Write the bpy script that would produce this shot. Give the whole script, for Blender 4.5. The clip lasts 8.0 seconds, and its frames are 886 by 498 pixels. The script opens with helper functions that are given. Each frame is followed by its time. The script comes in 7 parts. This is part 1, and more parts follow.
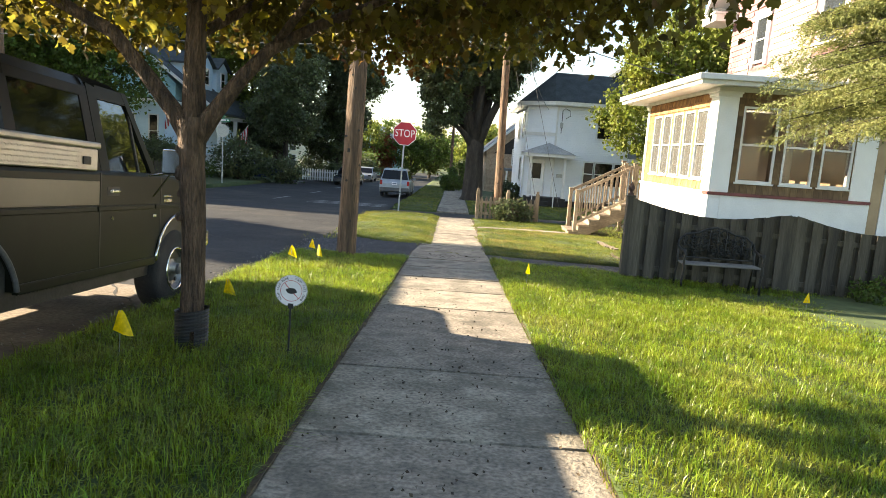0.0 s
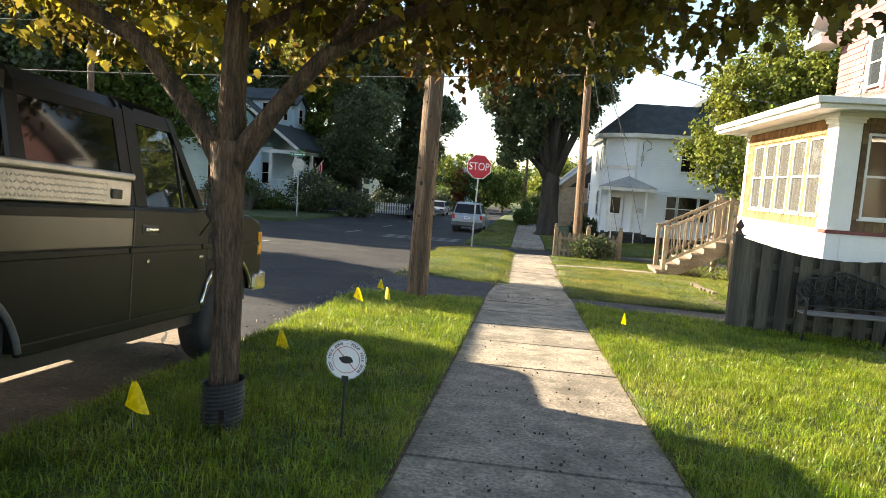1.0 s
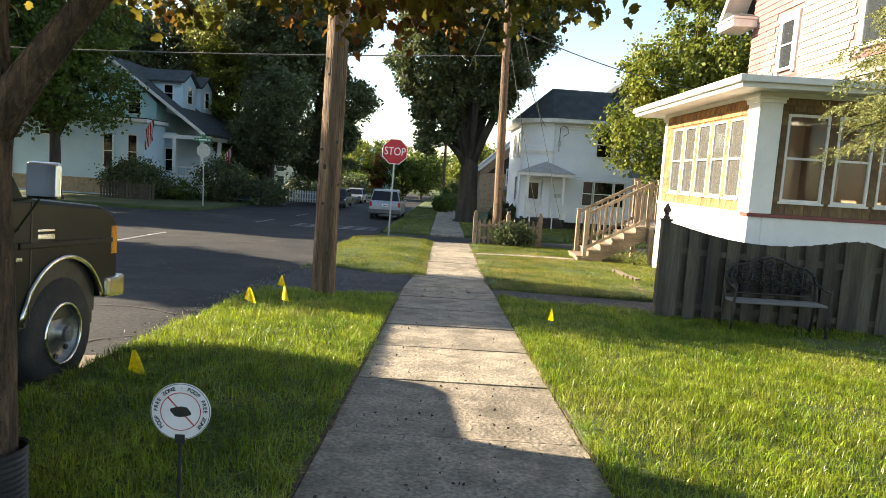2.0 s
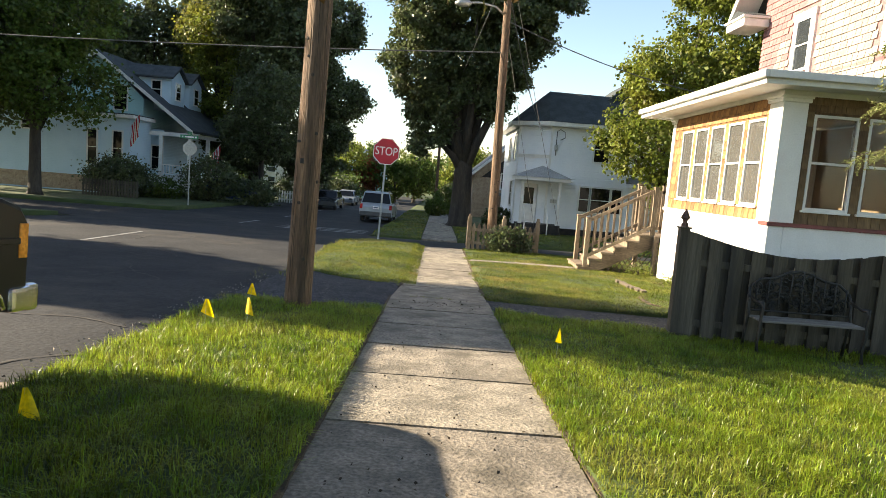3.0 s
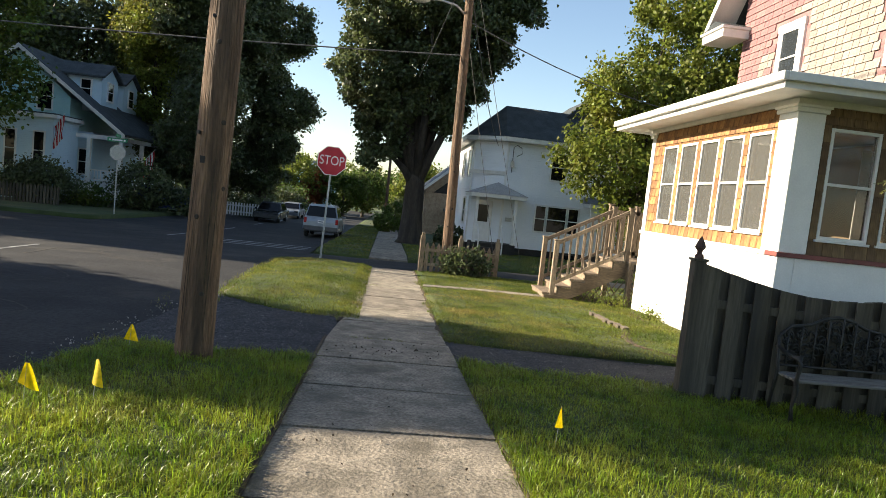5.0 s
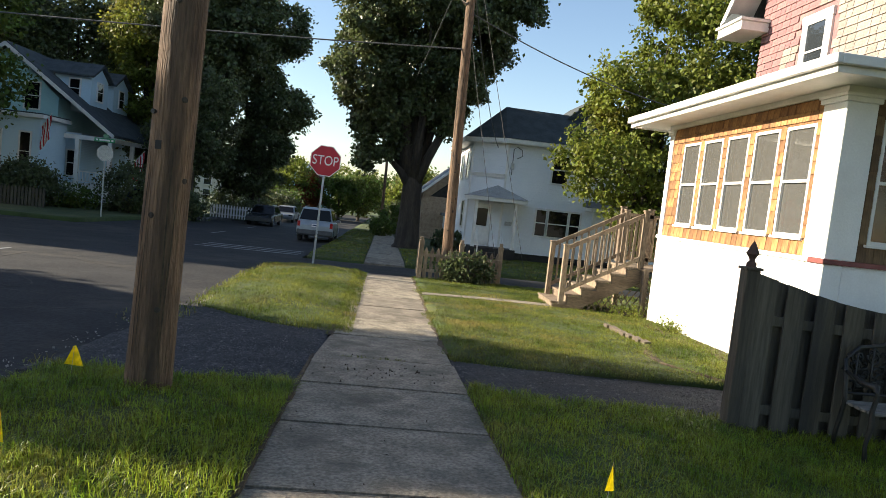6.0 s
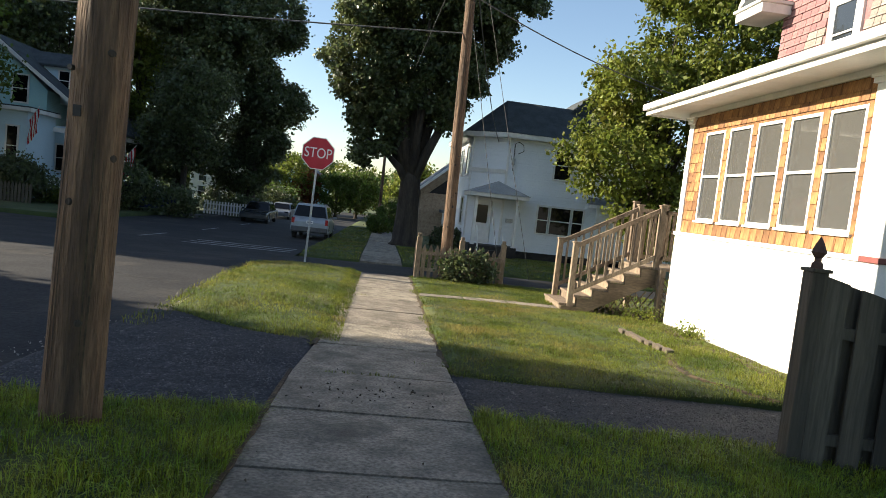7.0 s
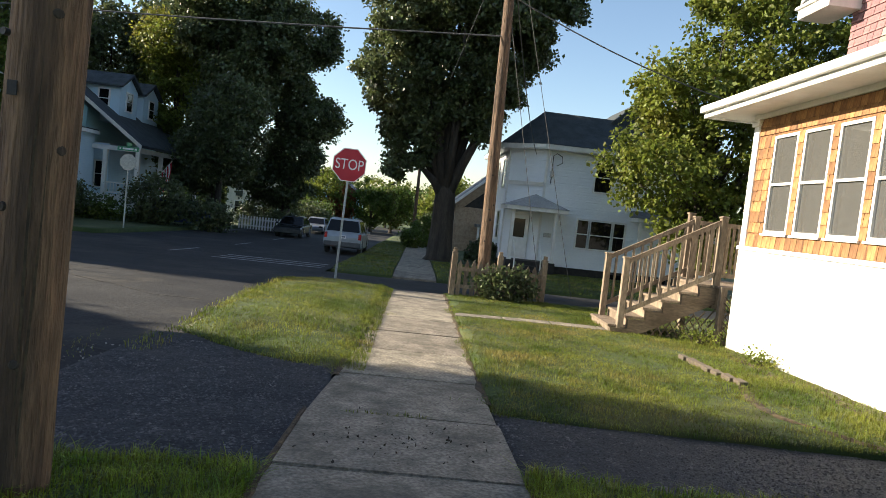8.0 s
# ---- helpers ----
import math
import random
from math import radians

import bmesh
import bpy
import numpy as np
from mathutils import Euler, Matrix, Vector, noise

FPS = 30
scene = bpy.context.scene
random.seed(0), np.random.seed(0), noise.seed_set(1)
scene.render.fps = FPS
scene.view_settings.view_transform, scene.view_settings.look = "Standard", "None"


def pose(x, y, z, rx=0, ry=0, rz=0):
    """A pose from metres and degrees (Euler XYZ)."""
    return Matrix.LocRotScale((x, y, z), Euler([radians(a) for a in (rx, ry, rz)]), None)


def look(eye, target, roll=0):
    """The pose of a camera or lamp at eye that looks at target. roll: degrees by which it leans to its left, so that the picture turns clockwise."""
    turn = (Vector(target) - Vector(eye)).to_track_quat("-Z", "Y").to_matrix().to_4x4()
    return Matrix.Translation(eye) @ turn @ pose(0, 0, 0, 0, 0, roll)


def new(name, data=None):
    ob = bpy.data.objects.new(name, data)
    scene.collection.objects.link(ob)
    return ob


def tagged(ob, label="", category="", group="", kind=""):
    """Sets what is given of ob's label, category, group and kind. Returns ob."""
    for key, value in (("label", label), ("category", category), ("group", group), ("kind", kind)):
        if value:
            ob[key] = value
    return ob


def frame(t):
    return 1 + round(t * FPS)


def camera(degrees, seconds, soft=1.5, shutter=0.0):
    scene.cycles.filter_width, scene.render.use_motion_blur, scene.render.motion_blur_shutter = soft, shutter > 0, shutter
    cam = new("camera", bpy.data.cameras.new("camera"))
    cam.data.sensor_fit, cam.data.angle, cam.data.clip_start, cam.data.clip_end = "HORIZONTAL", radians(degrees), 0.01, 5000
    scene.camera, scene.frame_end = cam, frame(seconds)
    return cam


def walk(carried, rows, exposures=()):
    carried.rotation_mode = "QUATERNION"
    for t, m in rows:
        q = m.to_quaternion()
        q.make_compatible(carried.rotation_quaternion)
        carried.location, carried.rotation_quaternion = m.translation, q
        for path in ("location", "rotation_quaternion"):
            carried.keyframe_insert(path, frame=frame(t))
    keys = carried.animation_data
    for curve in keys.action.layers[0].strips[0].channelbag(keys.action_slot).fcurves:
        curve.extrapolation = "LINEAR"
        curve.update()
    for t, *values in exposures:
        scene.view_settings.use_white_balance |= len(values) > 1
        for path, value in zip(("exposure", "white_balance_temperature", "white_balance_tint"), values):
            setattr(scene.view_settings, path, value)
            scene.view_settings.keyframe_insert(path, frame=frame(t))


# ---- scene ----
cam = camera(67.8, 8.0, 0.6)
PATH = [
    (0, (-0.038, -0.05, 1.128), (-0.055, 1.927, 0.83), 3.9),
    (0.5, (-0.14, 0.438, 1.113), (-0.126, 2.423, 0.866), 4.4),
    (1, (-0.196, 0.936, 1.104), (-0.434, 2.91, 0.892), 3.8),
    (1.5, (-0.225, 1.439, 1.074), (-0.392, 3.422, 0.872), 3.9),
    (2, (-0.154, 1.907, 1.054), (-0.15, 3.893, 0.819), 3.5),
    (3.5, (-0.152, 3.423, 0.939), (-0.1, 5.413, 0.743), 5.4),
    (4, (-0.155, 3.904, 0.923), (0.023, 5.889, 0.759), 6.2),
    (4.5, (-0.159, 4.36, 0.942), (0.016, 6.346, 0.777), 6.1),
    (6, (-0.174, 5.864, 0.849), (0.015, 7.85, 0.704), 6.3),
    (6.5, (-0.109, 6.336, 0.813), (0.079, 8.322, 0.664), 6.5),
    (7, (-0.094, 6.853, 0.77), (0.10, 8.838, 0.619), 6.4),
    (7.5, (-0.071, 7.316, 0.746), (0.132, 9.301, 0.601), 6.5),
    (8, (-0.056, 7.764, 0.714), (0.029, 9.759, 0.596), 6.2),
]
EXPOSURES = [(0.0, 2.2, 7000, 10), (2.0, 1.92, 7000, 10), (3.5, 1.5, 6800, 10), (4.5, 1.3, 6600, 10), (6.0, 1.2, 6400, 10), (7.0, 1.12, 6350, 10), (8.0, 1.18, 6350, 10)]
walk(cam, [(t, look(eye, target, roll)) for t, eye, target, roll in PATH], EXPOSURES)

# ---- world and sun ----
SUN_DIR = Vector((1.0, -0.19, -0.415)).normalized()      # the way the light travels
world = bpy.data.worlds.new("sky")
scene.world = world
world.use_nodes = True
wn = world.node_tree
sky = wn.nodes.new("ShaderNodeTexSky")
sky.sky_type = "NISHITA"
sky.sun_disc = False
sky.sun_elevation = math.asin(-SUN_DIR.z)
sky.sun_rotation = math.atan2(-SUN_DIR.x, -SUN_DIR.y)
sky.dust_density = 0.5
sky.air_density = 1.0
wn.links.new(sky.outputs[0], wn.nodes["Background"].inputs[0])
wn.nodes["Background"].inputs[1].default_value = 0.094
sun_data = bpy.data.lights.new("sun", "SUN")
sun_data.energy = 6.4
sun_data.angle = radians(0.6)
sun_data.color = (1.0, 0.87, 0.67)
sun = new("sun", sun_data)
sun.matrix_world = look((0, 0, 0), SUN_DIR) @ pose(0, 0, 0)
sun.location = (-40, 20, 30)

# ---- materials ----


def rgb(c):
    return (c[0], c[1], c[2], 1.0)


def surface(name, c1, c2, rough=0.8, scale=6.0, fine=60.0, bump=0.15, metal=0.0, c3=None, island=0.0, objvar=0.0,
            stretch=(1, 1, 1), spec=0.5, through_light=0.0, depth=0.01, grain=1.0):
    """A two-scale surface: broad patches of c1 and c2, fine grain, relief, and piece-to-piece change."""
    m = bpy.data.materials.new(name)
    m.use_nodes = True
    n, l = m.node_tree.nodes, m.node_tree.links
    b = n["Principled BSDF"]
    co = n.new("ShaderNodeTexCoord")
    mp = n.new("ShaderNodeMapping")
    mp.inputs["Scale"].default_value = stretch
    l.new(co.outputs["Object"], mp.inputs[0])
    n1, n2 = n.new("ShaderNodeTexNoise"), n.new("ShaderNodeTexNoise")
    n1.inputs["Scale"].default_value, n1.inputs["Detail"].default_value = scale, 5
    n2.inputs["Scale"].default_value, n2.inputs["Detail"].default_value = fine, 4
    l.new(mp.outputs[0], n1.inputs[0])
    l.new(mp.outputs[0], n2.inputs[0])
    r = n.new("ShaderNodeValToRGB")
    r.color_ramp.elements[0].position, r.color_ramp.elements[1].position = 0.35, 0.65
    r.color_ramp.elements[0].color, r.color_ramp.elements[1].color = rgb(c1), rgb(c2)
    l.new(n1.outputs[0], r.inputs[0])
    col = r.outputs[0]
    mx = n.new("ShaderNodeMix")
    mx.data_type, mx.blend_type = "RGBA", "MULTIPLY"
    r2 = n.new("ShaderNodeValToRGB")
    r2.color_ramp.elements[0].position, r2.color_ramp.elements[1].position = 0.3, 0.7
    r2.color_ramp.elements[0].color, r2.color_ramp.elements[1].color = (*[1 - .28 * grain] * 3, 1), (*[1 + .2 * grain] * 3, 1)
    l.new(n2.outputs[0], r2.inputs[0])
    mx.inputs[0].default_value = 1.0
    l.new(col, mx.inputs[6])
    l.new(r2.outputs[0], mx.inputs[7])
    col = mx.outputs[2]
    if c3:
        n3 = n.new("ShaderNodeTexNoise")
        n3.inputs["Scale"].default_value, n3.inputs["Detail"].default_value = scale * 0.37, 8
        n3.inputs["Roughness"].default_value = 0.7
        l.new(mp.outputs[0], n3.inputs[0])
        r3 = n.new("ShaderNodeValToRGB")
        r3.color_ramp.elements[0].position, r3.color_ramp.elements[1].position = 0.52, 0.66
        l.new(n3.outputs[0], r3.inputs[0])
        m3 = n.new("ShaderNodeMix")
        m3.data_type = "RGBA"
        l.new(r3.outputs[0], m3.inputs[0])
        l.new(col, m3.inputs[6])
        m3.inputs[7].default_value = rgb(c3)
        col = m3.outputs[2]
    if island or objvar:
        if island:
            rnd, amount = n.new("ShaderNodeNewGeometry").outputs["Random Per Island"], island
        else:
            rnd, amount = n.new("ShaderNodeObjectInfo").outputs["Random"], objvar
        mr = n.new("ShaderNodeMapRange")
        mr.inputs[3].default_value, mr.inputs[4].default_value = 1 - amount, 1 + amount
        l.new(rnd, mr.inputs[0])
        hs = n.new("ShaderNodeHueSaturation")
        l.new(mr.outputs[0], hs.inputs["Value"])
        mh = n.new("ShaderNodeMapRange")
        mh.inputs[3].default_value, mh.inputs[4].default_value = (0.5 - amount * 0.05, 0.5 + amount * 0.03) if island else (0.495, 0.505)
        l.new(rnd, mh.inputs[0])
        l.new(mh.outputs[0], hs.inputs["Hue"])
        l.new(col, hs.inputs["Color"])
        col = hs.outputs[0]
    l.new(col, b.inputs["Base Color"])
    b.inputs["Roughness"].default_value = rough
    b.inputs["Metallic"].default_value = metal
    b.inputs["Specular IOR Level"].default_value = spec
    if bump:
        bp = n.new("ShaderNodeBump")
        bp.inputs["Strength"].default_value, bp.inputs["Distance"].default_value = bump, depth
        ad = n.new("ShaderNodeMath")
        ad.operation = "ADD"
        l.new(n1.outputs[0], ad.inputs[0])
        l.new(n2.outputs[0], ad.inputs[1])
        l.new(ad.outputs[0], bp.inputs["Height"])
        l.new(bp.outputs[0], b.inputs["Normal"])
    if through_light:
        out = n["Material Output"]
        tr = n.new("ShaderNodeBsdfTranslucent")
        l.new(col, tr.inputs[0])
        ms = n.new("ShaderNodeMixShader")
        ms.inputs[0].default_value = through_light
        l.new(b.outputs[0], ms.inputs[1])
        l.new(tr.outputs[0], ms.inputs[2])
        l.new(ms.outputs[0], out.inputs[0])
    return m


def siding(name, c1, c2, pitch=0.11, rough=0.55):
    """Painted clapboard: courses of the given pitch as relief, slight dirt."""
    m = surface(name, c1, c2, rough=rough, scale=0.8, fine=14, bump=0, grain=0.12)
    n, l = m.node_tree.nodes, m.node_tree.links
    co = n.new("ShaderNodeTexCoord")
    sx = n.new("ShaderNodeSeparateXYZ")
    l.new(co.outputs["Object"], sx.inputs[0])
    md = n.new("ShaderNodeMath")
    md.operation = "MULTIPLY"
    md.inputs[1].default_value = 1 / pitch
    l.new(sx.outputs[2], md.inputs[0])
    fr = n.new("ShaderNodeMath")
    fr.operation = "FRACT"
    l.new(md.outputs[0], fr.inputs[0])
    inv = n.new("ShaderNodeMath")
    inv.operation = "SUBTRACT"
    inv.inputs[0].default_value = 1.0
    l.new(fr.outputs[0], inv.inputs[1])
    bp = n.new("ShaderNodeBump")
    bp.inputs["Strength"].default_value, bp.inputs["Distance"].default_value = 1.0, 0.02
    l.new(inv.outputs[0], bp.inputs["Height"])
    l.new(bp.outputs[0], n["Principled BSDF"].inputs["Normal"])
    return m


def glassy(name, tint=(0.02, 0.025, 0.03), rough=0.03, alpha=1.0):
    """Window glass: a tinted pane that mirrors the sky; alpha below 1 lets the room be seen."""
    m = bpy.data.materials.new(name)
    m.use_nodes = True
    n, l = m.node_tree.nodes, m.node_tree.links
    b = n["Principled BSDF"]
    b.inputs["Base Color"].default_value = rgb(tint)
    b.inputs["Roughness"].default_value = rough
    b.inputs["IOR"].default_value = 1.52
    b.inputs["Specular IOR Level"].default_value = 0.7
    ns = n.new("ShaderNodeTexNoise")
    ns.inputs["Scale"].default_value = 1.7
    bp = n.new("ShaderNodeBump")
    bp.inputs["Strength"].default_value, bp.inputs["Distance"].default_value = 0.06, 0.05
    l.new(ns.outputs[0], bp.inputs["Height"])
    l.new(bp.outputs[0], b.inputs["Normal"])
    if alpha < 1:
        tr = n.new("ShaderNodeBsdfTransparent")
        ms = n.new("ShaderNodeMixShader")
        ms.inputs[0].default_value = alpha
        l.new(tr.outputs[0], ms.inputs[1])
        l.new(b.outputs[0], ms.inputs[2])
        l.new(ms.outputs[0], n["Material Output"].inputs[0])
    return m


M_SLAB = surface("sidewalk_concrete", (0.17, 0.147, 0.113), (0.30, 0.258, 0.20), 0.9, 4.5, 42, 1.0, c3=(0.105, 0.09, 0.066), objvar=0.13, grain=1.7)
M_ROAD = surface("road_asphalt", (0.016, 0.0165, 0.019), (0.030, 0.030, 0.031), 0.85, 0.9, 22, 0.8, c3=(0.054, 0.049, 0.042), grain=1.6, spec=0.25)
M_DRIVE = surface("driveway_asphalt", (0.014, 0.015, 0.019), (0.028, 0.028, 0.031), 0.85, 2.2, 34, 1.0, c3=(0.045, 0.042, 0.038), grain=3.0)
M_KERB = surface("kerb_concrete", (0.25, 0.23, 0.2), (0.38, 0.35, 0.3), 0.9, 3, 30, 0.6, c3=(0.14, 0.13, 0.11))
M_SOIL = surface("lawn_thatch", (0.028, 0.045, 0.009), (0.05, 0.075, 0.014), 0.95, 1.1, 30, 0.8, c3=(0.085, 0.085, 0.025))
M_FIELD = surface("far_ground", (0.05, 0.08, 0.02), (0.08, 0.10, 0.03), 0.95, 0.2, 4, 0.2, c3=(0.10, 0.09, 0.05))
M_GRASS = surface("grass_blade", (0.115, 0.185, 0.012), (0.26, 0.315, 0.028), 0.36, 2.4, 11, 0, c3=(0.27, 0.29, 0.05), island=0.65, through_light=0.52, spec=0.5)
M_GRASS_DRY = surface("mown_grass_blade", (0.075, 0.115, 0.013), (0.205, 0.225, 0.034), 0.45, 1.6, 14, 0, c3=(0.27, 0.225, 0.065), island=0.5, through_light=0.4, spec=0.3)
M_POLE = surface("weathered_pole_wood", (0.082, 0.05, 0.03), (0.195, 0.122, 0.072), 0.85, 11, 60, 1.0, c3=(0.06, 0.038, 0.025), stretch=(1, 1, 0.09), depth=0.04, grain=1.4)
M_BARK = surface("maple_bark", (0.07, 0.042, 0.026), (0.20, 0.125, 0.078), 0.92, 22, 80, 1.0, c3=(0.035, 0.023, 0.016), stretch=(1, 1, 0.2), depth=0.12, grain=1.5)
M_BARK_DARK = surface("dark_bark", (0.03, 0.024, 0.019), (0.068, 0.055, 0.042), 0.95, 3, 20, 1.0, stretch=(1, 1, 0.2), depth=0.05)
M_LEAF_MAPLE = surface("maple_leaf", (0.085, 0.08, 0.014), (0.16, 0.13, 0.02), 0.5, 0.9, 6, 0, c3=(0.16, 0.055, 0.02), island=0.45, through_light=0.66, spec=0.3)
M_LEAF_YELLOW = surface("yellow_leaf", (0.20, 0.20, 0.015), (0.33, 0.25, 0.022), 0.5, 1.6, 9, 0, c3=(0.38, 0.15, 0.02), island=0.25, through_light=0.55, spec=0.3)
M_LEAF_DARK = surface("dark_leaf", (0.058, 0.080, 0.030), (0.105, 0.13, 0.048), 0.42, 0.3, 3, 0, c3=(0.095, 0.088, 0.03), island=0.45, through_light=0.34, spec=0.5)
M_LEAF_GREEN = surface("green_leaf", (0.06, 0.10, 0.016), (0.10, 0.15, 0.025), 0.5, 0.3, 3, 0, c3=(0.15, 0.14, 0.03), island=0.4, through_light=0.4, spec=0.35)
M_LEAF_OLIVE = surface("olive_leaf", (0.10, 0.135, 0.02), (0.19, 0.22, 0.036), 0.5, 0.4, 3, 0, c3=(0.25, 0.19, 0.04), island=0.4, through_light=0.45, spec=0.35)
M_LEAF_RUST = surface("rust_leaf", (0.17, 0.045, 0.014), (0.22, 0.085, 0.02), 0.55, 0.4, 3, 0, island=0.4, through_light=0.3)
M_NEEDLE = surface("spruce_needle", (0.15, 0.175, 0.05), (0.25, 0.265, 0.085), 0.6, 1.5, 8, 0, c3=(0.30, 0.26, 0.07), island=0.35, through_light=0.35)
M_WHITE = surface("white_stucco_paint", (0.80, 0.79, 0.76), (0.86, 0.85, 0.82), 0.8, 3, 40, 0.5, grain=0.15)
M_TRIM = surface("white_trim_paint", (0.64, 0.63, 0.60), (0.75, 0.735, 0.70), 0.5, 3, 30, 0.1, grain=0.15)
M_TRIM_RED = surface("maroon_trim_paint", (0.16, 0.045, 0.04), (0.24, 0.07, 0.06), 0.6, 4, 30, 0.1, grain=0.15)
# Aged brown front shingles, darkened further with the front wall's shade in the colour.
M_SHINGLE_BROWN = surface("aged_brown_shaded_cedar", (0.11, 0.064, 0.03), (0.20, 0.125, 0.062), 0.85, 9, 50, 0.6, c3=(0.05, 0.032, 0.02), objvar=0.25, stretch=(1, 1, 0.18))
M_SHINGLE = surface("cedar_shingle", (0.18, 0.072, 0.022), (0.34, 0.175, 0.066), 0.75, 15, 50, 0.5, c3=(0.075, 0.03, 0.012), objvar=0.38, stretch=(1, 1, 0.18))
M_SHINGLE_PINK = surface("weathered_pink_shingle", (0.235, 0.115, 0.115), (0.29, 0.165, 0.16), 0.85, 2.0, 25, 0.5, c3=(0.33, 0.20, 0.185), objvar=0.12)
M_SHINGLE_PALE = surface("pale_cream_shingle", (0.25, 0.215, 0.185), (0.31, 0.27, 0.23), 0.85, 2.2, 25, 0.5, c3=(0.30, 0.19, 0.175), objvar=0.12)
M_FENCE = surface("grey_weathered_board", (0.05, 0.042, 0.031), (0.096, 0.082, 0.062), 0.9, 7, 45, 0.8, c3=(0.032, 0.029, 0.025), objvar=0.3, stretch=(1, 1, 0.08))
M_DARK_WOOD = surface("dark_brown_wood", (0.045, 0.022, 0.016), (0.075, 0.04, 0.028), 0.8, 8, 40, 0.4)
M_STRINGER = surface("shaded_step_wood", (0.09, 0.065, 0.042), (0.16, 0.12, 0.08), 0.9, 5, 40, 0.5, stretch=(0.3, 1, 1))
M_BENCH_SLAT = surface("silvered_bench_slat", (0.13, 0.12, 0.11), (0.21, 0.20, 0.185), 0.75, 6, 45, 0.4, stretch=(0.1, 1, 1))
M_DECK = surface("weathered_deck_wood", (0.155, 0.115, 0.078), (0.26, 0.20, 0.14), 0.85, 5, 40, 0.5, objvar=0.15, stretch=(1, 1, 0.3))
M_SIDING = siding("white_vinyl_siding", (0.74, 0.76, 0.78), (0.80, 0.81, 0.82))
M_SIDING_BLUE = siding("pale_blue_siding", (0.33, 0.56, 0.58), (0.40, 0.63, 0.64))
M_SIDING_WING = siding("bluish_white_siding", (0.48, 0.62, 0.70), (0.54, 0.68, 0.76))
M_SIDING_CREAM = siding("cream_siding", (0.62, 0.60, 0.50), (0.70, 0.67, 0.56))
M_ROOF = surface("dark_roof_shingle", (0.035, 0.042, 0.045), (0.06, 0.07, 0.072), 0.9, 2, 18, 0.5)
M_ROOF_GREY = surface("grey_roof_shingle", (0.12, 0.125, 0.13), (0.18, 0.18, 0.18), 0.9, 2, 18, 0.5)
M_ROOF_PALE = surface("pale_grey_roof_felt", (0.30, 0.30, 0.30), (0.38, 0.38, 0.37), 0.9, 2, 18, 0.5)
M_BRICK = surface("tan_brick_wall", (0.30, 0.21, 0.14), (0.42, 0.32, 0.22), 0.9, 4, 14, 0.5)
M_BRICK_OLD = surface("old_dirty_brick", (0.09, 0.07, 0.05), (0.14, 0.11, 0.08), 0.95, 9, 40, 0.6, c3=(0.06, 0.07, 0.03))
M_DARK = surface("dark_crawlspace_skirt", (0.02, 0.018, 0.017), (0.04, 0.035, 0.03), 0.9, 4, 20, 0.3)
M_GLASS = glassy("window_glass", (0.03, 0.035, 0.04))
M_GLASS_CLEAR = glassy("porch_window_glass", (0.02, 0.02, 0.02), 0.03, 0.35)
M_GLASS_SCREEN = glassy("screened_porch_glass", (0.10, 0.10, 0.095), 0.04, 0.6)
M_GLASS_SEE = glassy("clear_vehicle_glass", (0.01, 0.011, 0.012), 0.02, 0.75)
M_GLASS_SEE.node_tree.nodes["Principled BSDF"].inputs["IOR"].default_value = 2.4
M_GLASS_CAR = glassy("vehicle_glass", (0.008, 0.009, 0.01), 0.02)
M_GLASS_TINT = glassy("tinted_car_glass", (0.006, 0.006, 0.007), 0.05)
M_GLASS_TINT.node_tree.nodes["Principled BSDF"].inputs["Specular IOR Level"].default_value = 0.25
M_GLASS_TINT.node_tree.nodes["Bump"].inputs["Strength"].default_value = 0.012
M_GLASS_CAR.node_tree.nodes["Principled BSDF"].inputs["IOR"].default_value = 2.0
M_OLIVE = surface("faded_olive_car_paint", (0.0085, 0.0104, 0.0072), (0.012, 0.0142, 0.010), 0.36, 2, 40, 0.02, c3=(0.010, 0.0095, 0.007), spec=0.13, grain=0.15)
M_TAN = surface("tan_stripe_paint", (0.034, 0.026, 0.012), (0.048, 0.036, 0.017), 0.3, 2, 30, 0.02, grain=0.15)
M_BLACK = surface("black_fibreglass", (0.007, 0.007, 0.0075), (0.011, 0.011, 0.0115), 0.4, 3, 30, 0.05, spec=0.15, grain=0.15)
M_RUBBER = surface("tyre_rubber", (0.016, 0.016, 0.016), (0.03, 0.029, 0.028), 0.85, 5, 60, 0.4)
M_CHROME = surface("chrome", (0.50, 0.50, 0.51), (0.62, 0.62, 0.62), 0.22, 4, 20, 0.02, metal=1.0, grain=0.15)
M_RIM = surface("dull_alloy_rim", (0.17, 0.165, 0.15), (0.26, 0.25, 0.235), 0.4, 6, 30, 0.05, metal=0.8)
M_PLATE = surface("diamond_plate_aluminium", (0.27, 0.27, 0.265), (0.34, 0.335, 0.32), 0.36, 6, 60, 0.06, metal=0.95, grain=0.2)
M_SILVER = surface("silver_car_paint", (0.27, 0.29, 0.32), (0.34, 0.36, 0.39), 0.3, 2, 30, 0.02, metal=0.4, grain=0.15)
M_NAVY = surface("navy_car_paint", (0.02, 0.03, 0.09), (0.03, 0.045, 0.12), 0.25, 2, 30, 0.02, grain=0.15)
M_CHARCOAL = surface("charcoal_car_paint", (0.03, 0.032, 0.035), (0.05, 0.052, 0.055), 0.25, 2, 30, 0.02, grain=0.15)
M_GREYTRIM = surface("grey_plastic", (0.07, 0.07, 0.072), (0.10, 0.10, 0.10), 0.6, 4, 40, 0.1)
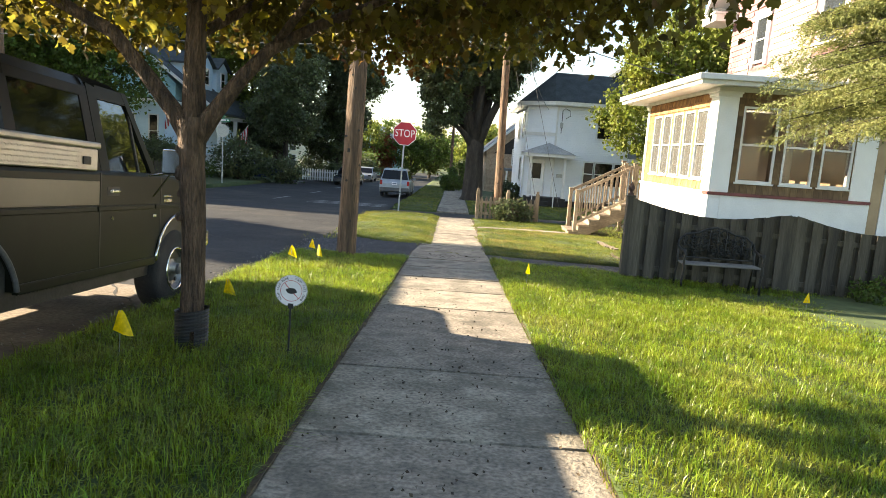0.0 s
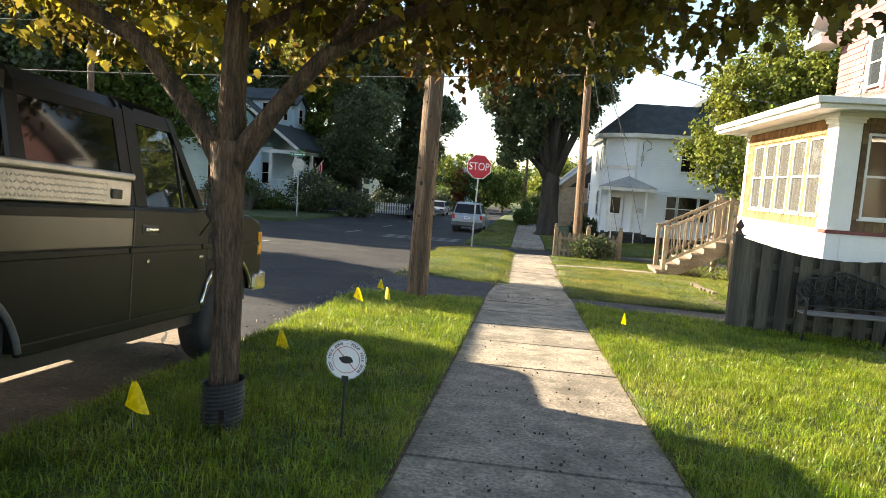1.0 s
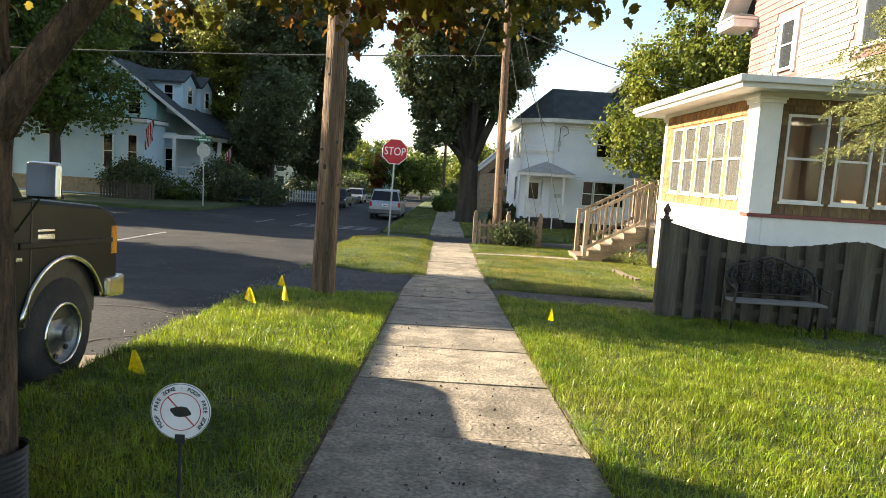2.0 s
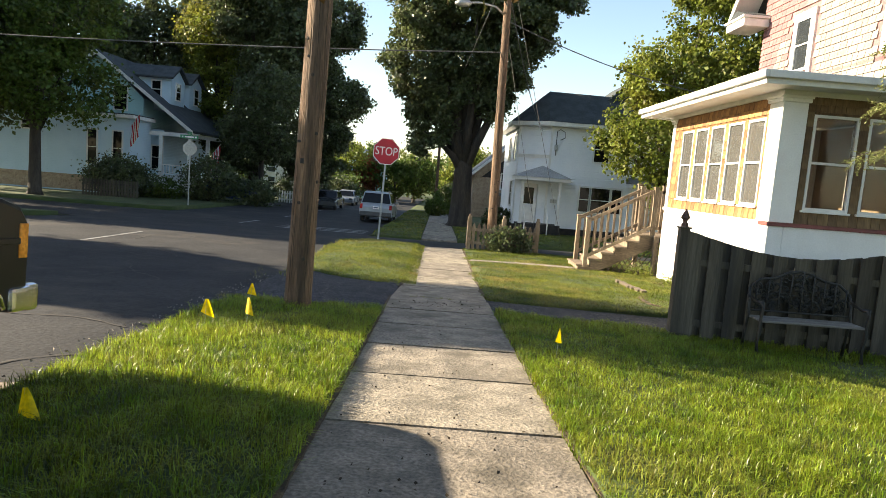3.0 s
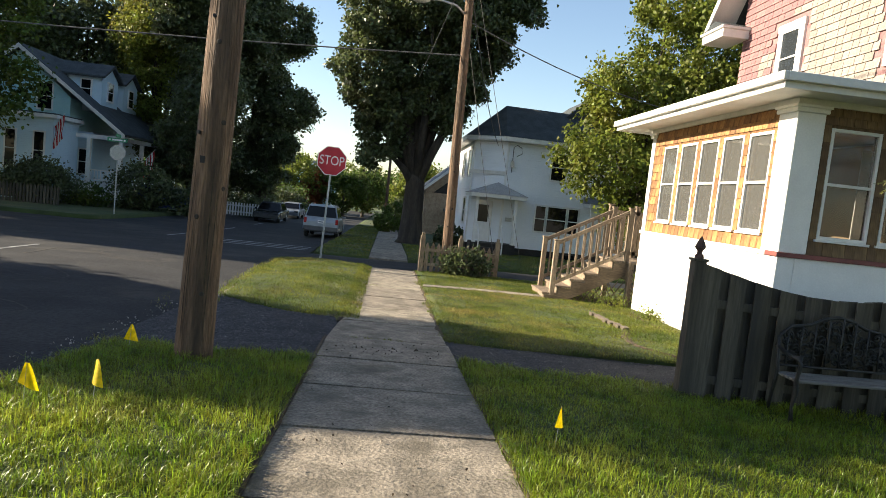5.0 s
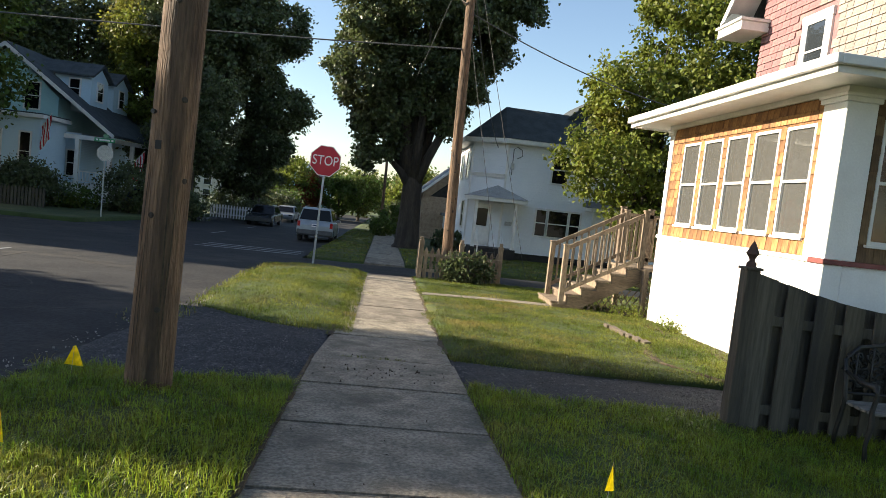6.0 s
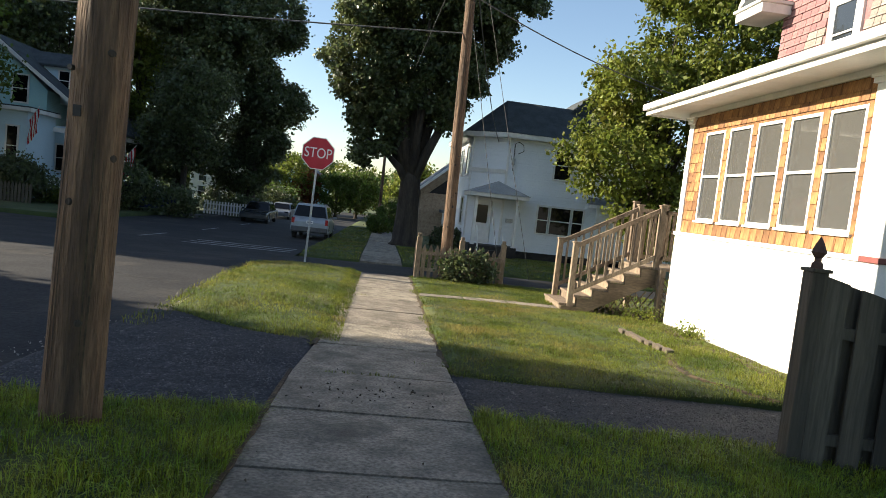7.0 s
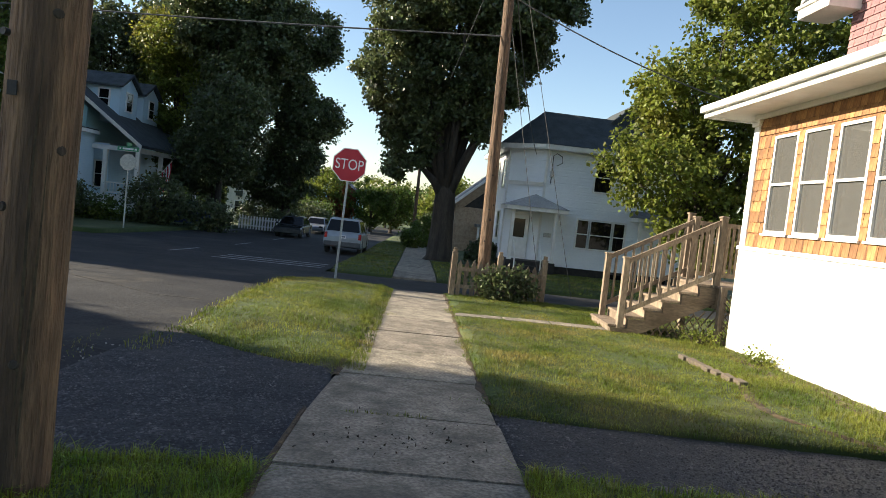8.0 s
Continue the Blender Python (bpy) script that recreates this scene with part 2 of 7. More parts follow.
M_REDLENS = surface("red_tail_lens", (0.35, 0.012, 0.012), (0.5, 0.02, 0.02), 0.15, 6, 40, 0.05)
M_AMBER = surface("amber_lens", (0.6, 0.2, 0.02), (0.7, 0.28, 0.03), 0.15, 6, 40, 0.05)
M_SIGNRED = surface("red_sign_sheeting", (0.40, 0.010, 0.024), (0.46, 0.016, 0.034), 0.4, 3, 20, 0.02, grain=0.15)
M_SIGNWHITE = surface("white_sign_sheeting", (0.72, 0.70, 0.70), (0.8, 0.78, 0.78), 0.45, 3, 20, 0.02, grain=0.15)
M_SIGNGREEN = surface("green_sign_sheeting", (0.01, 0.16, 0.07), (0.015, 0.2, 0.09), 0.4, 3, 20, 0.02, grain=0.15)
M_GALV = surface("galvanised_steel", (0.38, 0.39, 0.39), (0.48, 0.48, 0.47), 0.45, 8, 40, 0.1, metal=0.6)
M_YELLOW = surface("yellow_flag_vinyl", (0.85, 0.62, 0.0), (0.95, 0.72, 0.01), 0.5, 9, 40, 0.1, through_light=0.5)
M_BLACKPL = surface("black_plastic", (0.012, 0.012, 0.012), (0.025, 0.025, 0.025), 0.5, 10, 40, 0.1)
M_IRON = surface("dark_cast_iron", (0.008, 0.008, 0.008), (0.016, 0.016, 0.015), 0.55, 12, 60, 0.3, c3=(0.035, 0.035, 0.032))
M_CABLE = surface("black_cable", (0.06, 0.06, 0.06), (0.10, 0.10, 0.10), 0.6, 5, 40, 0)
M_MARK = surface("worn_white_road_paint", (0.10, 0.10, 0.10), (0.34, 0.34, 0.33), 0.7, 5, 60, 0.2, c3=(0.03, 0.03, 0.032))
M_DEBRIS = surface("dried_leaf_litter", (0.03, 0.022, 0.015), (0.07, 0.05, 0.03), 0.95, 9, 40, 0, island=0.4)
M_ROOM = surface("porch_interior_paint", (0.34, 0.24, 0.14), (0.42, 0.31, 0.19), 0.8, 2, 20, 0.05, grain=0.15)
M_CURTAIN = surface("pale_curtain", (0.68, 0.66, 0.6), (0.78, 0.76, 0.7), 0.9, 5, 30, 0.2, through_light=0.3)
M_FLAGRED = surface("flag_red_cloth", (0.45, 0.02, 0.03), (0.5, 0.03, 0.04), 0.8, 5, 30, 0.1, through_light=0.3)
M_FLAGWHITE = surface("flag_white_cloth", (0.7, 0.7, 0.7), (0.78, 0.78, 0.77), 0.8, 5, 30, 0.1, through_light=0.3)
M_FLAGBLUE = surface("flag_blue_cloth", (0.02, 0.03, 0.15), (0.03, 0.04, 0.2), 0.8, 5, 30, 0.1, through_light=0.3)

# ---- mesh helpers ----


def part(name, bm, material, parent=None, label="", smooth=False):
    """Links a bmesh as one mesh object, under parent where one is given."""
    bmesh.ops.recalc_face_normals(bm, faces=bm.faces)
    me = bpy.data.meshes.new(name)
    bm.to_mesh(me)
    bm.free()
    me.materials.append(material)
    if smooth:
        for p in me.polygons:
            p.use_smooth = True
    ob = new(name, me)
    if parent is not None:
        ob.parent = parent
    if label:
        ob["label"] = label
    return ob


def thing(name, m, label, category, group="", kind=""):
    ob = new(name)
    ob.empty_display_size = 0.1
    ob.matrix_world = m
    return tagged(ob, label, category, group, kind)


def box(bm, x0, x1, y0, y1, z0, z1, bevel=0.0):
    v = bmesh.ops.create_cube(bm, size=1.0)["verts"]
    bmesh.ops.scale(bm, vec=(x1 - x0, y1 - y0, z1 - z0), verts=v)
    bmesh.ops.translate(bm, vec=((x0 + x1) / 2, (y0 + y1) / 2, (z0 + z1) / 2), verts=v)
    if bevel:
        edges = list({e for q in v for e in q.link_edges})
        bmesh.ops.bevel(bm, geom=edges, offset=bevel, segments=2, affect="EDGES", profile=0.5)
    return bm


def boxes(*rows, bevel=0.0):
    bm = bmesh.new()
    for r in rows:
        box(bm, *r, bevel=bevel)
    return bm


def tube(bm, points, radii, sides=8, caps=True):
    """A round bar that follows points, with a radius at each."""
    pts = [Vector(p) for p in points]
    rings = []
    up = Vector((0.13, 0.21, 1)).normalized()
    for i, p in enumerate(pts):
        d = (pts[min(i + 1, len(pts) - 1)] - pts[max(i - 1, 0)]).normalized()
        a = d.cross(up if abs(d.dot(up)) < 0.95 else Vector((1, 0, 0))).normalized()
        b = d.cross(a)
        r = radii[i] if isinstance(radii, (list, tuple)) else radii
        rings.append([bm.verts.new(p + r * (math.cos(t) * a + math.sin(t) * b)) for t in [math.tau * k / sides for k in range(sides)]])
    for q, w in zip(rings, rings[1:]):
        for k in range(sides):
            bm.faces.new((q[k], q[(k + 1) % sides], w[(k + 1) % sides], w[k]))
    if caps:
        bm.faces.new(rings[0])
        bm.faces.new(rings[-1])
    return bm


def bar(p, q, r, sides=8):
    return tube(bmesh.new(), [p, q], r, sides)


def prism(bm, outline, axis, a, b, inset=0.0):
    """Extrudes an outline of (u, v) along an axis from a to b. Axis x: (y, z); y: (x, z); z: (x, y)."""
    def at(u, v, w):
        return {"x": (w, u, v), "y": (u, w, v), "z": (u, v, w)}[axis]
    lo = [bm.verts.new(at(u, v, a)) for u, v in outline]
    hi = [bm.verts.new(at(u, v, b)) for u, v in outline]
    n = len(outline)
    for i in range(n):
        bm.faces.new((lo[i], lo[(i + 1) % n], hi[(i + 1) % n], hi[i]))
    f = [bm.faces.new(lo), bm.faces.new(hi)]
    bmesh.ops.triangulate(bm, faces=f)
    return bm


def quads(name, verts, faces, material, parent=None):
    me = bpy.data.meshes.new(name)
    me.from_pydata(verts, [], faces)
    me.materials.append(material)
    ob = new(name, me)
    if parent is not None:
        ob.parent = parent
    return ob


# ---- the lie of the land ----
PROFILE_Y = [-400, -15, 0, 5.47, 8.0, 11.4, 12.6, 14, 16, 20, 22, 25.3, 30, 36, 40, 50, 70, 120, 400]
PROFILE_Z = [0.9, 0.85, -0.07, -0.436, -0.60, -0.785, -0.855, -0.92, -0.97, -1.05, -1.10, -1.29, -1.48, -1.68, -1.80, -2.0, -2.5, -3.6, -3.6]


def grade(y):
    return sum(float(np.interp(y + d, PROFILE_Y, PROFILE_Z)) for d in (-0.6, -0.2, 0.2, 0.6)) / 4


def ramp(y):
    """How far the ground past the side street dips to meet the asphalt."""
    return 0.115 * max(0.0, 1 - (y - 28.4) / 1.7) ** 1.3 if 27 < y < 30.1 else 0.0


def lawn_z(x, y):
    z = grade(y)
    if x > 0.7:
        z -= 0.045 * min(x - 0.7, 9) * max(0.0, min(1.0, (12.6 - y) / 2.0))
        z += 0.02
        if 12.9 < y < 13.7:
            z -= 0.075 * (1 - (y - 12.9) / 0.8) ** 2
    elif -2.9 < x < -0.6 and y < 22:
        s = (x + 0.67) / -2.0
        near = 14.1 + 1.3 * max(0.0, min(1.0, (-0.47 - x) / 2.13)) ** 1.5
        fade = max(0.0, min(1.0, (y - near) / 1.2 if y > 13 else (11.3 - y) / 0.9))
        z += fade * ((0.03 if y > 13 else 0.0) + 0.07 * math.sin(math.pi * max(0, min(1, s * 0.8 + 0.15)))) - 0.03 * (1 - fade)
    return z - ramp(y) + 0.015 * noise.noise((x * 0.7, y * 0.7, 3.1))


def road_z(x, y):
    return grade(y) - 0.13


def sheet(name, x0, x1, y0, y1, step, height, material, skirt=0.0, edge=0.0, flare=0.0):
    """A ground surface as a grid that follows height(x, y); skirt: how far its rim goes down; edge: how ragged its rim is."""
    nx, ny = max(1, round((x1 - x0) / step)), max(1, round((y1 - y0) / step))
    verts, faces = [], []
    for j in range(ny + 1):
        for i in range(nx + 1):
            x, y = x0 + (x1 - x0) * i / nx, y0 + (y1 - y0) * j / ny
            y += flare * (1 - i / nx) ** 1.5 * (1 - j / ny)
            rim = i in (0, nx) or j in (0, ny)
            if edge and rim:
                x += edge * noise.noise((x * 2.3, y * 2.3, 7.7)) * (1 if i in (0, nx) else 0)
                y += edge * noise.noise((x * 2.3, y * 2.3, 1.7)) * (1 if j in (0, ny) else 0)
            verts.append((x, y, height(x, y)))
    for j in range(ny):
        for i in range(nx):
            a = j * (nx + 1) + i
            faces.append((a, a + 1, a + nx + 2, a + nx + 1))
    if skirt:
        ring = [i for i in range(nx + 1)] + [j * (nx + 1) + nx for j in range(1, ny + 1)] + \
               [ny * (nx + 1) + i for i in range(nx - 1, -1, -1)] + [j * (nx + 1) for j in range(ny - 1, 0, -1)]
        base = len(verts)
        verts += [(verts[k][0], verts[k][1], verts[k][2] - skirt) for k in ring]
        for k in range(len(ring)):
            k2 = (k + 1) % len(ring)
            faces.append((ring[k], base + k, base + k2, ring[k2]))
    ob = quads(name, verts, faces, material)
    for p in ob.data.polygons:
        p.use_smooth = True
    return ob


tagged(sheet("ground", -400, 400, -120, 900, 20, lambda x, y: grade(y) - 0.30, M_FIELD), "grassy ground falling gently towards the far trees", "ground", kind="structure")
tagged(sheet("road", -13.3, -2.72, -20, 130, 0.7, road_z, M_ROAD), "grey worn asphalt street with faint lane marks", "road", kind="structure")
tagged(sheet("road_side_west", -70, -13.3, 26.8, 35.5, 0.9, road_z, M_ROAD), "grey asphalt side street", "road", kind="structure")
tagged(sheet("road_side_east", -2.72, 45, 22.6, 27.8, 0.8, road_z, M_ROAD), "grey asphalt side street", "road", kind="structure")
LAWNS = [
    ("lawn_verge_near", -2.68, -0.755, -8, 11.3, 0.12), ("lawn_verge_far", -2.6, -0.47, 14.1, 22.0, 0.12),
    ("lawn_house_near", 0.73, 16, -8, 11.48, 0.25), ("lawn_house_far", 0.71, 16, 13.02, 22.2, 0.2),
    ("lawn_corner_far", 0.75, 45, 28.4, 90, 0.6), ("lawn_verge_beyond", -2.6, -0.69, 28.4, 90, 0.4),
    ("lawn_west_far", -70, -13.5, 36, 110, 1.0), ("lawn_west_near", -70, -13.5, -20, 26.3, 1.0),
]
for name, x0, x1, y0, y1, step in LAWNS:
    tagged(sheet(name, x0, x1, y0, y1, step, lawn_z, M_SOIL, 0.35, 0.03, 1.3 if name == "lawn_verge_far" else 0.0), "green lawn ground under thick grass", "lawn", kind="structure")
tagged(sheet("driveway", 0.70, 16, 11.35, 13.15, 0.15, lambda x, y: grade(y) - 0.02 - 0.02 * min(x, 6) + 0.01 * noise.noise((x, y, 0)), M_DRIVE, 0.2), "dark patched asphalt driveway beside the fence", "driveway", kind="structure")
sheet_apron = sheet("driveway_apron", -2.9, -0.65, 11.2, 15.3, 0.07, lambda x, y: grade(y) - 0.015 - 0.05 * max(0, (-x - 0.7) / 2.2) + 0.03 * noise.noise((x * .9, y * 1.6, 0)) + 0.012 * noise.noise((x * 5, y * 5, 4)), M_DRIVE, 0.2)
tagged(sheet_apron, "rough dark asphalt driveway apron with crumbling edges", "driveway", kind="structure")
M_GUTTER = surface("stained_concrete_gutter", (0.13, 0.10, 0.072), (0.20, 0.16, 0.115), 0.9, 1.8, 30, 0.7, c3=(0.075, 0.058, 0.042), grain=1.3)
parking_strip = sheet("parking_strip", -5.0, -2.74, -3.0, 8.3, 0.12, lambda x, y: road_z(x, y) + 0.006 - 0.02 * max(0, (y - 7.2) + 0.5 * noise.noise((x * 2, y, 3))) - 0.02 * max(0, (-x - 4.6) + 0.3 * noise.noise((x, y * 1.5, 7))), M_GUTTER, 0.0)
tagged(parking_strip, "brown stained old concrete strip along the kerb", "parking strip", kind="structure")

# ---- vegetation helpers ----
rng = np.random.default_rng(7)


def leaf_mesh(name, centres, size, spread, material, parent, lobed=False, droop=0.3, seed=1):
    """Many small leaves, one folded blade each, round the given centres, as one mesh."""
    r = np.random.default_rng(seed)
    n = len(centres)
    c = np.asarray(centres) + r.normal(0, 1, (n, 3)) * spread
    d = r.normal(0, 1, (n, 3))
    d[:, 2] -= droop
    d /= np.linalg.norm(d, axis=1)[:, None]
    side = np.cross(d, r.normal(0, 1, (n, 3)))
    side /= np.linalg.norm(side, axis=1)[:, None] + 1e-9
    up = np.cross(side, d)
    s = size * r.uniform(0.6, 1.25, n)[:, None]
    if lobed:
        shape = [(0, 0, 0), (0.1, 0.3, .06), (0.28, 0.28, .05), (0.5, 0.5, .12), (0.55, 0.24, .04), (0.74, 0.27, .02), (1.05, 0, -.2),
                 (0.74, -0.27, .02), (0.55, -0.24, .04), (0.5, -0.5, .12), (0.28, -0.28, .05), (0.1, -0.3, .06)]
        tris = [(0, 1, 2), (0, 10, 11), (0, 2, 10), (2, 3, 4), (10, 8, 9), (2, 4, 10), (4, 8, 10), (4, 5, 7), (4, 7, 8), (5, 6, 7)]
    else:
        shape = [(0, 0, 0), (0.45, 0.36, .08), (1.0, 0, -.06), (0.45, -0.36, .08)]
        tris = [(0, 1, 2), (0, 2, 3)]
    k = len(shape)
    v = np.concatenate([(c + s * (a * d + b * side + e * up))[:, None, :] for a, b, e in shape], axis=1).reshape(-1, 3)
    f = (np.arange(n)[:, None, None] * k + np.array(tris)[None]).reshape(-1, 3)
    return tri_mesh(name, v, f, material, parent)


def tri_mesh(name, v, f, material, parent=None):
    me = bpy.data.meshes.new(name)
    me.vertices.add(len(v))
    me.vertices.foreach_set("co", np.ascontiguousarray(v, dtype=np.float32).ravel())
    me.loops.add(len(f) * 3)
    me.loops.foreach_set("vertex_index", np.ascontiguousarray(f, dtype=np.int32).ravel())
    me.polygons.add(len(f))
    me.polygons.foreach_set("loop_start", np.arange(0, len(f) * 3, 3, dtype=np.int32))
    me.materials.append(material)
    me.update(calc_edges=True)
    ob = new(name, me)
    if parent is not None:
        ob.parent = parent
    return ob


def clump_points(seed, lobes, clumps, leaves, clump_radius):
    """Leaf places in ragged clumps over the shells of some lobes (x, y, z, rx, ry, rz)."""
    r = np.random.default_rng(seed)
    weights = np.array([l[3] * l[4] + l[3] * l[5] for l in lobes])
    pick = r.choice(len(lobes), clumps, p=weights / weights.sum())
    out = []
    for i in pick:
        x, y, z, rx, ry, rz = lobes[i]
        d = r.normal(0, 1, 3)
        d /= np.linalg.norm(d)
        k = r.uniform(0.35, 1.05) ** 0.5
        c = np.array((x, y, z)) + d * k * np.array((rx, ry, rz))
        rad = clump_radius * r.uniform(0.5, 1.35)
        m = max(3, int(leaves * r.uniform(0.6, 1.4)))
        out.append(c + r.normal(0, 1, (m, 3)) * rad * np.array((0.55, 0.55, 0.42)))
    return np.concatenate(out)


def limbs(bm, base, tips, r0, fork_z, seed, lean=(0, 0)):
    """A tapered trunk that forks into limbs towards the tips."""
    r = random.Random(seed)
    b = Vector(base)
    f = Vector((base[0] + lean[0], base[1] + lean[1], fork_z))
    tube(bm, [b - Vector((0, 0, 0.1)), b + (f - b) * 0.06, b + (f - b) * 0.5, f, f + Vector((0, 0, r0 * 1.6))], [r0 * 1.55, r0 * 1.12, r0 * 0.95, r0 * 0.86, r0 * 0.4], 12)
    for t in tips:
        t = Vector(t)
        mid = f.lerp(t, 0.5) + Vector((r.uniform(-.3, .3), r.uniform(-.3, .3), r.uniform(0.0, .4))) * (t - f).length * 0.18
        tube(bm, [f - Vector((0, 0, r0 * 0.6)), f.lerp(mid, 0.5), mid, t], [r0 * 0.5, r0 * 0.34, r0 * 0.2, r0 * 0.05], 7)


def tree(name, base, lobes, r0, fork_z, material, label, seed, clumps=240, leaves=60, clump_radius=0.75, size=0.26, group="", bark=None, lean=(0, 0)):
    t = thing(name, pose(*base), label, "tree", group)
    loc = Vector(base)
    bm = bmesh.new()
    r = random.Random(seed)
    tips = [(l[0] - loc.x + r.uniform(-.3, .3) * l[3], l[1] - loc.y + r.uniform(-.3, .3) * l[4], l[2] - loc.z + r.uniform(0, .5) * l[5]) for l in lobes]
    tips += [((l[0] - loc.x) + r.uniform(-.7, .7) * l[3], (l[1] - loc.y) + r.uniform(-.7, .7) * l[4], (l[2] - loc.z) + r.uniform(-.2, .6) * l[5]) for l in lobes for _ in (0, 1)]
    tips = tips[:26]
    limbs(bm, (0, 0, 0), tips, r0, fork_z - loc.z, seed, lean)
    part("trunk", bm, bark or M_BARK_DARK, t, smooth=True)
    pts = clump_points(seed, lobes, clumps, leaves, clump_radius) - np.array(base)
    leaf_mesh("crown", pts, size, 0.03, material, t, seed=seed + 1)
    return t

# ---- the enclosed porch and the house behind it ----
PX, PY0, PY1, PX1 = 5.03, 13.2, 18.0, 8.25      # outer side wall, front wall, back, far end
SILL, SOFFIT = 0.66, 2.62


def sash_window(parent, m, w, h, glass, name="window"):
    """A double-hung window in its local x-z plane: frame, two panes, meeting rail. m: place of its lower left corner."""
    win = new(name)
    win.parent = parent
    win.matrix_basis = m
    f = 0.045
    part("frame", boxes((0, f, -.03, .03, 0, h), (w - f, w, -.03, .03, 0, h), (f, w - f, -.03, .03, 0, f), (f, w - f, -.03, .03, h - f, h), bevel=0.004), M_TRIM, win)
    part("meeting_rail", boxes((f, w - f, -.024, .024, h * .5 - .02, h * .5 + .02), bevel=0.004), M_TRIM, win)
    part("pane", boxes((f, w - f, .006, .012, f, h * .5 - .02)), glass, win).visible_shadow = False
    part("pane", boxes((f, w - f, -.006, 0.0, h * .5 + .02, h - f)), glass, win).visible_shadow = False
    part("sill", boxes((-.03, w + .03, -.06, .03, -.035, 0), bevel=0.006), M_TRIM, win)
    return win


def build_porch():
    p = thing("porch_house", pose(PX, PY0, -1.0), "white stucco house porch with cedar shingles and sash windows", "house")
    o = Vector((PX, PY0, -1.0))

    def loc(x0, x1, y0, y1, z0, z1):
        return (x0 - o.x, x1 - o.x, y0 - o.y, y1 - o.y, z0 - o.z, z1 - o.z)
    # base walls
    part("base_wall", boxes(loc(PX, PX + .25, PY0, PY1, -1.3, SILL - .06), bevel=0.01), M_WHITE, p, "sunlit white stucco base wall")
    part("base_wall", boxes(loc(PX + .25, PX1, PY0, PY0 + .25, -1.3, SILL - .06), bevel=0.01), M_WHITE, p)
    part("base_wall", boxes(loc(PX + .25, PX1, PY1 - .25, PY1, -1.3, SOFFIT)), M_WHITE, p)
    part("sill_band", boxes(loc(PX - .03, PX1, PY0 - .03, PY0 + .26, SILL - .06, SILL), bevel=0.006), M_TRIM_RED, p)
    part("sill_band", boxes(loc(PX - .03, PX + .26, PY0 + .26, PY1 + .01, SILL - .06, SILL), bevel=0.006), M_WHITE, p)
    part("floor", boxes(loc(PX + .25, PX1, PY0 + .25, PY1 - .25, -0.1, 0.0)), M_DECK, p)
    part("inner_wall", boxes(loc(PX1, PX1 + .2, PY0 - .0, PY1, -1.3, SOFFIT)), M_ROOM, p)
    # columns
    for x, y, w, d in ((PX, PY0, .40, .42), (PX, PY1 - .16, .2, .16), (PX1 - .42, PY0, .42, .3)):
        part("column", boxes(loc(x, x + w, y, y + d, SILL, SOFFIT - .1), bevel=0.012), M_WHITE, p)
        part("capital", boxes(loc(x - .03, x + w + .03, y - .03, y + d + .03, SOFFIT - .1, SOFFIT - .04), loc(x - .05, x + w + .05, y - .05, y + d + .05, SOFFIT - .04, SOFFIT), bevel=0.008), M_WHITE, p)
    # wall above the sill, with window openings: side wall
    ys = [13.72, 14.48, 15.24, 16.0, 16.76]
    w, z0, h = 0.62, 0.88, 1.44
    rows = [loc(PX + .03, PX + .16, PY0 + .42, PY1 - .16, SILL, z0), loc(PX + .03, PX + .16, PY0 + .42, PY1 - .16, z0 + h, SOFFIT)]
    edges = [PY0 + .42] + [e for y in ys for e in (y, y + w)] + [PY1 - .16]
    for a, b in zip(edges[::2], edges[1::2]):
        rows.append(loc(PX + .03, PX + .16, a, b, z0, z0 + h))
    for q in rows:
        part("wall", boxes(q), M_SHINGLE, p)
    for y in ys:
        sash_window(p, Matrix.Translation((PX + .05 - o.x, y + w - o.y, z0 - o.z)) @ pose(0, 0, 0, 0, 0, -90), w, h, M_GLASS_SCREEN)
    # front wall
    xs = [5.55, 6.42, 7.18]
    fw, fz, fh = [0.72, 0.62, 0.62], 0.88, 1.48
    rows = [loc(PX + .40, PX1 - .42, PY0 + .03, PY0 + .16, SILL, fz), loc(PX + .40, PX1 - .42, PY0 + .03, PY0 + .16, fz + fh, SOFFIT)]
    edges = [PX + .40] + [e for x, q in zip(xs, fw) for e in (x, x + q)] + [PX1 - .42]
    for a, b in zip(edges[::2], edges[1::2]):
        rows.append(loc(a, b, PY0 + .03, PY0 + .16, fz, fz + fh))
    for q in rows:
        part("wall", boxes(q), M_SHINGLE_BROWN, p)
    for x, q in zip(xs, fw):
        sash_window(p, Matrix.Translation((x - o.x, PY0 + .05 - o.y, fz - o.z)), q, fh, M_GLASS_CLEAR)
    # soffit, fascia, gutter and roof
    e = 0.56
    part("soffit", boxes(loc(PX - e, PX1 + e, PY0 - e, PY1 + e, SOFFIT + .08, SOFFIT + .12)), M_TRIM, p)
    part("frieze", boxes(loc(PX - .01, PX + .2, PY0 - .01, PY1 + .01, SOFFIT, SOFFIT + .08), loc(PX + .2, PX1, PY0 - .01, PY0 + .2, SOFFIT, SOFFIT + .08)), M_TRIM, p)
    part("fascia", boxes(loc(PX - e - .02, PX - e, PY0 - e - .02, PY1 + e + .02, SOFFIT + .05, SOFFIT + .22), loc(PX - e, PX1 + e, PY0 - e - .02, PY0 - e, SOFFIT + .05, SOFFIT + .22), loc(PX - e, PX1 + e, PY1 + e, PY1 + e + .02, SOFFIT + .05, SOFFIT + .22), bevel=0.004), M_TRIM, p)
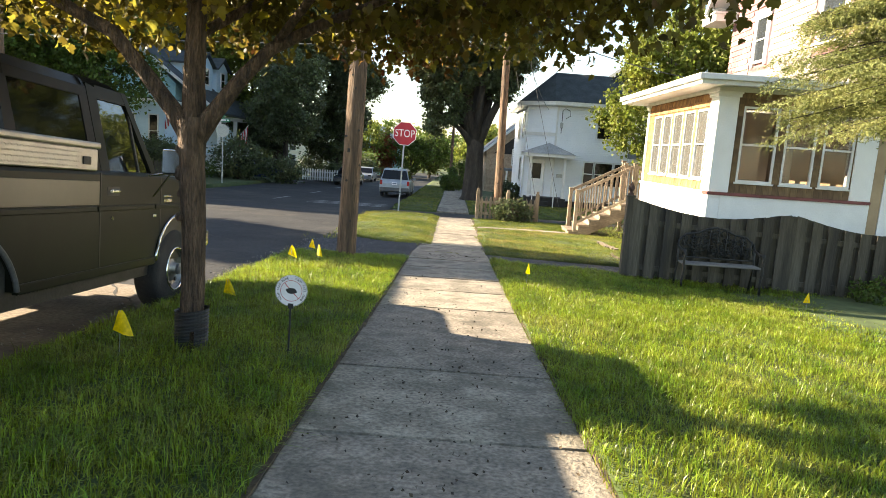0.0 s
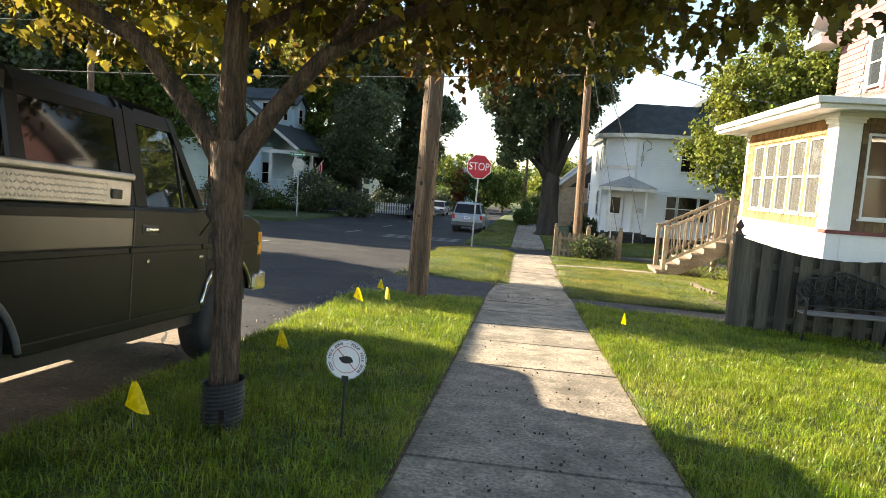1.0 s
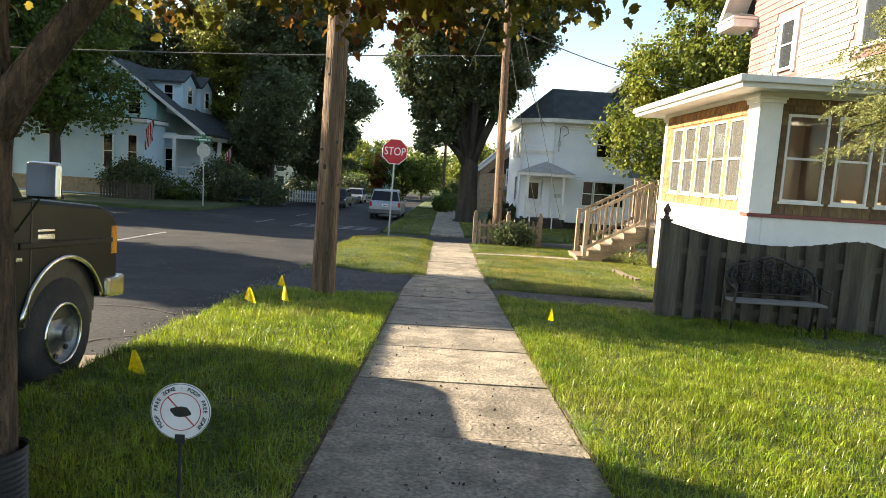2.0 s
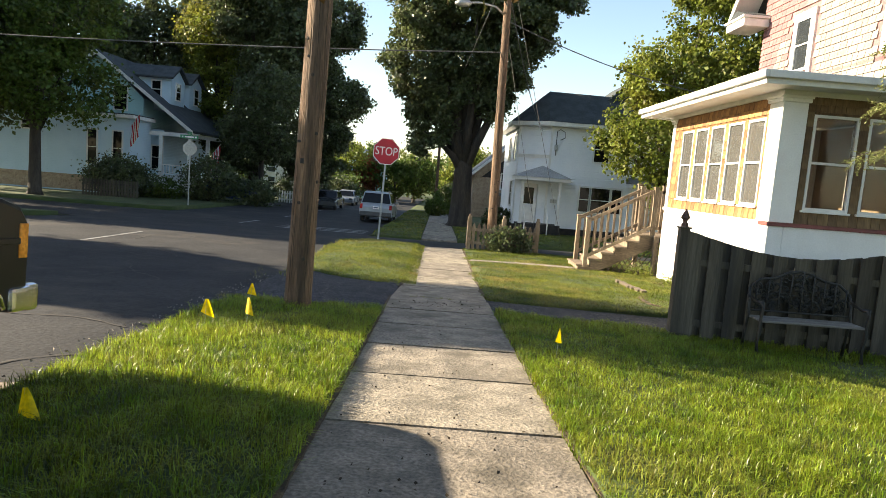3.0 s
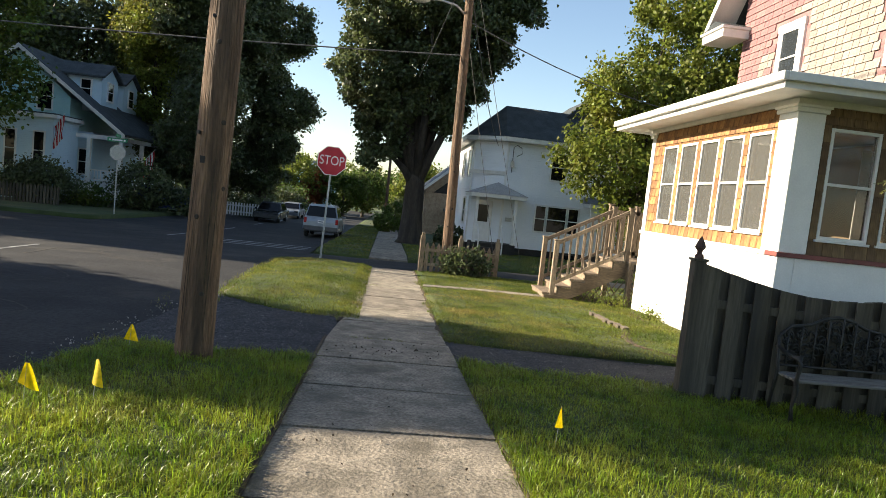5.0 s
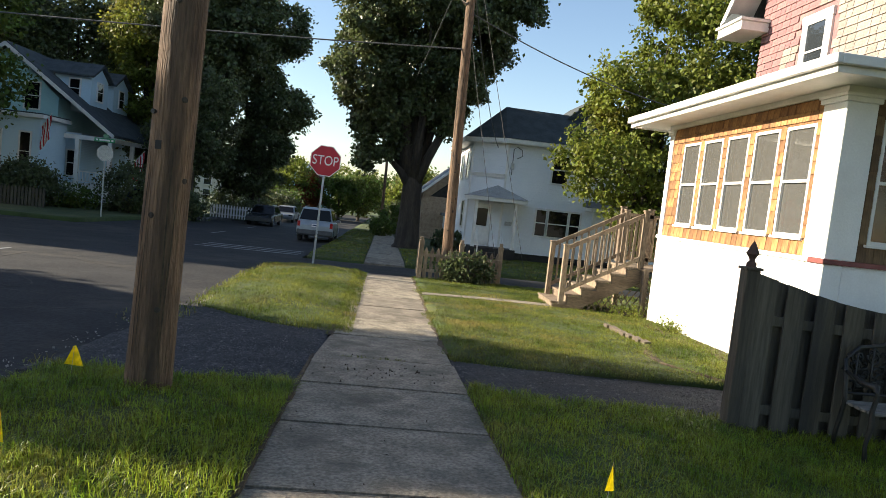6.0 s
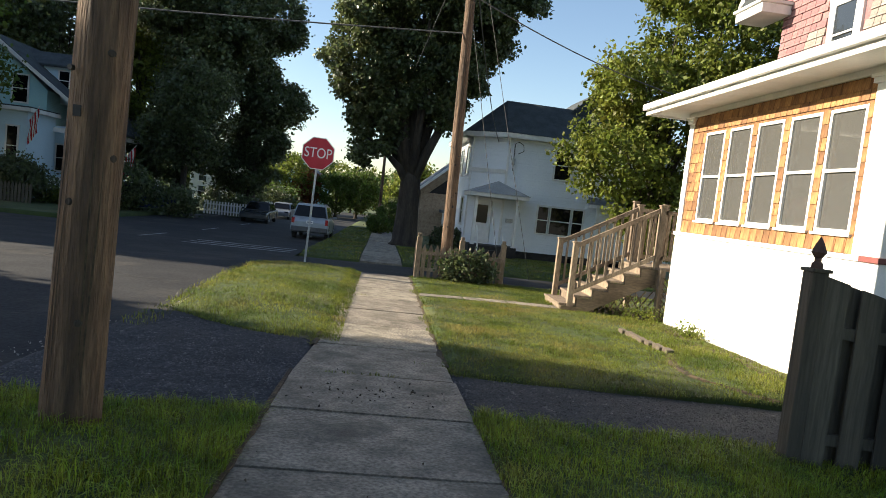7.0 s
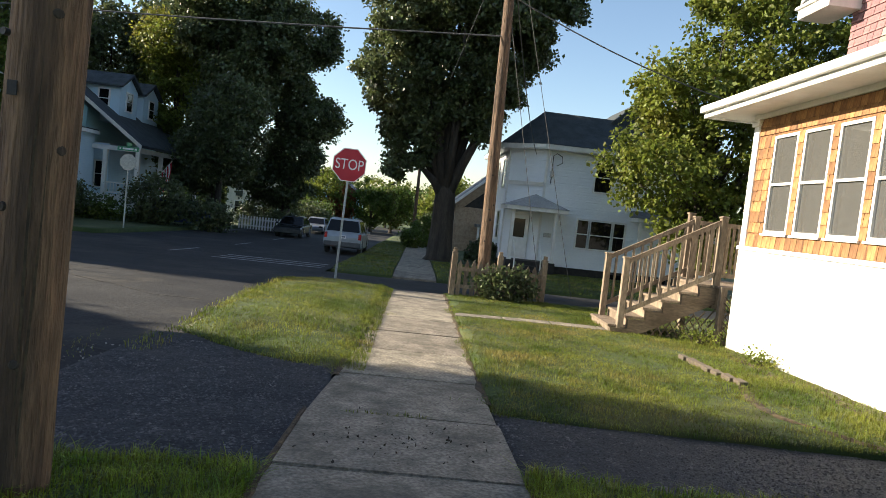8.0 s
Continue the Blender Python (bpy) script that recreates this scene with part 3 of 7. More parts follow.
    part("gutter", boxes(loc(PX - e - .09, PX - e - .02, PY0 - e - .09, PY1 + e + .04, SOFFIT + .13, SOFFIT + .24), loc(PX - e - .02, PX1 + e, PY0 - e - .09, PY0 - e - .02, SOFFIT + .13, SOFFIT + .24), bevel=0.012), M_TRIM, p)
    bm = bmesh.new()
    x0, x1, y0, y1, zt = PX - e, PX1 + e, PY0 - e, PY1 + e, SOFFIT + .2
    v = [bm.verts.new(Vector(q) - o) for q in ((x0, y0, zt), (x1, y0, zt), (x1, y1, zt), (x0, y1, zt), (x0 + 2.0, y0 + 2.0, zt + .3), (x1, y0 + 2.0, zt + .3), (x1, y1, zt + .3), (x0 + 2.0, y1, zt + .3))]
    for f in ((0, 1, 5, 4), (0, 4, 7, 3), (4, 5, 6, 7), (1, 2, 6, 5), (2, 3, 7, 6), (0, 3, 2, 1)):
        bm.faces.new([v[i] for i in f])
    part("roof", bm, M_ROOF_GREY, p)
    # shingle pieces
    rnd = random.Random(4)
    shared = {}

    def shingle(x, y, z, w, h, rz):
        key = (round(w, 2), round(h, 2), rz)
        if key not in shared:
            bm = boxes((0.003, key[0] - 0.003, -0.016, 0.0, 0.0, key[1]))
            for q in bm.verts:
                if q.co.z > key[1] * .5:
                    q.co.y += 0.012
            me = bpy.data.meshes.new("shingle")
            bm.to_mesh(me)
            bm.free()
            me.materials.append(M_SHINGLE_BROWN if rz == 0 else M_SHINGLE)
            shared[key] = me
        ob = new("shingle", shared[key])
        ob.parent = p
        ob.matrix_basis = Matrix.Translation((x - o.x, y - o.y, z - o.z)) @ pose(0, 0, 0, rnd.uniform(-.8, .8), rnd.uniform(-.6, .6), rz)

    def course(u0, u1, z, h, side):
        u = u0
        while u < u1 - 0.03:
            w = min(rnd.choice((0.09, 0.12, 0.14, 0.17) if side else (.14, .18, .22)), u1 - u)
            w = round(w, 2)
            if w < .03:
                break
            if side:
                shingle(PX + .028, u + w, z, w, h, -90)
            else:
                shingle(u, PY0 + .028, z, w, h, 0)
            u += w
    course(PY0 + .43, PY1 - .17, SILL + .005, 0.19, True)
    for z in (z0 + h + .04, z0 + h + .16):
        course(PY0 + .43, PY1 - .17, z, 0.13, True)
    gaps = [(PY0 + .43, ys[0])] + [(a + w, b) for a, b in zip(ys, ys[1:])] + [(ys[-1] + w, PY1 - .17)]
    for a, b in gaps:
        for k in range(9):
            course(a + .004, b - .004, z0 + k * .16, 0.17, True)
    course(PX + .41, PX1 - .43, SILL + .005, 0.19, False)
    for z in (fz + fh + .04, fz + fh + .15):
        course(PX + .41, PX1 - .43, z, 0.14, False)
    gaps = [(PX + .41, xs[0])] + [(a + q, b) for a, q, b in zip(xs, fw, xs[1:])] + [(xs[-1] + fw[-1], PX1 - .43)]
    for a, b in gaps:
        for k in range(7):
            course(a + .004, b - .004, fz + k * .215, 0.22, False)
    # curtains and a lamp table edge inside, seen through the panes
    part("curtain", boxes(loc(PX + .5, PX + .52, 13.9, 14.2, .7, 2.3)), M_CURTAIN, p)
    part("curtain", boxes(loc(6.9, 7.2, PY0 + 1.2, PY0 + 1.22, .5, 2.3)), M_CURTAIN, p)
    return p


build_porch()


def build_gable_house():
    """The house body behind the porch; its gable faces the street."""
    x0, x1, y0, y1 = 8.10, 16.5, 13.2, 20.8
    p = thing("gable_house", pose(x0, y0, -1.1), "tall house with weathered pink wooden shingles and white trim", "house")
    o = Vector((x0, y0, -1.1))
    ym, eave = (y0 + y1) / 2, 6.58
    sl = 1.2
    peak = eave + sl * (y1 - ym)
    D, E, K, M = y1 - y0, eave - o.z, peak - o.z, ym - y0
    part("wall", prism(bmesh.new(), [(0, 4.0), (D, 4.0), (D, E), (M, K), (0, E)], "x", 0, x1 - x0), M_SHINGLE_PINK, p)
    part("lower_wall", boxes((.37, x1 - x0, 0, D, -.3, 3.998)), M_WHITE, p)
    ov, fr = .78, .62
    for s in (1, -1):
        e = M + s * (M + ov)
        ze = E - ov * sl
        part("roof", prism(bmesh.new(), [(e, ze + .06), (M, K + .06), (M, K + .3), (e, ze + .24)], "x", -fr, x1 - x0 + .5), M_ROOF, p)
        part("rake_board", prism(bmesh.new(), [(e, ze - .04), (M, K - .04), (M, K + .24), (e, ze + .2)], "x", -fr - .05, -fr - .003), M_TRIM, p)
        part("rake_soffit", prism(bmesh.new(), [(e, ze + .02), (M, K + .02), (M, K + .05), (e, ze + .05)], "x", -fr, -.02), M_TRIM, p)
        a, b = (D - .25, D + ov + .05) if s > 0 else (-ov - .05, .25)
        part("eave_return", boxes((-fr - .06, -.003, a, b, ze - .18, ze + .02), bevel=0.01), M_TRIM, p)
        part("return_cap", boxes((-fr - .11, -.003, a - .05, b + .05, ze + .024, ze + .09), bevel=0.012), M_TRIM, p)
        part("return_roof", prism(bmesh.new(), [(a - .05, ze + .095), (b + .05, ze + .095), ((a + b) / 2, ze + .3)], "x", -fr - .05, -.003), M_ROOF, p)
    wins = ((18.41, .65, 4.07, 1.2), (14.75, .95, 4.05, 2.0))
    for wy, w, z, h in wins:
        sash_window(p, Matrix.Translation((-.03, wy + w - o.y, z - o.z)) @ pose(0, 0, 0, 0, 0, -90), w, h, M_GLASS)
        u = wy - o.y
        zz = z - o.z
        part("window_casing", boxes((-.05, 0, u - .14, u, zz - .1, zz + h), (-.05, 0, u + w, u + w + .14, zz - .1, zz + h), (-.06, 0, u - .16, u + w + .16, zz + h, zz + h + .16)), M_TRIM, p)
    rnd = random.Random(9)
    shared = {}
    for r in range(30):
        z = 3.0 + r * 0.16
        top = z + .16
        u = 13.3
        while u < y1 - .02:
            w = min(rnd.choice((.18, .24, .3, .36)), round(y1 - u, 2))
            room = eave + sl * min(u - y0, y1 - u - w)
            clash = any(wy - .16 < u + w and u < wy + q + .16 and z2 - .12 < top and z < z2 + h + .17 for wy, q, z2, h in wins)
            if top < room - .02 and not clash and w > .05:
                # the shingles turn from pink to pale towards the front, ragged along the edge
                bare = u + w / 2 + rnd.uniform(-.35, .35) < 19.6 - (z - 4.6) * .9
                key = (w, bare)
                if key not in shared:
                    bm = boxes((.006, w - .006, -.03, 0, 0, .175))
                    for q in bm.verts:
                        if q.co.z > .1:
                            q.co.y += .024
                    me = bpy.data.meshes.new("shingle")
                    bm.to_mesh(me)
                    bm.free()
                    me.materials.append(M_SHINGLE_PALE if bare else M_SHINGLE_PINK)
                    shared[key] = me
                ob = new("shingle", shared[key])
                ob.parent = p
                ob.matrix_basis = pose(-.004, u + w - o.y, z - o.z, rnd.uniform(-.5, .5), rnd.uniform(-.5, .5), -90)
            u += w


build_gable_house()


def build_steps():
    """Wooden steps up to a side deck, with balustrades."""
    p = thing("porch_steps", pose(3.3, 19.1, -1.04), "weathered wooden porch steps with slatted handrails", "stairs")
    n, run, rise, y0, y1 = 6, 0.285, 0.165, -.55, .55
    for i in range(n):
        part("tread", boxes((i * run - .03, i * run + .29, y0, y1, (i + 1) * rise - .04, (i + 1) * rise), bevel=0.006), M_DECK, p)
        part("riser", boxes((i * run, i * run + .025, y0 + .02, y1 - .02, i * rise - (.05 if i == 0 else 0), (i + 1) * rise - .04)), M_DECK, p)
    top = n * rise
    for y in (y0 - .04, y1 + .003):
        bm = bmesh.new()
        for i in range(n):
            a, b, z = i * run + .004, (i + 1) * run + .004, (i + 1) * rise - .045
            low = [max(-.06, (q - .3) * .52 - .06) for q in (a, b)]
            prism(bm, [(a, low[0]), (b, low[1]), (b, z), (a, z)], "y", y, y + .037)
        bmesh.ops.remove_doubles(bm, verts=bm.verts, dist=.001)
        part("stringer", bm, M_STRINGER, p)
    part("deck", boxes((1.69, 3.6, y0 - .25, y1 + .3, top - .04, top), bevel=0.004), M_DECK, p)
    for x, y in ((1.75, y0 - .2), (3.5, y0 - .2), (1.75, y1 + .2), (3.5, y1 + .2)):
        part("deck_leg", boxes((x - .05, x + .05, y - .05, y + .05, -.2, top - .04)), M_DECK, p)
    slope = top - .16
    for y in (y0 + .02, y1 - .02):
        part("newel_post", boxes((.12, .22, y - .05, y + .05, -.03, 1.28), (.105, .235, y - .065, y + .065, 1.28, 1.31), bevel=0.006), M_DECK, p)
        part("newel_post", boxes((1.66, 1.76, y - .05, y + .05, .6, top + 1.12), (1.645, 1.775, y - .065, y + .065, top + 1.12, top + 1.15), bevel=0.006), M_DECK, p)
        for dz, h in ((1.18, .09), (.32, .08)):
            part("rail", prism(bmesh.new(), [(.17, dz), (1.7, dz + slope), (1.7, dz + slope + h), (.17, dz + h)], "y", y - .025, y + .025), M_DECK, p)
        for k in range(9):
            x = .32 + k * .15
            z = .36 + (x - .17) / 1.53 * slope
            part("baluster", boxes((x - .018, x + .018, y - .018, y + .018, z, z + .85)), M_DECK, p)
    for y in (y1 + .25,):
        for k in range(16):
            part("slat", boxes((1.82 + k * .1, 1.88 + k * .1, y - .02, y + .0, top + .08, top + 1.02)), M_DECK, p)
        for z in (.06, 1.0):
            part("rail", boxes((1.7, 3.5, y - .05, y - .02, top + z, top + z + .08)), M_DECK, p)
    for x in (1.71, 2.35, 3.45):
        part("newel_post", boxes((x - .05, x + .05, y1 + .2, y1 + .3, top, top + 1.18), (x - .065, x + .065, y1 + .185, y1 + .315, top + 1.18, top + 1.21), bevel=0.006), M_DECK, p)
    bm = bmesh.new()
    for k in range(10):
        for s in (1, -1):
            a = .55 + k * .13
            zt = max(.1, min(.62, (a - .3) * .6))
            tube(bm, [(a, y0 - .02, .0), (a + s * zt * .7, y0 - .02 + .006 * s, zt)], .012, 4)
    part("lattice", bm, M_STRINGER, p)
    bm = bmesh.new()
    for k in range(17):
        for d in (1, -1):
            a = 1.78 + k * .1
            b = a + d * .85
            c0, c1 = max(1.76, min(3.4, a)), max(1.76, min(3.4, b))
            z0, z1 = .02 + abs(c0 - a) / .85 * .85, .02 + abs(c1 - a) / .85 * .85
            if abs(c1 - c0) > .05:
                tube(bm, [(c0, y0 - .27 + .005 * d, z0), (c1, y0 - .27 + .005 * d, z1)], .013, 4)
    part("lattice", bm, M_STRINGER, p)


build_steps()

# ---- board fence and bench ----


def build_fence():
    p = thing("board_fence", pose(3.0, 11.25, -0.9), "grey weathered shadowbox board fence with scalloped top", "fence")

    def gz(x):
        return -0.045 * x + .05 * (1 if x < .1 else .6)

    def post(x, h, finial):
        part("post", boxes((x - .06, x + .06, -.06, .06, -.25, h), (x - .075, x + .075, -.075, .075, h, h + .025), bevel=0.006), M_FENCE, p)
        if finial:
            f = bmesh.new()
            tube(f, [(x, 0, h + .025), (x, 0, h + .06), (x, 0, h + .075), (x, 0, h + .1), (x, 0, h + .14), (x, 0, h + .2), (x, 0, h + .25)], [.05, .046, .028, .03, .062, .034, .004], 4)
            part("finial", f, M_DARK_WOOD, p, "dark brown square-cut wooden finial")
    span = 2.78
    post(0, 1.45, True)
    for i in (1, 2, 3):
        post(i * span, 1.30 - .045 * i * span + .1, False)
    shared = {}
    for s in range(3):
        x0 = s * span
        for k in range(19):
            u = (k + .5) / 19
            x = x0 + .07 + u * (span - .14)
            front = k % 2 == 0
            sag = .19 * math.sin(math.pi * u)
            h = 1.40 - .04 * x - sag + .03
            y = -.055 if front else .006
            w = .088 if front else .10
            bm = boxes((x - w, x + w, y - .01, y + .01, gz(x) - .12 + .02 * (k % 3), h), bevel=0.003)
            for q in bm.verts:
                if q.co.z > h - .02:
                    q.co.z += 1.43 - .04 * q.co.x - .19 * math.sin(math.pi * min(1, max(0, (q.co.x - x0 - .07) / (span - .14)))) - h
            part("board", bm, M_FENCE, p)
        for z in (.22, 1.0):
            part("rail", prism(bmesh.new(), [(x0, z - .04 * x0), (x0 + span, z - .04 * (x0 + span)), (x0 + span, z - .04 * (x0 + span) + .085), (x0, z - .04 * x0 + .085)], "y", -.045, -.006), M_FENCE, p)


build_fence()


def build_bench():
    x0, x1 = 3.78, 5.12
    p = thing("garden_bench", pose(4.45, 10.83, lawn_z(4.45, 10.83) - .01), "dark cast-iron garden bench with ornate curved back", "bench")
    w = .64
    for s in (-1, 1):
        bm = bmesh.new()
        X = s * w
        tube(bm, [(X, -.2, .0), (X, -.17, .18), (X, -.21, .36), (X, -.19, .46), (X, -.22, .60), (X, -.20, .66), (X, -.05, .65), (X, .16, .70)], [.022, .016, .024, .02, .018, .03, .02, .016], 7)
        part("arm", bm, M_IRON, p, smooth=True)
        bm = bmesh.new()
        tube(bm, [(X, .2, .0), (X, .17, .2), (X, .12, .44), (X, .16, .7), (X * .98, .2, .8)], [.022, .018, .02, .018, .014], 7)
        part("leg", bm, M_IRON, p, smooth=True)
    for k in range(5):
        part("slat", boxes((-w, w, -.2 + k * .075, -.14 + k * .075, .43, .455), bevel=0.006), M_BENCH_SLAT, p)
    arch = [(-.64, .70), (-.6, .82), (-.5, .9), (-.3, .93), (-.15, 1.0), (0, 1.03), (.15, 1.0), (.3, .93), (.5, .9), (.6, .82), (.64, .70)]
    bm = bmesh.new()
    tube(bm, [(u, .17 + (z - .5) * .12, z) for u, z in arch], .018, 7)
    tube(bm, [(-.64, .14, .52), (.64, .14, .52)], .014, 6)
    part("back_frame", bm, M_IRON, p, smooth=True)
    bm = bmesh.new()
    r = random.Random(3)
    for i in range(120):
        u = r.uniform(-.58, .58)
        top = np.interp(u, [a for a, _ in arch], [b for _, b in arch]) - .06
        z = r.uniform(.56, max(.6, top))
        rad = r.uniform(.035, .075)
        a0 = r.uniform(0, 6.28)
        pts = [(u + rad * (1 - .1 * k) * math.cos(a0 + k * .8), .17 + (z - .5) * .12 + r.uniform(-.004, .004), min(top + .04, z + rad * (1 - .1 * k) * math.sin(a0 + k * .8))) for k in range(7)]
        tube(bm, pts, .011, 5)
    for k in range(9):
        u = -.56 + k * .14
        tube(bm, [(u, .15, .52), (u + .03, .19, float(np.interp(u, [a for a, _ in arch], [b for _, b in arch])))], .008, 5)
    part("back_scrollwork", bm, M_IRON, p, smooth=True)


build_bench()

# ---- pickup truck ----


def wheel(parent, m, r=0.37, w=0.24, rim_mat=None, rim_r=0.215):
    t = new("wheel")
    t.parent = parent
    t.matrix_basis = m
    bm = bmesh.new()
    prof = [(rim_r, 0), (rim_r + .02, .012), (r - .05, .005), (r - .012, .03), (r, .06), (r, w - .06), (r - .012, w - .03), (r - .05, w - .005), (rim_r, w)]
    n = 32
    rings = [[bm.verts.new((q, a * math.cos(math.tau * k / n), a * math.sin(math.tau * k / n))) for k in range(n)] for a, q in prof]
    for a, b in zip(rings, rings[1:]):
        for k in range(n):
            bm.faces.new((a[k], a[(k + 1) % n], b[(k + 1) % n], b[k]))
    part("tyre", bm, M_RUBBER, t, smooth=True)
    bm = bmesh.new()
    prof = [(rim_r, .0), (rim_r - .012, .008), (rim_r - .03, .05), (rim_r * .62, .065), (rim_r * .42, .03), (rim_r * .3, .02), (rim_r * .26, -.02), (.002, -.025)]
    rings = [[bm.verts.new((q, a * math.cos(math.tau * k / n), a * math.sin(math.tau * k / n))) for k in range(n)] for a, q in prof]
    for a, b in zip(rings, rings[1:]):
        for k in range(n):
            bm.faces.new((a[k], a[(k + 1) % n], b[(k + 1) % n], b[k]))
    rim = part("rim", bm, rim_mat or M_RIM, t, smooth=True)
    bm = bmesh.new()
    tube(bm, [(.002, (rim_r - .006) * math.cos(math.tau * k / 32), (rim_r - .006) * math.sin(math.tau * k / 32)) for k in range(33)], .014, 6, False)
    part("trim_ring", bm, M_CHROME, rim, "bright chrome trim ring", smooth=True)
    part("hub_cap", tube(bmesh.new(), [(-.05, 0, 0), (-.04, 0, 0), (.03, 0, 0)], [.03, .055, .06], 16), M_GREYTRIM, rim)
    bm = bmesh.new()
    for k in range(8):
        a = math.tau * k / 8
        bar_end = (rim_r * .78)
        tube(bm, [(.045, bar_end * math.cos(a), bar_end * math.sin(a)), (.056, bar_end * math.cos(a), bar_end * math.sin(a))], .022, 8)
    part("vent_hole", bm, M_BLACKPL, rim)
    return t


def arc(cy, cz, r, a0, a1, n=12):
    return [(cy + r * math.cos(radians(a0 + (a1 - a0) * k / n)), cz + r * math.sin(radians(a0 + (a1 - a0) * k / n))) for k in range(n + 1)]


def hull(top, base, arches, ends, half, r):
    """A car body: columns across y between a top line and a base line with round wheel arches (y, z, radius)."""
    y0, y1 = ends
    ys = {round(y0 + (y1 - y0) * k / 60, 4) for k in range(61)} | {round(q[0], 4) for q in top if y0 <= q[0] <= y1}
    for cy, cz, rad in arches:
        ys |= {round(cy + rad * math.cos(math.pi * k / 18), 4) for k in range(19)}
    bm = bmesh.new()
    prev = None
    for y in sorted(ys):
        zt = float(np.interp(y, [q[0] for q in top], [q[1] for q in top]))
        zb = float(np.interp(y, [q[0] for q in base], [q[1] for q in base]))
        for cy, cz, rad in arches:
            if abs(y - cy) < rad:
                zb = max(zb, cz + math.sqrt(rad * rad - (y - cy) ** 2))
        e = r * (1 + .6 * max(0, 1 - min(y - y0, y1 - y) / .12))
        prof = [(half - .12, zb), (half - e * .3, zb), (half, zb + .02), (half, zt - e), (half - e * .3, zt - e * .3), (half - e, zt)]
        ring = [bm.verts.new((x, y, z)) for x, z in prof] + [bm.verts.new((-x, y, z)) for x, z in reversed(prof)]
        if prev:
            for i in range(len(ring)):
                bm.faces.new((prev[i], prev[(i + 1) % len(ring)], ring[(i + 1) % len(ring)], ring[i]))
        else:
            bm.faces.new(ring)
        prev = ring
    bm.faces.new(prev)
    return bm


def build_truck():
    y0 = 4.9
    slope = (grade(6.4) - grade(3.4)) / 3.0
    p = thing("pickup_truck", pose(-3.74, y0, road_z(-3.7, y0) + .0, math.degrees(math.atan(slope)), 0, 0), "old faded olive pickup truck with side toolbox, parked", "truck")
    F, R, H = 1.45, -1.47, 1.0
    bm = hull([(-2.78, 1.31), (1.05, 1.33), (1.9, 1.295), (2.08, 1.25), (2.15, 1.18)], [(-2.78, .62), (R - .5, .60), (R + .5, .52), (F - .5, .52), (F + .5, .60), (2.15, .64)], [(F, .43, .5), (R, .43, .5)], (-2.78, 2.15), H, .035)
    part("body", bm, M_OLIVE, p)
    part("underbody", boxes((-.9, .9, -2.6, 2.0, .38, .62)), M_BLACKPL, p)
    for y in (F, R):
        part("wheel_well", boxes((-.97, .97, y - .44, y + .44, .5, .93)), M_BLACKPL, p)
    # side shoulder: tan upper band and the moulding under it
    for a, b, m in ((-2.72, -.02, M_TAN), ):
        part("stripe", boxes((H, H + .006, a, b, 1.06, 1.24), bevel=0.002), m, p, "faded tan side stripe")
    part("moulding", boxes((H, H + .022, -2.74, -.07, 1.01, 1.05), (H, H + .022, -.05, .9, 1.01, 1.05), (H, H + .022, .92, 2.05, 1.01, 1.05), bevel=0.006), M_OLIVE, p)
    for y in (0, 1.05):
        part("door_gap", boxes((H - .004, H + .003, y, y + .015, .56, 1.305)), M_BLACKPL, p)
    part("sill", boxes((H - .03, H + .012, R + .5, F - .5, .5, .57), bevel=0.008), M_OLIVE, p)
    # wheel arch lips
    for y in (F, R):
        bm = bmesh.new()
        tube(bm, [(H + .01, a, b) for a, b in arc(y, .43, .505, 22 if y == F else 11, 158 if y == R else 169, 18)], .018, 6)
        part("arch_lip", bm, M_GREYTRIM if y == R else M_CHROME, p, smooth=True)

    # cab: pillars, roof, glass; the sides lean in towards the roof
    def lean(z):
        return H - .02 - (z - 1.3) * .22

    def panel(pts, mat, name, inset=0.0, thick=.03, par=None, label=""):
        for s in (1, -1):
            bm = bmesh.new()
            a = [bm.verts.new((s * (lean(z) + inset), y, z)) for y, z in pts]
            b = [bm.verts.new((s * (lean(z) + inset - thick), y, z)) for y, z in pts]
            bm.faces.new(a)
            bm.faces.new(b)
            for i in range(len(pts)):
                bm.faces.new((a[i], a[(i + 1) % len(pts)], b[(i + 1) % len(pts)], b[i]))
            part(name, bm, mat, par or p, label)
    panel([(0.06, 1.3), (0.19, 1.3), (0.19, 1.969), (0.06, 1.989)], M_OLIVE, "pillar", 0, .06)
    panel([(0.92, 1.3), (1.02, 1.3), (0.68, 1.989), (0.6, 1.989)], M_OLIVE, "pillar", 0, .06)
    panel([(0.19, 1.888), (0.645, 1.888), (0.6, 1.989), (0.19, 1.989)], M_OLIVE, "pillar", -.002, .05)
    panel([(0.19, 1.3), (0.94, 1.3), (0.65, 1.893), (0.19, 1.893)], M_GLASS_SEE, "side_glass", -.018, .006)
    panel([(0.685, 1.3), (0.71, 1.3), (0.71, 1.8), (0.685, 1.85)], M_BLACKPL, "window_divider", -.008, .02)
    bm = bmesh.new()
    rows = [(-.01, 1.96, .842), (-.01, 2.035, .80), (.5, 2.03, .78), (.66, 2.0, .77), (.70, 1.975, .80)]
    prev = None
    for y, z, x in rows:
        cur = [bm.verts.new((k * x, y, z + .025 * (1 - abs(k)))) for k in (-1, -.6, 0, .6, 1)]
        if prev:
            for i in range(4):
                bm.faces.new((prev[i], prev[i + 1], cur[i + 1], cur[i]))
        prev = cur
    part("roof", bm, M_OLIVE, p, smooth=True)
    bm = bmesh.new()
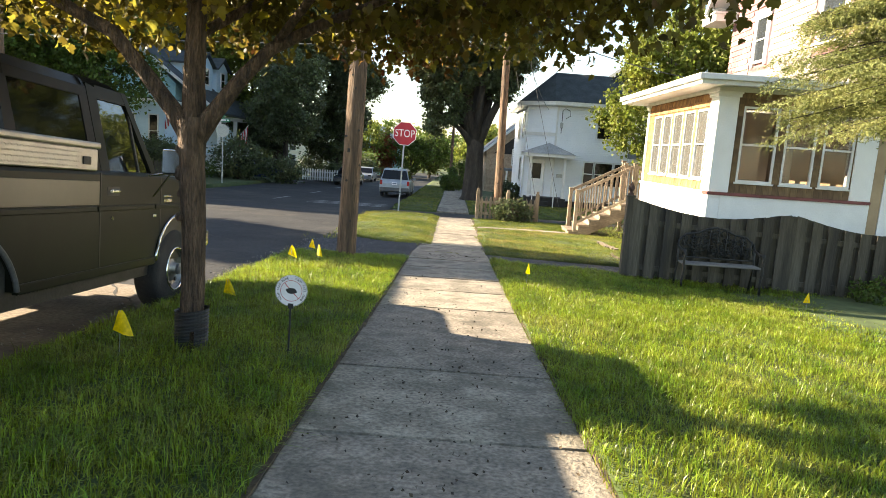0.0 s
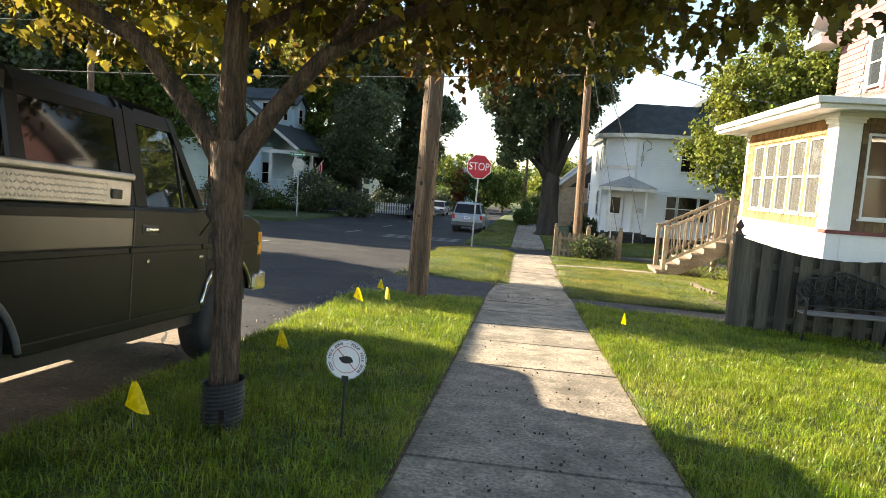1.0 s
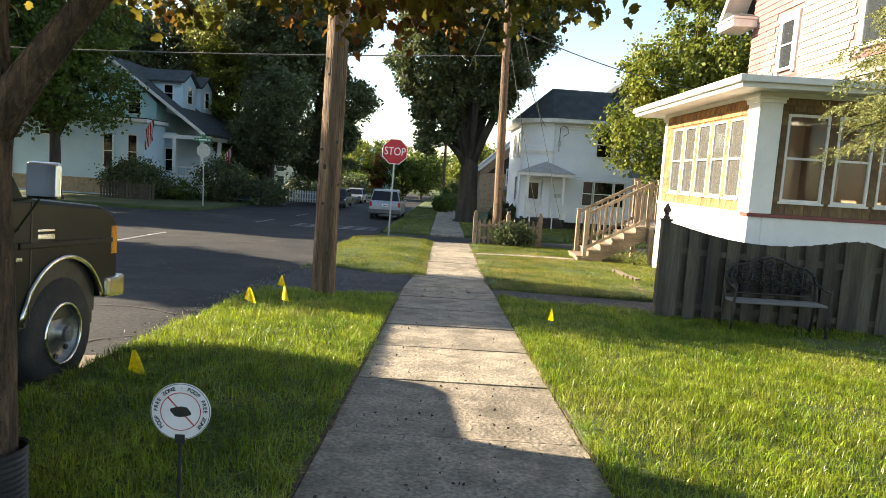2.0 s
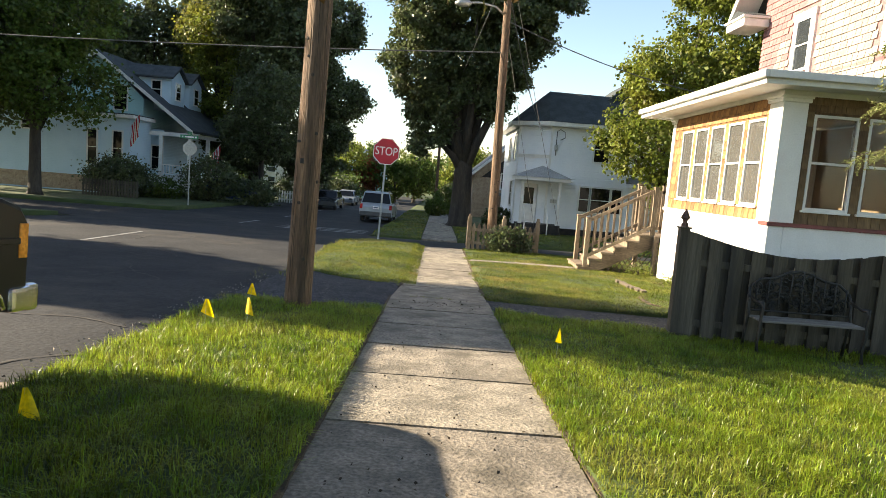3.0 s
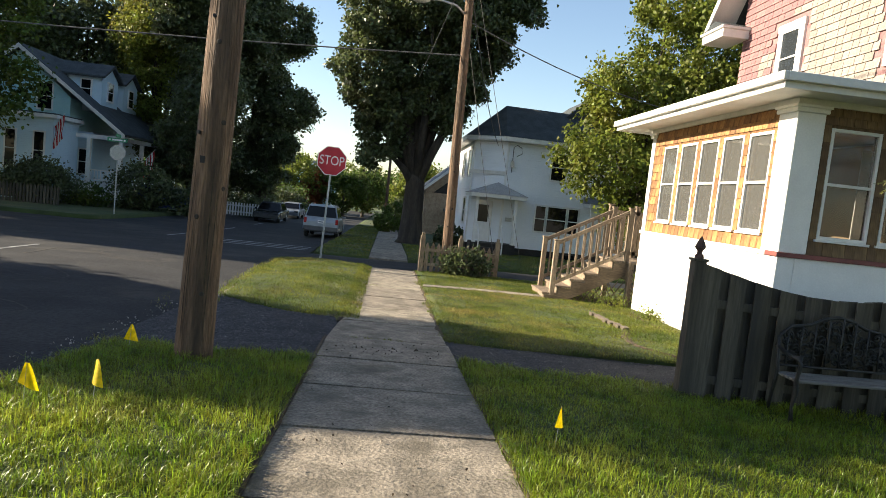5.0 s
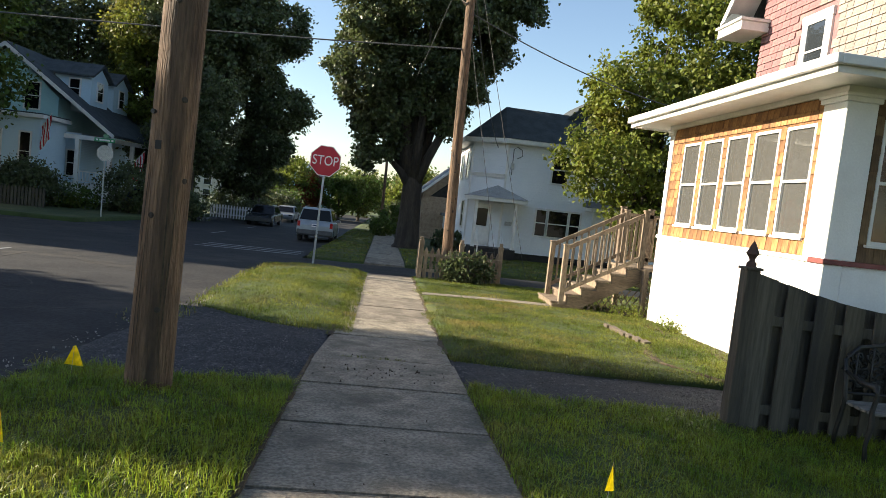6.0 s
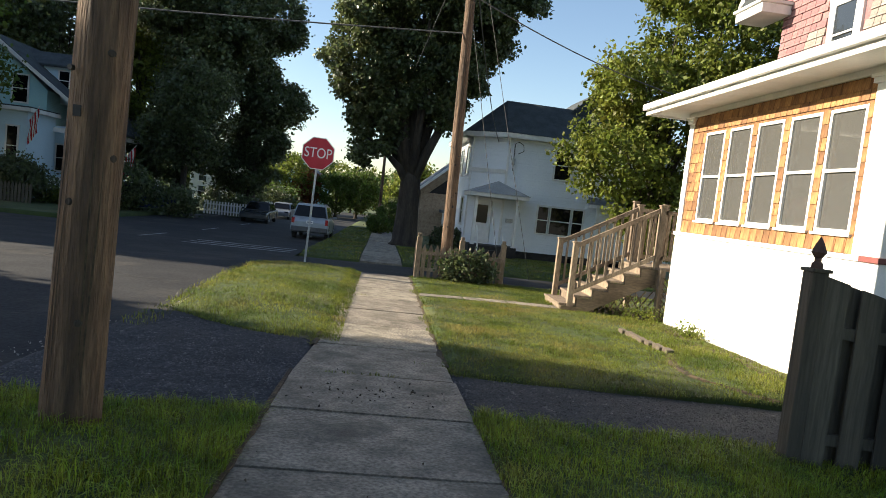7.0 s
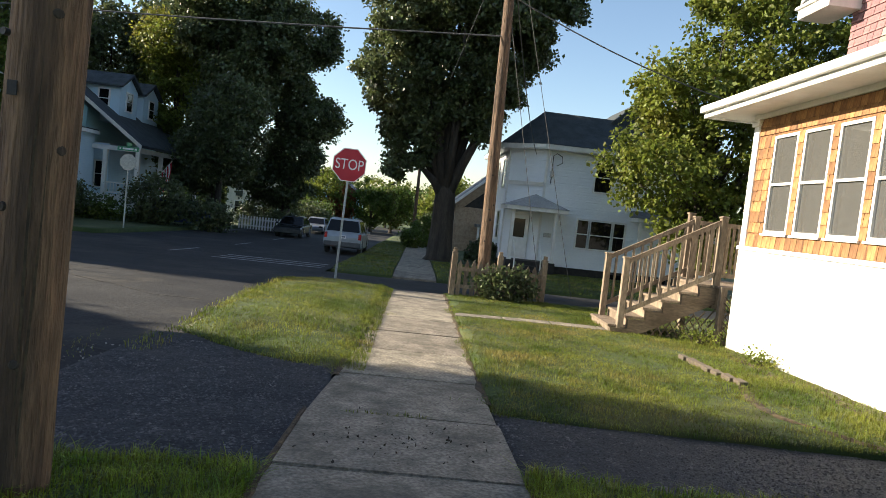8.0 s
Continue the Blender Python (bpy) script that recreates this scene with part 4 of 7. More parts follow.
    a = [bm.verts.new(q) for q in ((-.9, 1.020, 1.309), (.9, 1.020, 1.309), (.77, 0.690, 1.979), (-.77, 0.690, 1.979))]
    bm.faces.new(a)
    part("windscreen", bm, M_GLASS_SEE, p)
    part("seat_back", boxes((-.8, .8, .06, .18, 1.25, 1.62), bevel=0.04), M_BLACKPL, p)
    part("steering_wheel", tube(bmesh.new(), [(-.4 + .19 * math.cos(k * .45), .62 + .07 * math.sin(k * .45), 1.42 + .17 * math.sin(k * .45)) for k in range(15)], .014, 6), M_BLACKPL, p)
    # black rear section of the cab: a roof shell on a frame, with dark windows
    bm = bmesh.new()
    loops = []
    for y in (-1.0, -.9, -.02, .05):
        k = .03 if y == -1.0 else 0
        ring = [(lean(1.88) - k, 1.88), (lean(1.95) - k, 1.95), (lean(2.0) - .035 - k, 2.02), (.5, 2.05)]
        inner = [(x - .02, z - .025) for x, z in ring]
        loops.append([bm.verts.new((x, y, z)) for x, z in ring] + [bm.verts.new((-x, y, z)) for x, z in ring[::-1]] +
                     [bm.verts.new((-x, y, z)) for x, z in inner] + [bm.verts.new((x, y, z)) for x, z in inner[::-1]])
    for a, b in zip(loops, loops[1:]):
        for i in range(16):
            bm.faces.new((a[i], a[(i + 1) % 16], b[(i + 1) % 16], b[i]))
    bm.faces.new(loops[0])
    bm.faces.new(loops[-1])
    part("cab_extension", bm, M_BLACK, p, "black rear cab section with dark windows")
    panel([(-.06, 1.3), (.05, 1.3), (.05, 1.885), (-.06, 1.885)], M_BLACK, "cab_side", 0, .03)
    panel([(-1.0, 1.3), (-.88, 1.3), (-.88, 1.885), (-.97, 1.885)], M_BLACK, "cab_side", 0, .03)
    panel([(-.88, 1.3), (-.06, 1.3), (-.06, 1.33), (-.88, 1.33)], M_BLACK, "cab_side", 0, .03)
    panel([(-.88, 1.33), (-.06, 1.33), (-.06, 1.884), (-.88, 1.884)], M_GLASS_TINT, "rear_side_glass", -.006, .006)
    part("cab_back", boxes((-.84, .84, -.98, -.95, 1.3, 1.98)), M_BLACK, p)
    # side toolbox of tread plate on the rail
    tb = new("toolbox")
    tb.parent = p
    tb["label"] = "side toolbox of aluminium diamond plate"
    part("box", boxes((H - .3, H + .01, -2.3, -.06, 1.315, 1.48), bevel=0.01), M_PLATE, tb)
    part("lid", boxes((H - .31, H + .025, -2.32, -.04, 1.48, 1.53), bevel=0.014), M_PLATE, tb)
    bm = bmesh.new()
    for i in range(70):
        for j in range(4):
            y, z, d = -2.25 + i * .028, 1.345 + j * .034, 1 if (i + j) % 2 else -1
            c = [bm.verts.new((H + .01, y - .011 * d, z - .011)), bm.verts.new((H + .01, y + .004, z - .004 * d)), bm.verts.new((H + .01, y + .011 * d, z + .011)), bm.verts.new((H + .01, y - .004, z + .004 * d))]
            top = bm.verts.new((H + .0135, y, z))
            for k in range(4):
                bm.faces.new((c[k], c[(k + 1) % 4], top))
    part("tread_relief", bm, M_PLATE, tb)["kind"] = "stuff"
    part("latch", boxes((H + .01, H + .022, -.27, -.17, 1.36, 1.42), bevel=0.005), M_BLACKPL, tb)
    # handle, lock, vent badge, mirror, lamp, bumper, grille
    part("door_handle", boxes((H + .005, H + .02, .125, .265, 1.155, 1.18), (H + .02, H + .032, .135, .255, 1.16, 1.175), bevel=0.004), M_CHROME, p)
    part("handle_recess", boxes((H, H + .004, .10, .29, 1.13, 1.20), bevel=0.002), M_BLACKPL, p)
    part("door_lock", tube(bmesh.new(), [(H, .18, .95), (H + .008, .18, .95)], .014, 10), M_CHROME, p)
    part("fender_badge", boxes((H, H + .006, 1.12, 1.3, 1.115, 1.13), (H, H + .006, 1.12, 1.3, 1.065, 1.098), bevel=0.002), M_CHROME, p)
    mir = new("mirror")
    mir.parent = p
    tubes = bmesh.new()
    tube(tubes, [(H - .04, .80, 1.30), (H + .12, .84, 1.33), (H + .2, .86, 1.37)], .012, 6)
    tube(tubes, [(H - .0, .9, 1.12), (H + .18, .86, 1.35)], .008, 6)
    part("arm", tubes, M_CHROME, mir)
    part("housing", boxes((H + .1, H + .3, .82, .87, 1.33, 1.55), bevel=0.02), M_CHROME, mir)
    part("mirror_glass", boxes((H + .115, H + .285, .814, .819, 1.345, 1.535)), M_CHROME, mir)
    part("bumper", boxes((-1.02, 1.02, 2.14, 2.28, .57, .75), (.94, 1.03, 1.98, 2.2, .58, .74), (-1.03, -.94, 1.98, 2.2, .58, .74), bevel=0.03), M_CHROME, p, "chrome front bumper")
    part("marker_lamp", boxes((H - .03, H + .008, 2.06, 2.145, .92, 1.14), bevel=0.006), M_AMBER, p)
    part("grille", boxes((-.6, .6, 2.15, 2.17, .84, 1.16), bevel=0.01), M_BLACKPL, p)
    for s in (-1, 1):
        part("headlight", boxes((s * .78 - .14, s * .78 + .14, 2.15, 2.175, .9, 1.12), bevel=0.02), M_GLASS, p)
    part("side_marker", boxes((H, H + .012, -.1 + 1.0, .96, .935, .96), bevel=0.003), M_CHROME, p)
    for y in (F, R):
        wheel(p, pose(H, y, .40, 0, 0, 180), .40, .26)
        wheel(p, pose(-H, y, .40), .40, .26)
    return p


build_truck()

# ---- utility poles, lamp and cables ----


def build_pole(name, x, y, z, r, h, label, lean=(0.0, 0.0), hardware=True):
    p = thing(name, pose(x, y, z), label, "utility pole", "utility poles")
    bm = bmesh.new()
    n = 22
    rn = random.Random(int(x * 100))
    rings = []
    for k in range(13):
        t = k / 12
        rr = r * (1.0 - .30 * t) * (1 + .05 * (k == 0))
        cz = -0.3 + (h + .3) * t
        rings.append([bm.verts.new((lean[0] * t * h + rr * (1 + rn.uniform(-.012, .012)) * math.cos(math.tau * i / n), lean[1] * t * h + rr * math.sin(math.tau * i / n), cz)) for i in range(n)])
    for a, b in zip(rings, rings[1:]):
        for i in range(n):
            bm.faces.new((a[i], a[(i + 1) % n], b[(i + 1) % n], b[i]))
    bm.faces.new(rings[-1])
    part("shaft", bm, M_POLE, p, smooth=True)
    # drying checks down the shaft and a few knots
    if hardware:
        bm = bmesh.new()
        for k in range(15):
            a, z0, L = rn.uniform(0, math.tau), rn.uniform(-.1, 4.5), rn.uniform(.4, 1.7)
            prev = None
            for i in range(7):
                t = i / 6
                zz = z0 + L * t
                f = (zz + .3) / (h + .3)
                q = r * (1 - .30 * f) * 1.012
                aa, w = a + .05 * math.sin(zz * 3 + k), .035 * math.sin(math.pi * (.06 + .88 * t))
                cur = [bm.verts.new((lean[0] * f * h + q * math.cos(aa + e), lean[1] * f * h + q * math.sin(aa + e), zz)) for e in (-w, w)]
                if prev:
                    bm.faces.new((prev[0], prev[1], cur[1], cur[0]))
                prev = cur
        part("drying_cracks", bm, M_DEBRIS, p)["kind"] = "stuff"
        for a, zz in ((-1.2, .6), (-1.9, 1.25), (-.9, 2.05), (-1.6, 2.7), (-2.3, 3.1), (-.5, 1.5)):
            f = (zz + .3) / (h + .3)
            q = r * (1 - .30 * f)
            c = Vector((lean[0] * f * h, lean[1] * f * h, zz))
            e = Vector((math.cos(a), math.sin(a), 0))
            part("knot", tube(bmesh.new(), [tuple(c + e * q * .95), tuple(c + e * (q + .006))], [.026, .016], 9), M_BARK_DARK, p)
    if hardware:
        for zz, a in ((1.95, -1.3), (2.9, -.9)):
            px, py = r * .97 * math.cos(a - .6), r * .97 * math.sin(a - .6)
            part("bolt", tube(bmesh.new(), [(px * .9, py * .9, zz), (px * 1.06, py * 1.06, zz)], .016, 8), M_IRON, p)
        part("tag", boxes((-.02, .02, -r * 1.0, -r * .95, 1.70, 1.76), bevel=0.002), M_IRON, p)
    return p


build_pole("utility_pole", -1.73, 10.66, lawn_z(-1.7, 10.6) - .02, 0.158, 9.5, "brown weathered wooden utility pole on the grass verge", (0.022, 0))
P2 = build_pole("utility_pole", 1.52, 22.35, -1.12, 0.145, 8.6, "grey-brown wooden utility pole with a street lamp arm", (-0.016, 0))
lamp = new("lamp_arm")
lamp.parent = P2
lamp["label"] = "aluminium street lamp on a curved arm"
bm = bmesh.new()
tube(bm, [(-.16, 0, 6.75), (-.45, -.1, 6.95), (-.9, -.22, 7.0), (-1.25, -.3, 6.95)], .03, 8)
part("arm", bm, M_GALV, lamp, smooth=True)
bm = bmesh.new()
tube(bm, [(-1.15, -.28, 6.95), (-1.25, -.3, 6.94), (-1.45, -.35, 6.92), (-1.62, -.38, 6.9)], [.04, .09, .11, .03], 10)
part("lamp_head", bm, M_GALV, lamp, smooth=True)
build_pole("utility_pole", -0.35, 62, grade(62), 0.14, 9, "distant wooden utility pole beside the sidewalk", hardware=False)
build_pole("utility_pole", -0.4, 88, grade(88), 0.14, 9, "distant wooden utility pole beside the sidewalk", hardware=False)
build_pole("utility_pole", -16.5, 24.0, grade(24), 0.14, 9, "wooden utility pole across the street", hardware=False)


def cable(p, q, sag, r=0.016, label="black overhead utility cable"):
    a, b = Vector(p), Vector(q)
    pts = [tuple(a.lerp(b, k / 14) - Vector((0, 0, sag * 4 * (k / 14) * (1 - k / 14)))) for k in range(15)]
    tagged(part("overhead_cable", tube(bmesh.new(), pts, r, 5), M_CABLE), label, "cable", "overhead cables")


cable((-45, 24, 4.9), (1.4, 22.3, 4.6), 0.75, .018)
cable((-45, 24, 6.6), (1.4, 22.3, 6.3), 0.7)
cable((1.4, 22.3, 5.5), (9.2, 26.0, 4.4), 0.25)
cable((1.4, 22.3, 7.2), (-0.4, 62, 6.9), 0.6)
cable((1.4, 22.3, 5.9), (-1.68, 10.6, 6.9), 0.3)
cable((1.4, 22.3, 6.8), (-1.68, 10.6, 8.4), 0.3)
cable((1.4, 22.3, 6.4), (5.2, 39.0, 3.8), 0.5)
cable((1.45, 22.3, 6.9), (4.1, 24.6, -1.2), 0.02, .008, "steel guy wire anchored in the ground")
cable((1.45, 22.3, 5.2), (3.2, 24.2, -1.2), 0.02, .008, "steel guy wire anchored in the ground")

# ---- signs ----


def letters(text, size, parent, m, material, name="lettering"):
    cu = bpy.data.curves.new(name, "FONT")
    cu.body, cu.size, cu.align_x, cu.align_y, cu.extrude = text, size, "CENTER", "CENTER", 0.002
    tmp = bpy.data.objects.new(name, cu)
    me = bpy.data.meshes.new_from_object(tmp)
    bpy.data.objects.remove(tmp)
    me.materials.clear()
    me.materials.append(material)
    ob = new(name, me)
    ob.parent = parent
    ob.matrix_basis = m
    return ob


def octagon(bm, r, y0, y1, z):
    k = r / math.cos(math.pi / 8)
    return prism(bm, [(k * math.cos(math.pi / 8 + math.pi / 4 * i), z + k * math.sin(math.pi / 8 + math.pi / 4 * i)) for i in range(8)], "y", y0, y1)


def stop_sign(x, y, z, turn, label, front=True, zc=2.93, lean=1.6):
    p = thing("stop_sign", pose(x, y, z, 0, lean, turn), label, "stop sign")
    part("post", boxes((-.028, .028, .0, .02, -.3, zc + .3), (-.028, -.02, .02, .045, -.3, zc + .3), (.02, .028, .02, .045, -.3, zc + .3)), M_GALV, p)
    if front:
        part("border", octagon(bmesh.new(), .435, -.008, -.004, zc), M_SIGNWHITE, p)
        face = part("face", octagon(bmesh.new(), .414, -.012, -.0085, zc), M_SIGNRED, p)
        letters("STOP", .342, face, Matrix.Translation((0, -.0125, zc)) @ pose(0, 0, 0, 90) @ Matrix.Diagonal((.92, 1.15, 1, 1)), M_SIGNWHITE)
    else:
        part("plate", octagon(bmesh.new(), .381, -.008, -.004, zc), M_GALV, p)
    return p


stop_sign(-2.08, 25.3, -1.31, 0, "red octagonal stop sign on a steel post")
ss = stop_sign(-14.1, 40.0, grade(40) - .1, 0, "back of a grey stop sign with green street-name sign", False, 3.25, 0)
part("street_name_plate", boxes((-.55, .45, -.02, -.01, 3.78, 3.98), bevel=0.004), M_SIGNGREEN, ss)
part("lettering_bar", boxes((-.45, -.38, -.025, -.021, 3.84, 3.92), (-.3, .2, -.025, -.021, 3.84, 3.92), (.26, .36, -.025, -.021, 3.84, 3.92)), M_SIGNWHITE, ss)
part("street_name_plate", boxes((-.012, -.002, -.3, .3, 4.0, 4.18), bevel=0.003), M_SIGNGREEN, ss)


def dog_sign():
    x, y = -1.06, 4.18
    z = lawn_z(x, y)
    p = thing("yard_sign", pose(x, y, z, 0, 1.2, 4), "small round white yard sign on a black stake", "yard sign")
    zc, r = .435, .105
    part("stake", boxes((-.006, .006, -.002, .010, -.1, zc - .08), (-.018, .018, -.006, .012, zc - .12, zc - .085), bevel=0.002), M_BLACKPL, p)
    bm = tube(bmesh.new(), [(0, -.004, zc), (0, .0, zc)], r, 40)
    disc = part("disc", bm, M_SIGNWHITE, p)

    def ring(r0, r1, mat, name):
        bm = bmesh.new()
        n = 40
        a = [bm.verts.new((r0 * math.cos(math.tau * k / n), -.0055, zc + r0 * math.sin(math.tau * k / n))) for k in range(n)]
        b = [bm.verts.new((r1 * math.cos(math.tau * k / n), -.0055, zc + r1 * math.sin(math.tau * k / n))) for k in range(n)]
        for k in range(n):
            bm.faces.new((a[k], a[(k + 1) % n], b[(k + 1) % n], b[k]))
        part(name, bm, mat, disc)
    ring(.068, .071, M_SIGNRED, "red_ring")
    ring(.101, .103, M_BLACKPL, "black_rim")
    part("slash", prism(bmesh.new(), [(-.048, zc + .050), (-.045, zc + .053), (.050, zc - .048), (.047, zc - .051)], "y", -.0058, -.005), M_SIGNRED, disc)
    # plain dark blot in the middle
    part("symbol", prism(bmesh.new(), [(-.036 * math.cos(k * .524) * (1 + .22 * math.sin(k * 2.1)), zc + .02 * math.sin(k * .524)) for k in range(12)], "y", -.0062, -.0056), M_BLACKPL, disc)
    text = "POOP FREE ZONE · POOP FREE ZONE"
    for k, ch in enumerate(text):
        if ch == " ":
            continue
        a = math.pi / 2 + 2.3 - 4.6 * k / (len(text) - 1)
        letters(ch, .0195, disc, Matrix.Translation((.086 * math.cos(a), -.0055, zc + .086 * math.sin(a))) @ pose(0, 0, 0, 90) @ pose(0, 0, 0, 0, 0, math.degrees(a) - 90), M_BLACKPL, "letter")


dog_sign()


def marker_flag(x, y, h, turn, bend, label="yellow vinyl marker flag on a wire stake"):
    z = lawn_z(x, y) if x > -2.7 else road_z(x, y)
    p = thing("marker_flag", pose(x, y, z, bend, bend * .6, turn), label, "marker flag", "utility marker flags")
    part("wire", tube(bmesh.new(), [(0, 0, -.08), (0, 0, h)], .0016, 5), M_GALV, p)
    bm = bmesh.new()
    n = 6
    # the vinyl hangs limp from the tip and widens towards its lower edge
    rows = []
    for k in range(n + 1):
        t = k / n
        a, b = -.010 - .034 * t, .012 + .068 * t ** .8
        rows.append([bm.verts.new((a + (b - a) * q, .03 * t * math.sin(q * 3.6 + x * 2), h - .135 * t - .03 * t * q)) for q in (0, .25, .5, .75, 1)])
    for u, w in zip(rows, rows[1:]):
        for i in range(4):
            bm.faces.new((u[i], u[i + 1], w[i + 1], w[i]))
    part("flag", bm, M_YELLOW, p, smooth=True)


for row in ((-2.04, 3.88, .29, 20, 3), (-2.12, 6.1, .19, 10, -4), (-2.2, 8.86, .29, 15, 5), (-1.84, 8.95, .29, -30, -6), (-2.34, 10.85, .25, 70, 3), (1.07, 8.95, .30, 75, 2), (5.15, 9.3, .3, 80, 2)):
    marker_flag(*row)

# ---- cars ----


def car(name, m, L, W, Ht, paint, label, hatch=True, group="parked cars"):
    """A parked car whose back faces -y, built from a side outline, glass, lamps, wheels."""
    p = thing(name, m, label, "car", group)
    h, w = Ht, W / 2
    f, r = L / 2, -L / 2
    fy, ry, wr = f - .85, r + .80, .35
    belt = h * .58
    bm = hull([(r, .82), (r + .06, belt + .02), (f - 1.15, belt), (f - .12, .80 if hatch else .70), (f, .64)], [(r, .40), (r + .3, .30), (f - .3, .30), (f, .38)], [(ry, .33, .40), (fy, .33, .40)], (r, f), w, .06)
    part("body", bm, paint, p, smooth=False)
    back = r + .22 if hatch else r + 1.0
    bb = r + .05 if hatch else r + .55
    bm = bmesh.new()
    lo = [(bb, belt), (f - 1.2, belt)]
    hi = [(back, h), (f - 2.0, h)]
    v = []
    for (y, z), x in ((lo[0], w - .04), (lo[1], w - .04), (hi[1], w - .22), (hi[0], w - .22)):
        v.append((bm.verts.new((-x, y, z)), bm.verts.new((x, y, z))))
    for a, b in zip(v, v[1:] + v[:1]):
        bm.faces.new((a[0], a[1], b[1], b[0]))
    bm.faces.new([q[0] for q in v])
    bm.faces.new([q[1] for q in v])
    bmesh.ops.bevel(bm, geom=list(bm.edges), offset=.05, segments=2, affect="EDGES")
    part("cabin", bm, paint, p)

    def pane(pts, name):
        bm = bmesh.new()
        bm.faces.new([bm.verts.new(q) for q in pts])
        part(name, bm, M_GLASS_TINT, p)
    t = .12
    dz = h - belt
    rw = w + .06 if hatch else w
    pane([(-rw + .17, bb + t * (back - bb) - .012, belt + t * dz), (rw - .17, bb + t * (back - bb) - .012, belt + t * dz), (rw - .30, bb + .85 * (back - bb) - .012, belt + .85 * dz), (-rw + .30, bb + .85 * (back - bb) - .012, belt + .85 * dz)], "rear_window")
    fo = f - 1.2
    pane([(-w + .13, fo - t * .8 + .012, belt + t * dz), (w - .13, fo - t * .8 + .012, belt + t * dz), (w - .28, fo - .7 + .03, belt + .88 * dz), (-w + .28, fo - .7 + .03, belt + .88 * dz)], "windscreen")
    for s in (-1, 1):
        xa, xb = s * (w - .04 - .1 * .18 + .008), s * (w - .04 - .85 * .18 + .008)
        for a0, a1 in ((.08, .46), (.50, .92)):
            ya = lambda q, k: (lo[0][0] + (hi[0][0] - lo[0][0]) * k) * (1 - q) + (lo[1][0] + (hi[1][0] - lo[1][0]) * k) * q
            pane([(xa, ya(a0, .1), belt + .1 * dz), (xa, ya(a1, .1), belt + .1 * dz), (xb, ya(a1, .85), belt + .85 * dz), (xb, ya(a0, .85), belt + .85 * dz)], "side_window")
        part("tail_lamp", boxes((s * (w - .09) - .07, s * (w - .09) + .07, r - .012, r + .1, .74, 1.0 if hatch else .82), bevel=0.01), M_REDLENS, p)
        part("headlight", boxes((s * (w - .22) - .16, s * (w - .22) + .16, f - .12, f + .008, .62, .74), bevel=0.02), M_GLASS, p)
        part("mirror", boxes((s * (w + .07) - .09, s * (w + .07) + .09, f - 1.45, f - 1.35, belt + .02, belt + .15), bevel=0.02), paint, p)
    part("rear_bumper", boxes((-w + .02, w - .02, r - .07, r + .1, .36, .60), bevel=0.03), M_GREYTRIM if hatch else paint, p)
    part("front_bumper", boxes((-w + .02, w - .02, f - .1, f + .06, .34, .58), bevel=0.03), M_GREYTRIM if hatch else paint, p)
    part("number_plate", boxes((-.16, .16, r - .012, r - .004, .76, .9)), M_SIGNWHITE, p)
    part("plate_bar", boxes((-.12, .12, r - .016, r - .0125, .805, .855)), M_NAVY, p)
    if hatch:
        for s in (-1, 1):
            part("roof_rail", boxes((s * (w - .3) - .015, s * (w - .3) + .015, back + .2, f - 2.2, h + .02, h + .05), bevel=0.004), M_GREYTRIM, p)
    for s in (-1, 1):
        for y in (ry, fy):
            wheel(p, pose(s * (w - .0), y, .34, 0, 0, 180 if s > 0 else 0), .34, .22)


car("parked_suv", pose(-3.5, 41.2, road_z(-3.5, 41.2), -1.6, 0, 0), 4.4, 1.78, 1.72, M_SILVER, "silver compact SUV parked at the kerb")
car("parked_minivan", pose(-14.6, 50.5, grade(50.5) - .1, 0, 0, -65), 4.6, 1.8, 1.65, M_NAVY, "dark blue minivan parked in a driveway")
car("parked_sedan", pose(-8.4, 53.0, road_z(-8, 53), 0, 0, 180), 4.6, 1.75, 1.4, M_CHARCOAL, "dark grey sedan parked across the street", False)
car("parked_sedan", pose(-8.8, 66.0, road_z(-8, 66), 0, 0, 180), 4.5, 1.75, 1.4, M_SILVER, "pale silver sedan parked across the street", False)

# ---- houses further off ----


def plain_window(parent, x, y, z, w, h, face="y", glass=None):
    """A framed window on a wall that faces -y (face y) or along x (face -x, +x)."""
    t = new("window")
    t.parent = parent
    turn = {"y": 0, "-x": -90, "+x": 90}[face]
    t.matrix_basis = pose(x, y, z, 0, 0, turn)
    c = .09
    part("casing", boxes((-c, 0, -.07, .02, -c, h + c), (w, w + c, -.07, .02, -c, h + c), (0, w, -.07, .02, h, h + c), (0, w, -.08, .02, -c, 0)), M_TRIM, t)
    part("pane", boxes((0, w, -.04, .01, 0, h)), glass or M_GLASS_TINT, t)
    part("meeting_rail", boxes((0, w, -.055, -.0405, h * .5 - .025, h * .5 + .025)), M_TRIM, t)


def clapboards(parent, face, a, b, at, z0, z1, material, pitch=.16, clip=None):
    """Overlapping boards over a wall that faces -y or -x, as one joined skin; clip(z) gives the ends under a slope."""
    bm = bmesh.new()
    z = z0
    while z < z1 - .02:
        t = min(z + pitch, z1)
        u, v = clip(t) if clip else (a, b)
        if v - u > .1:
            prism(bm, [(at - .028, z), (at - .004, t), (at + .01, t), (at + .01, z)], "x", u, v) if face == "y" else prism(bm, [(at - .028, z), (at - .004, t), (at + .01, t), (at + .01, z)], "y", u, v)
        z += pitch
    ob = part("siding", bm, material, parent)
    ob["kind"] = "stuff"
    return ob


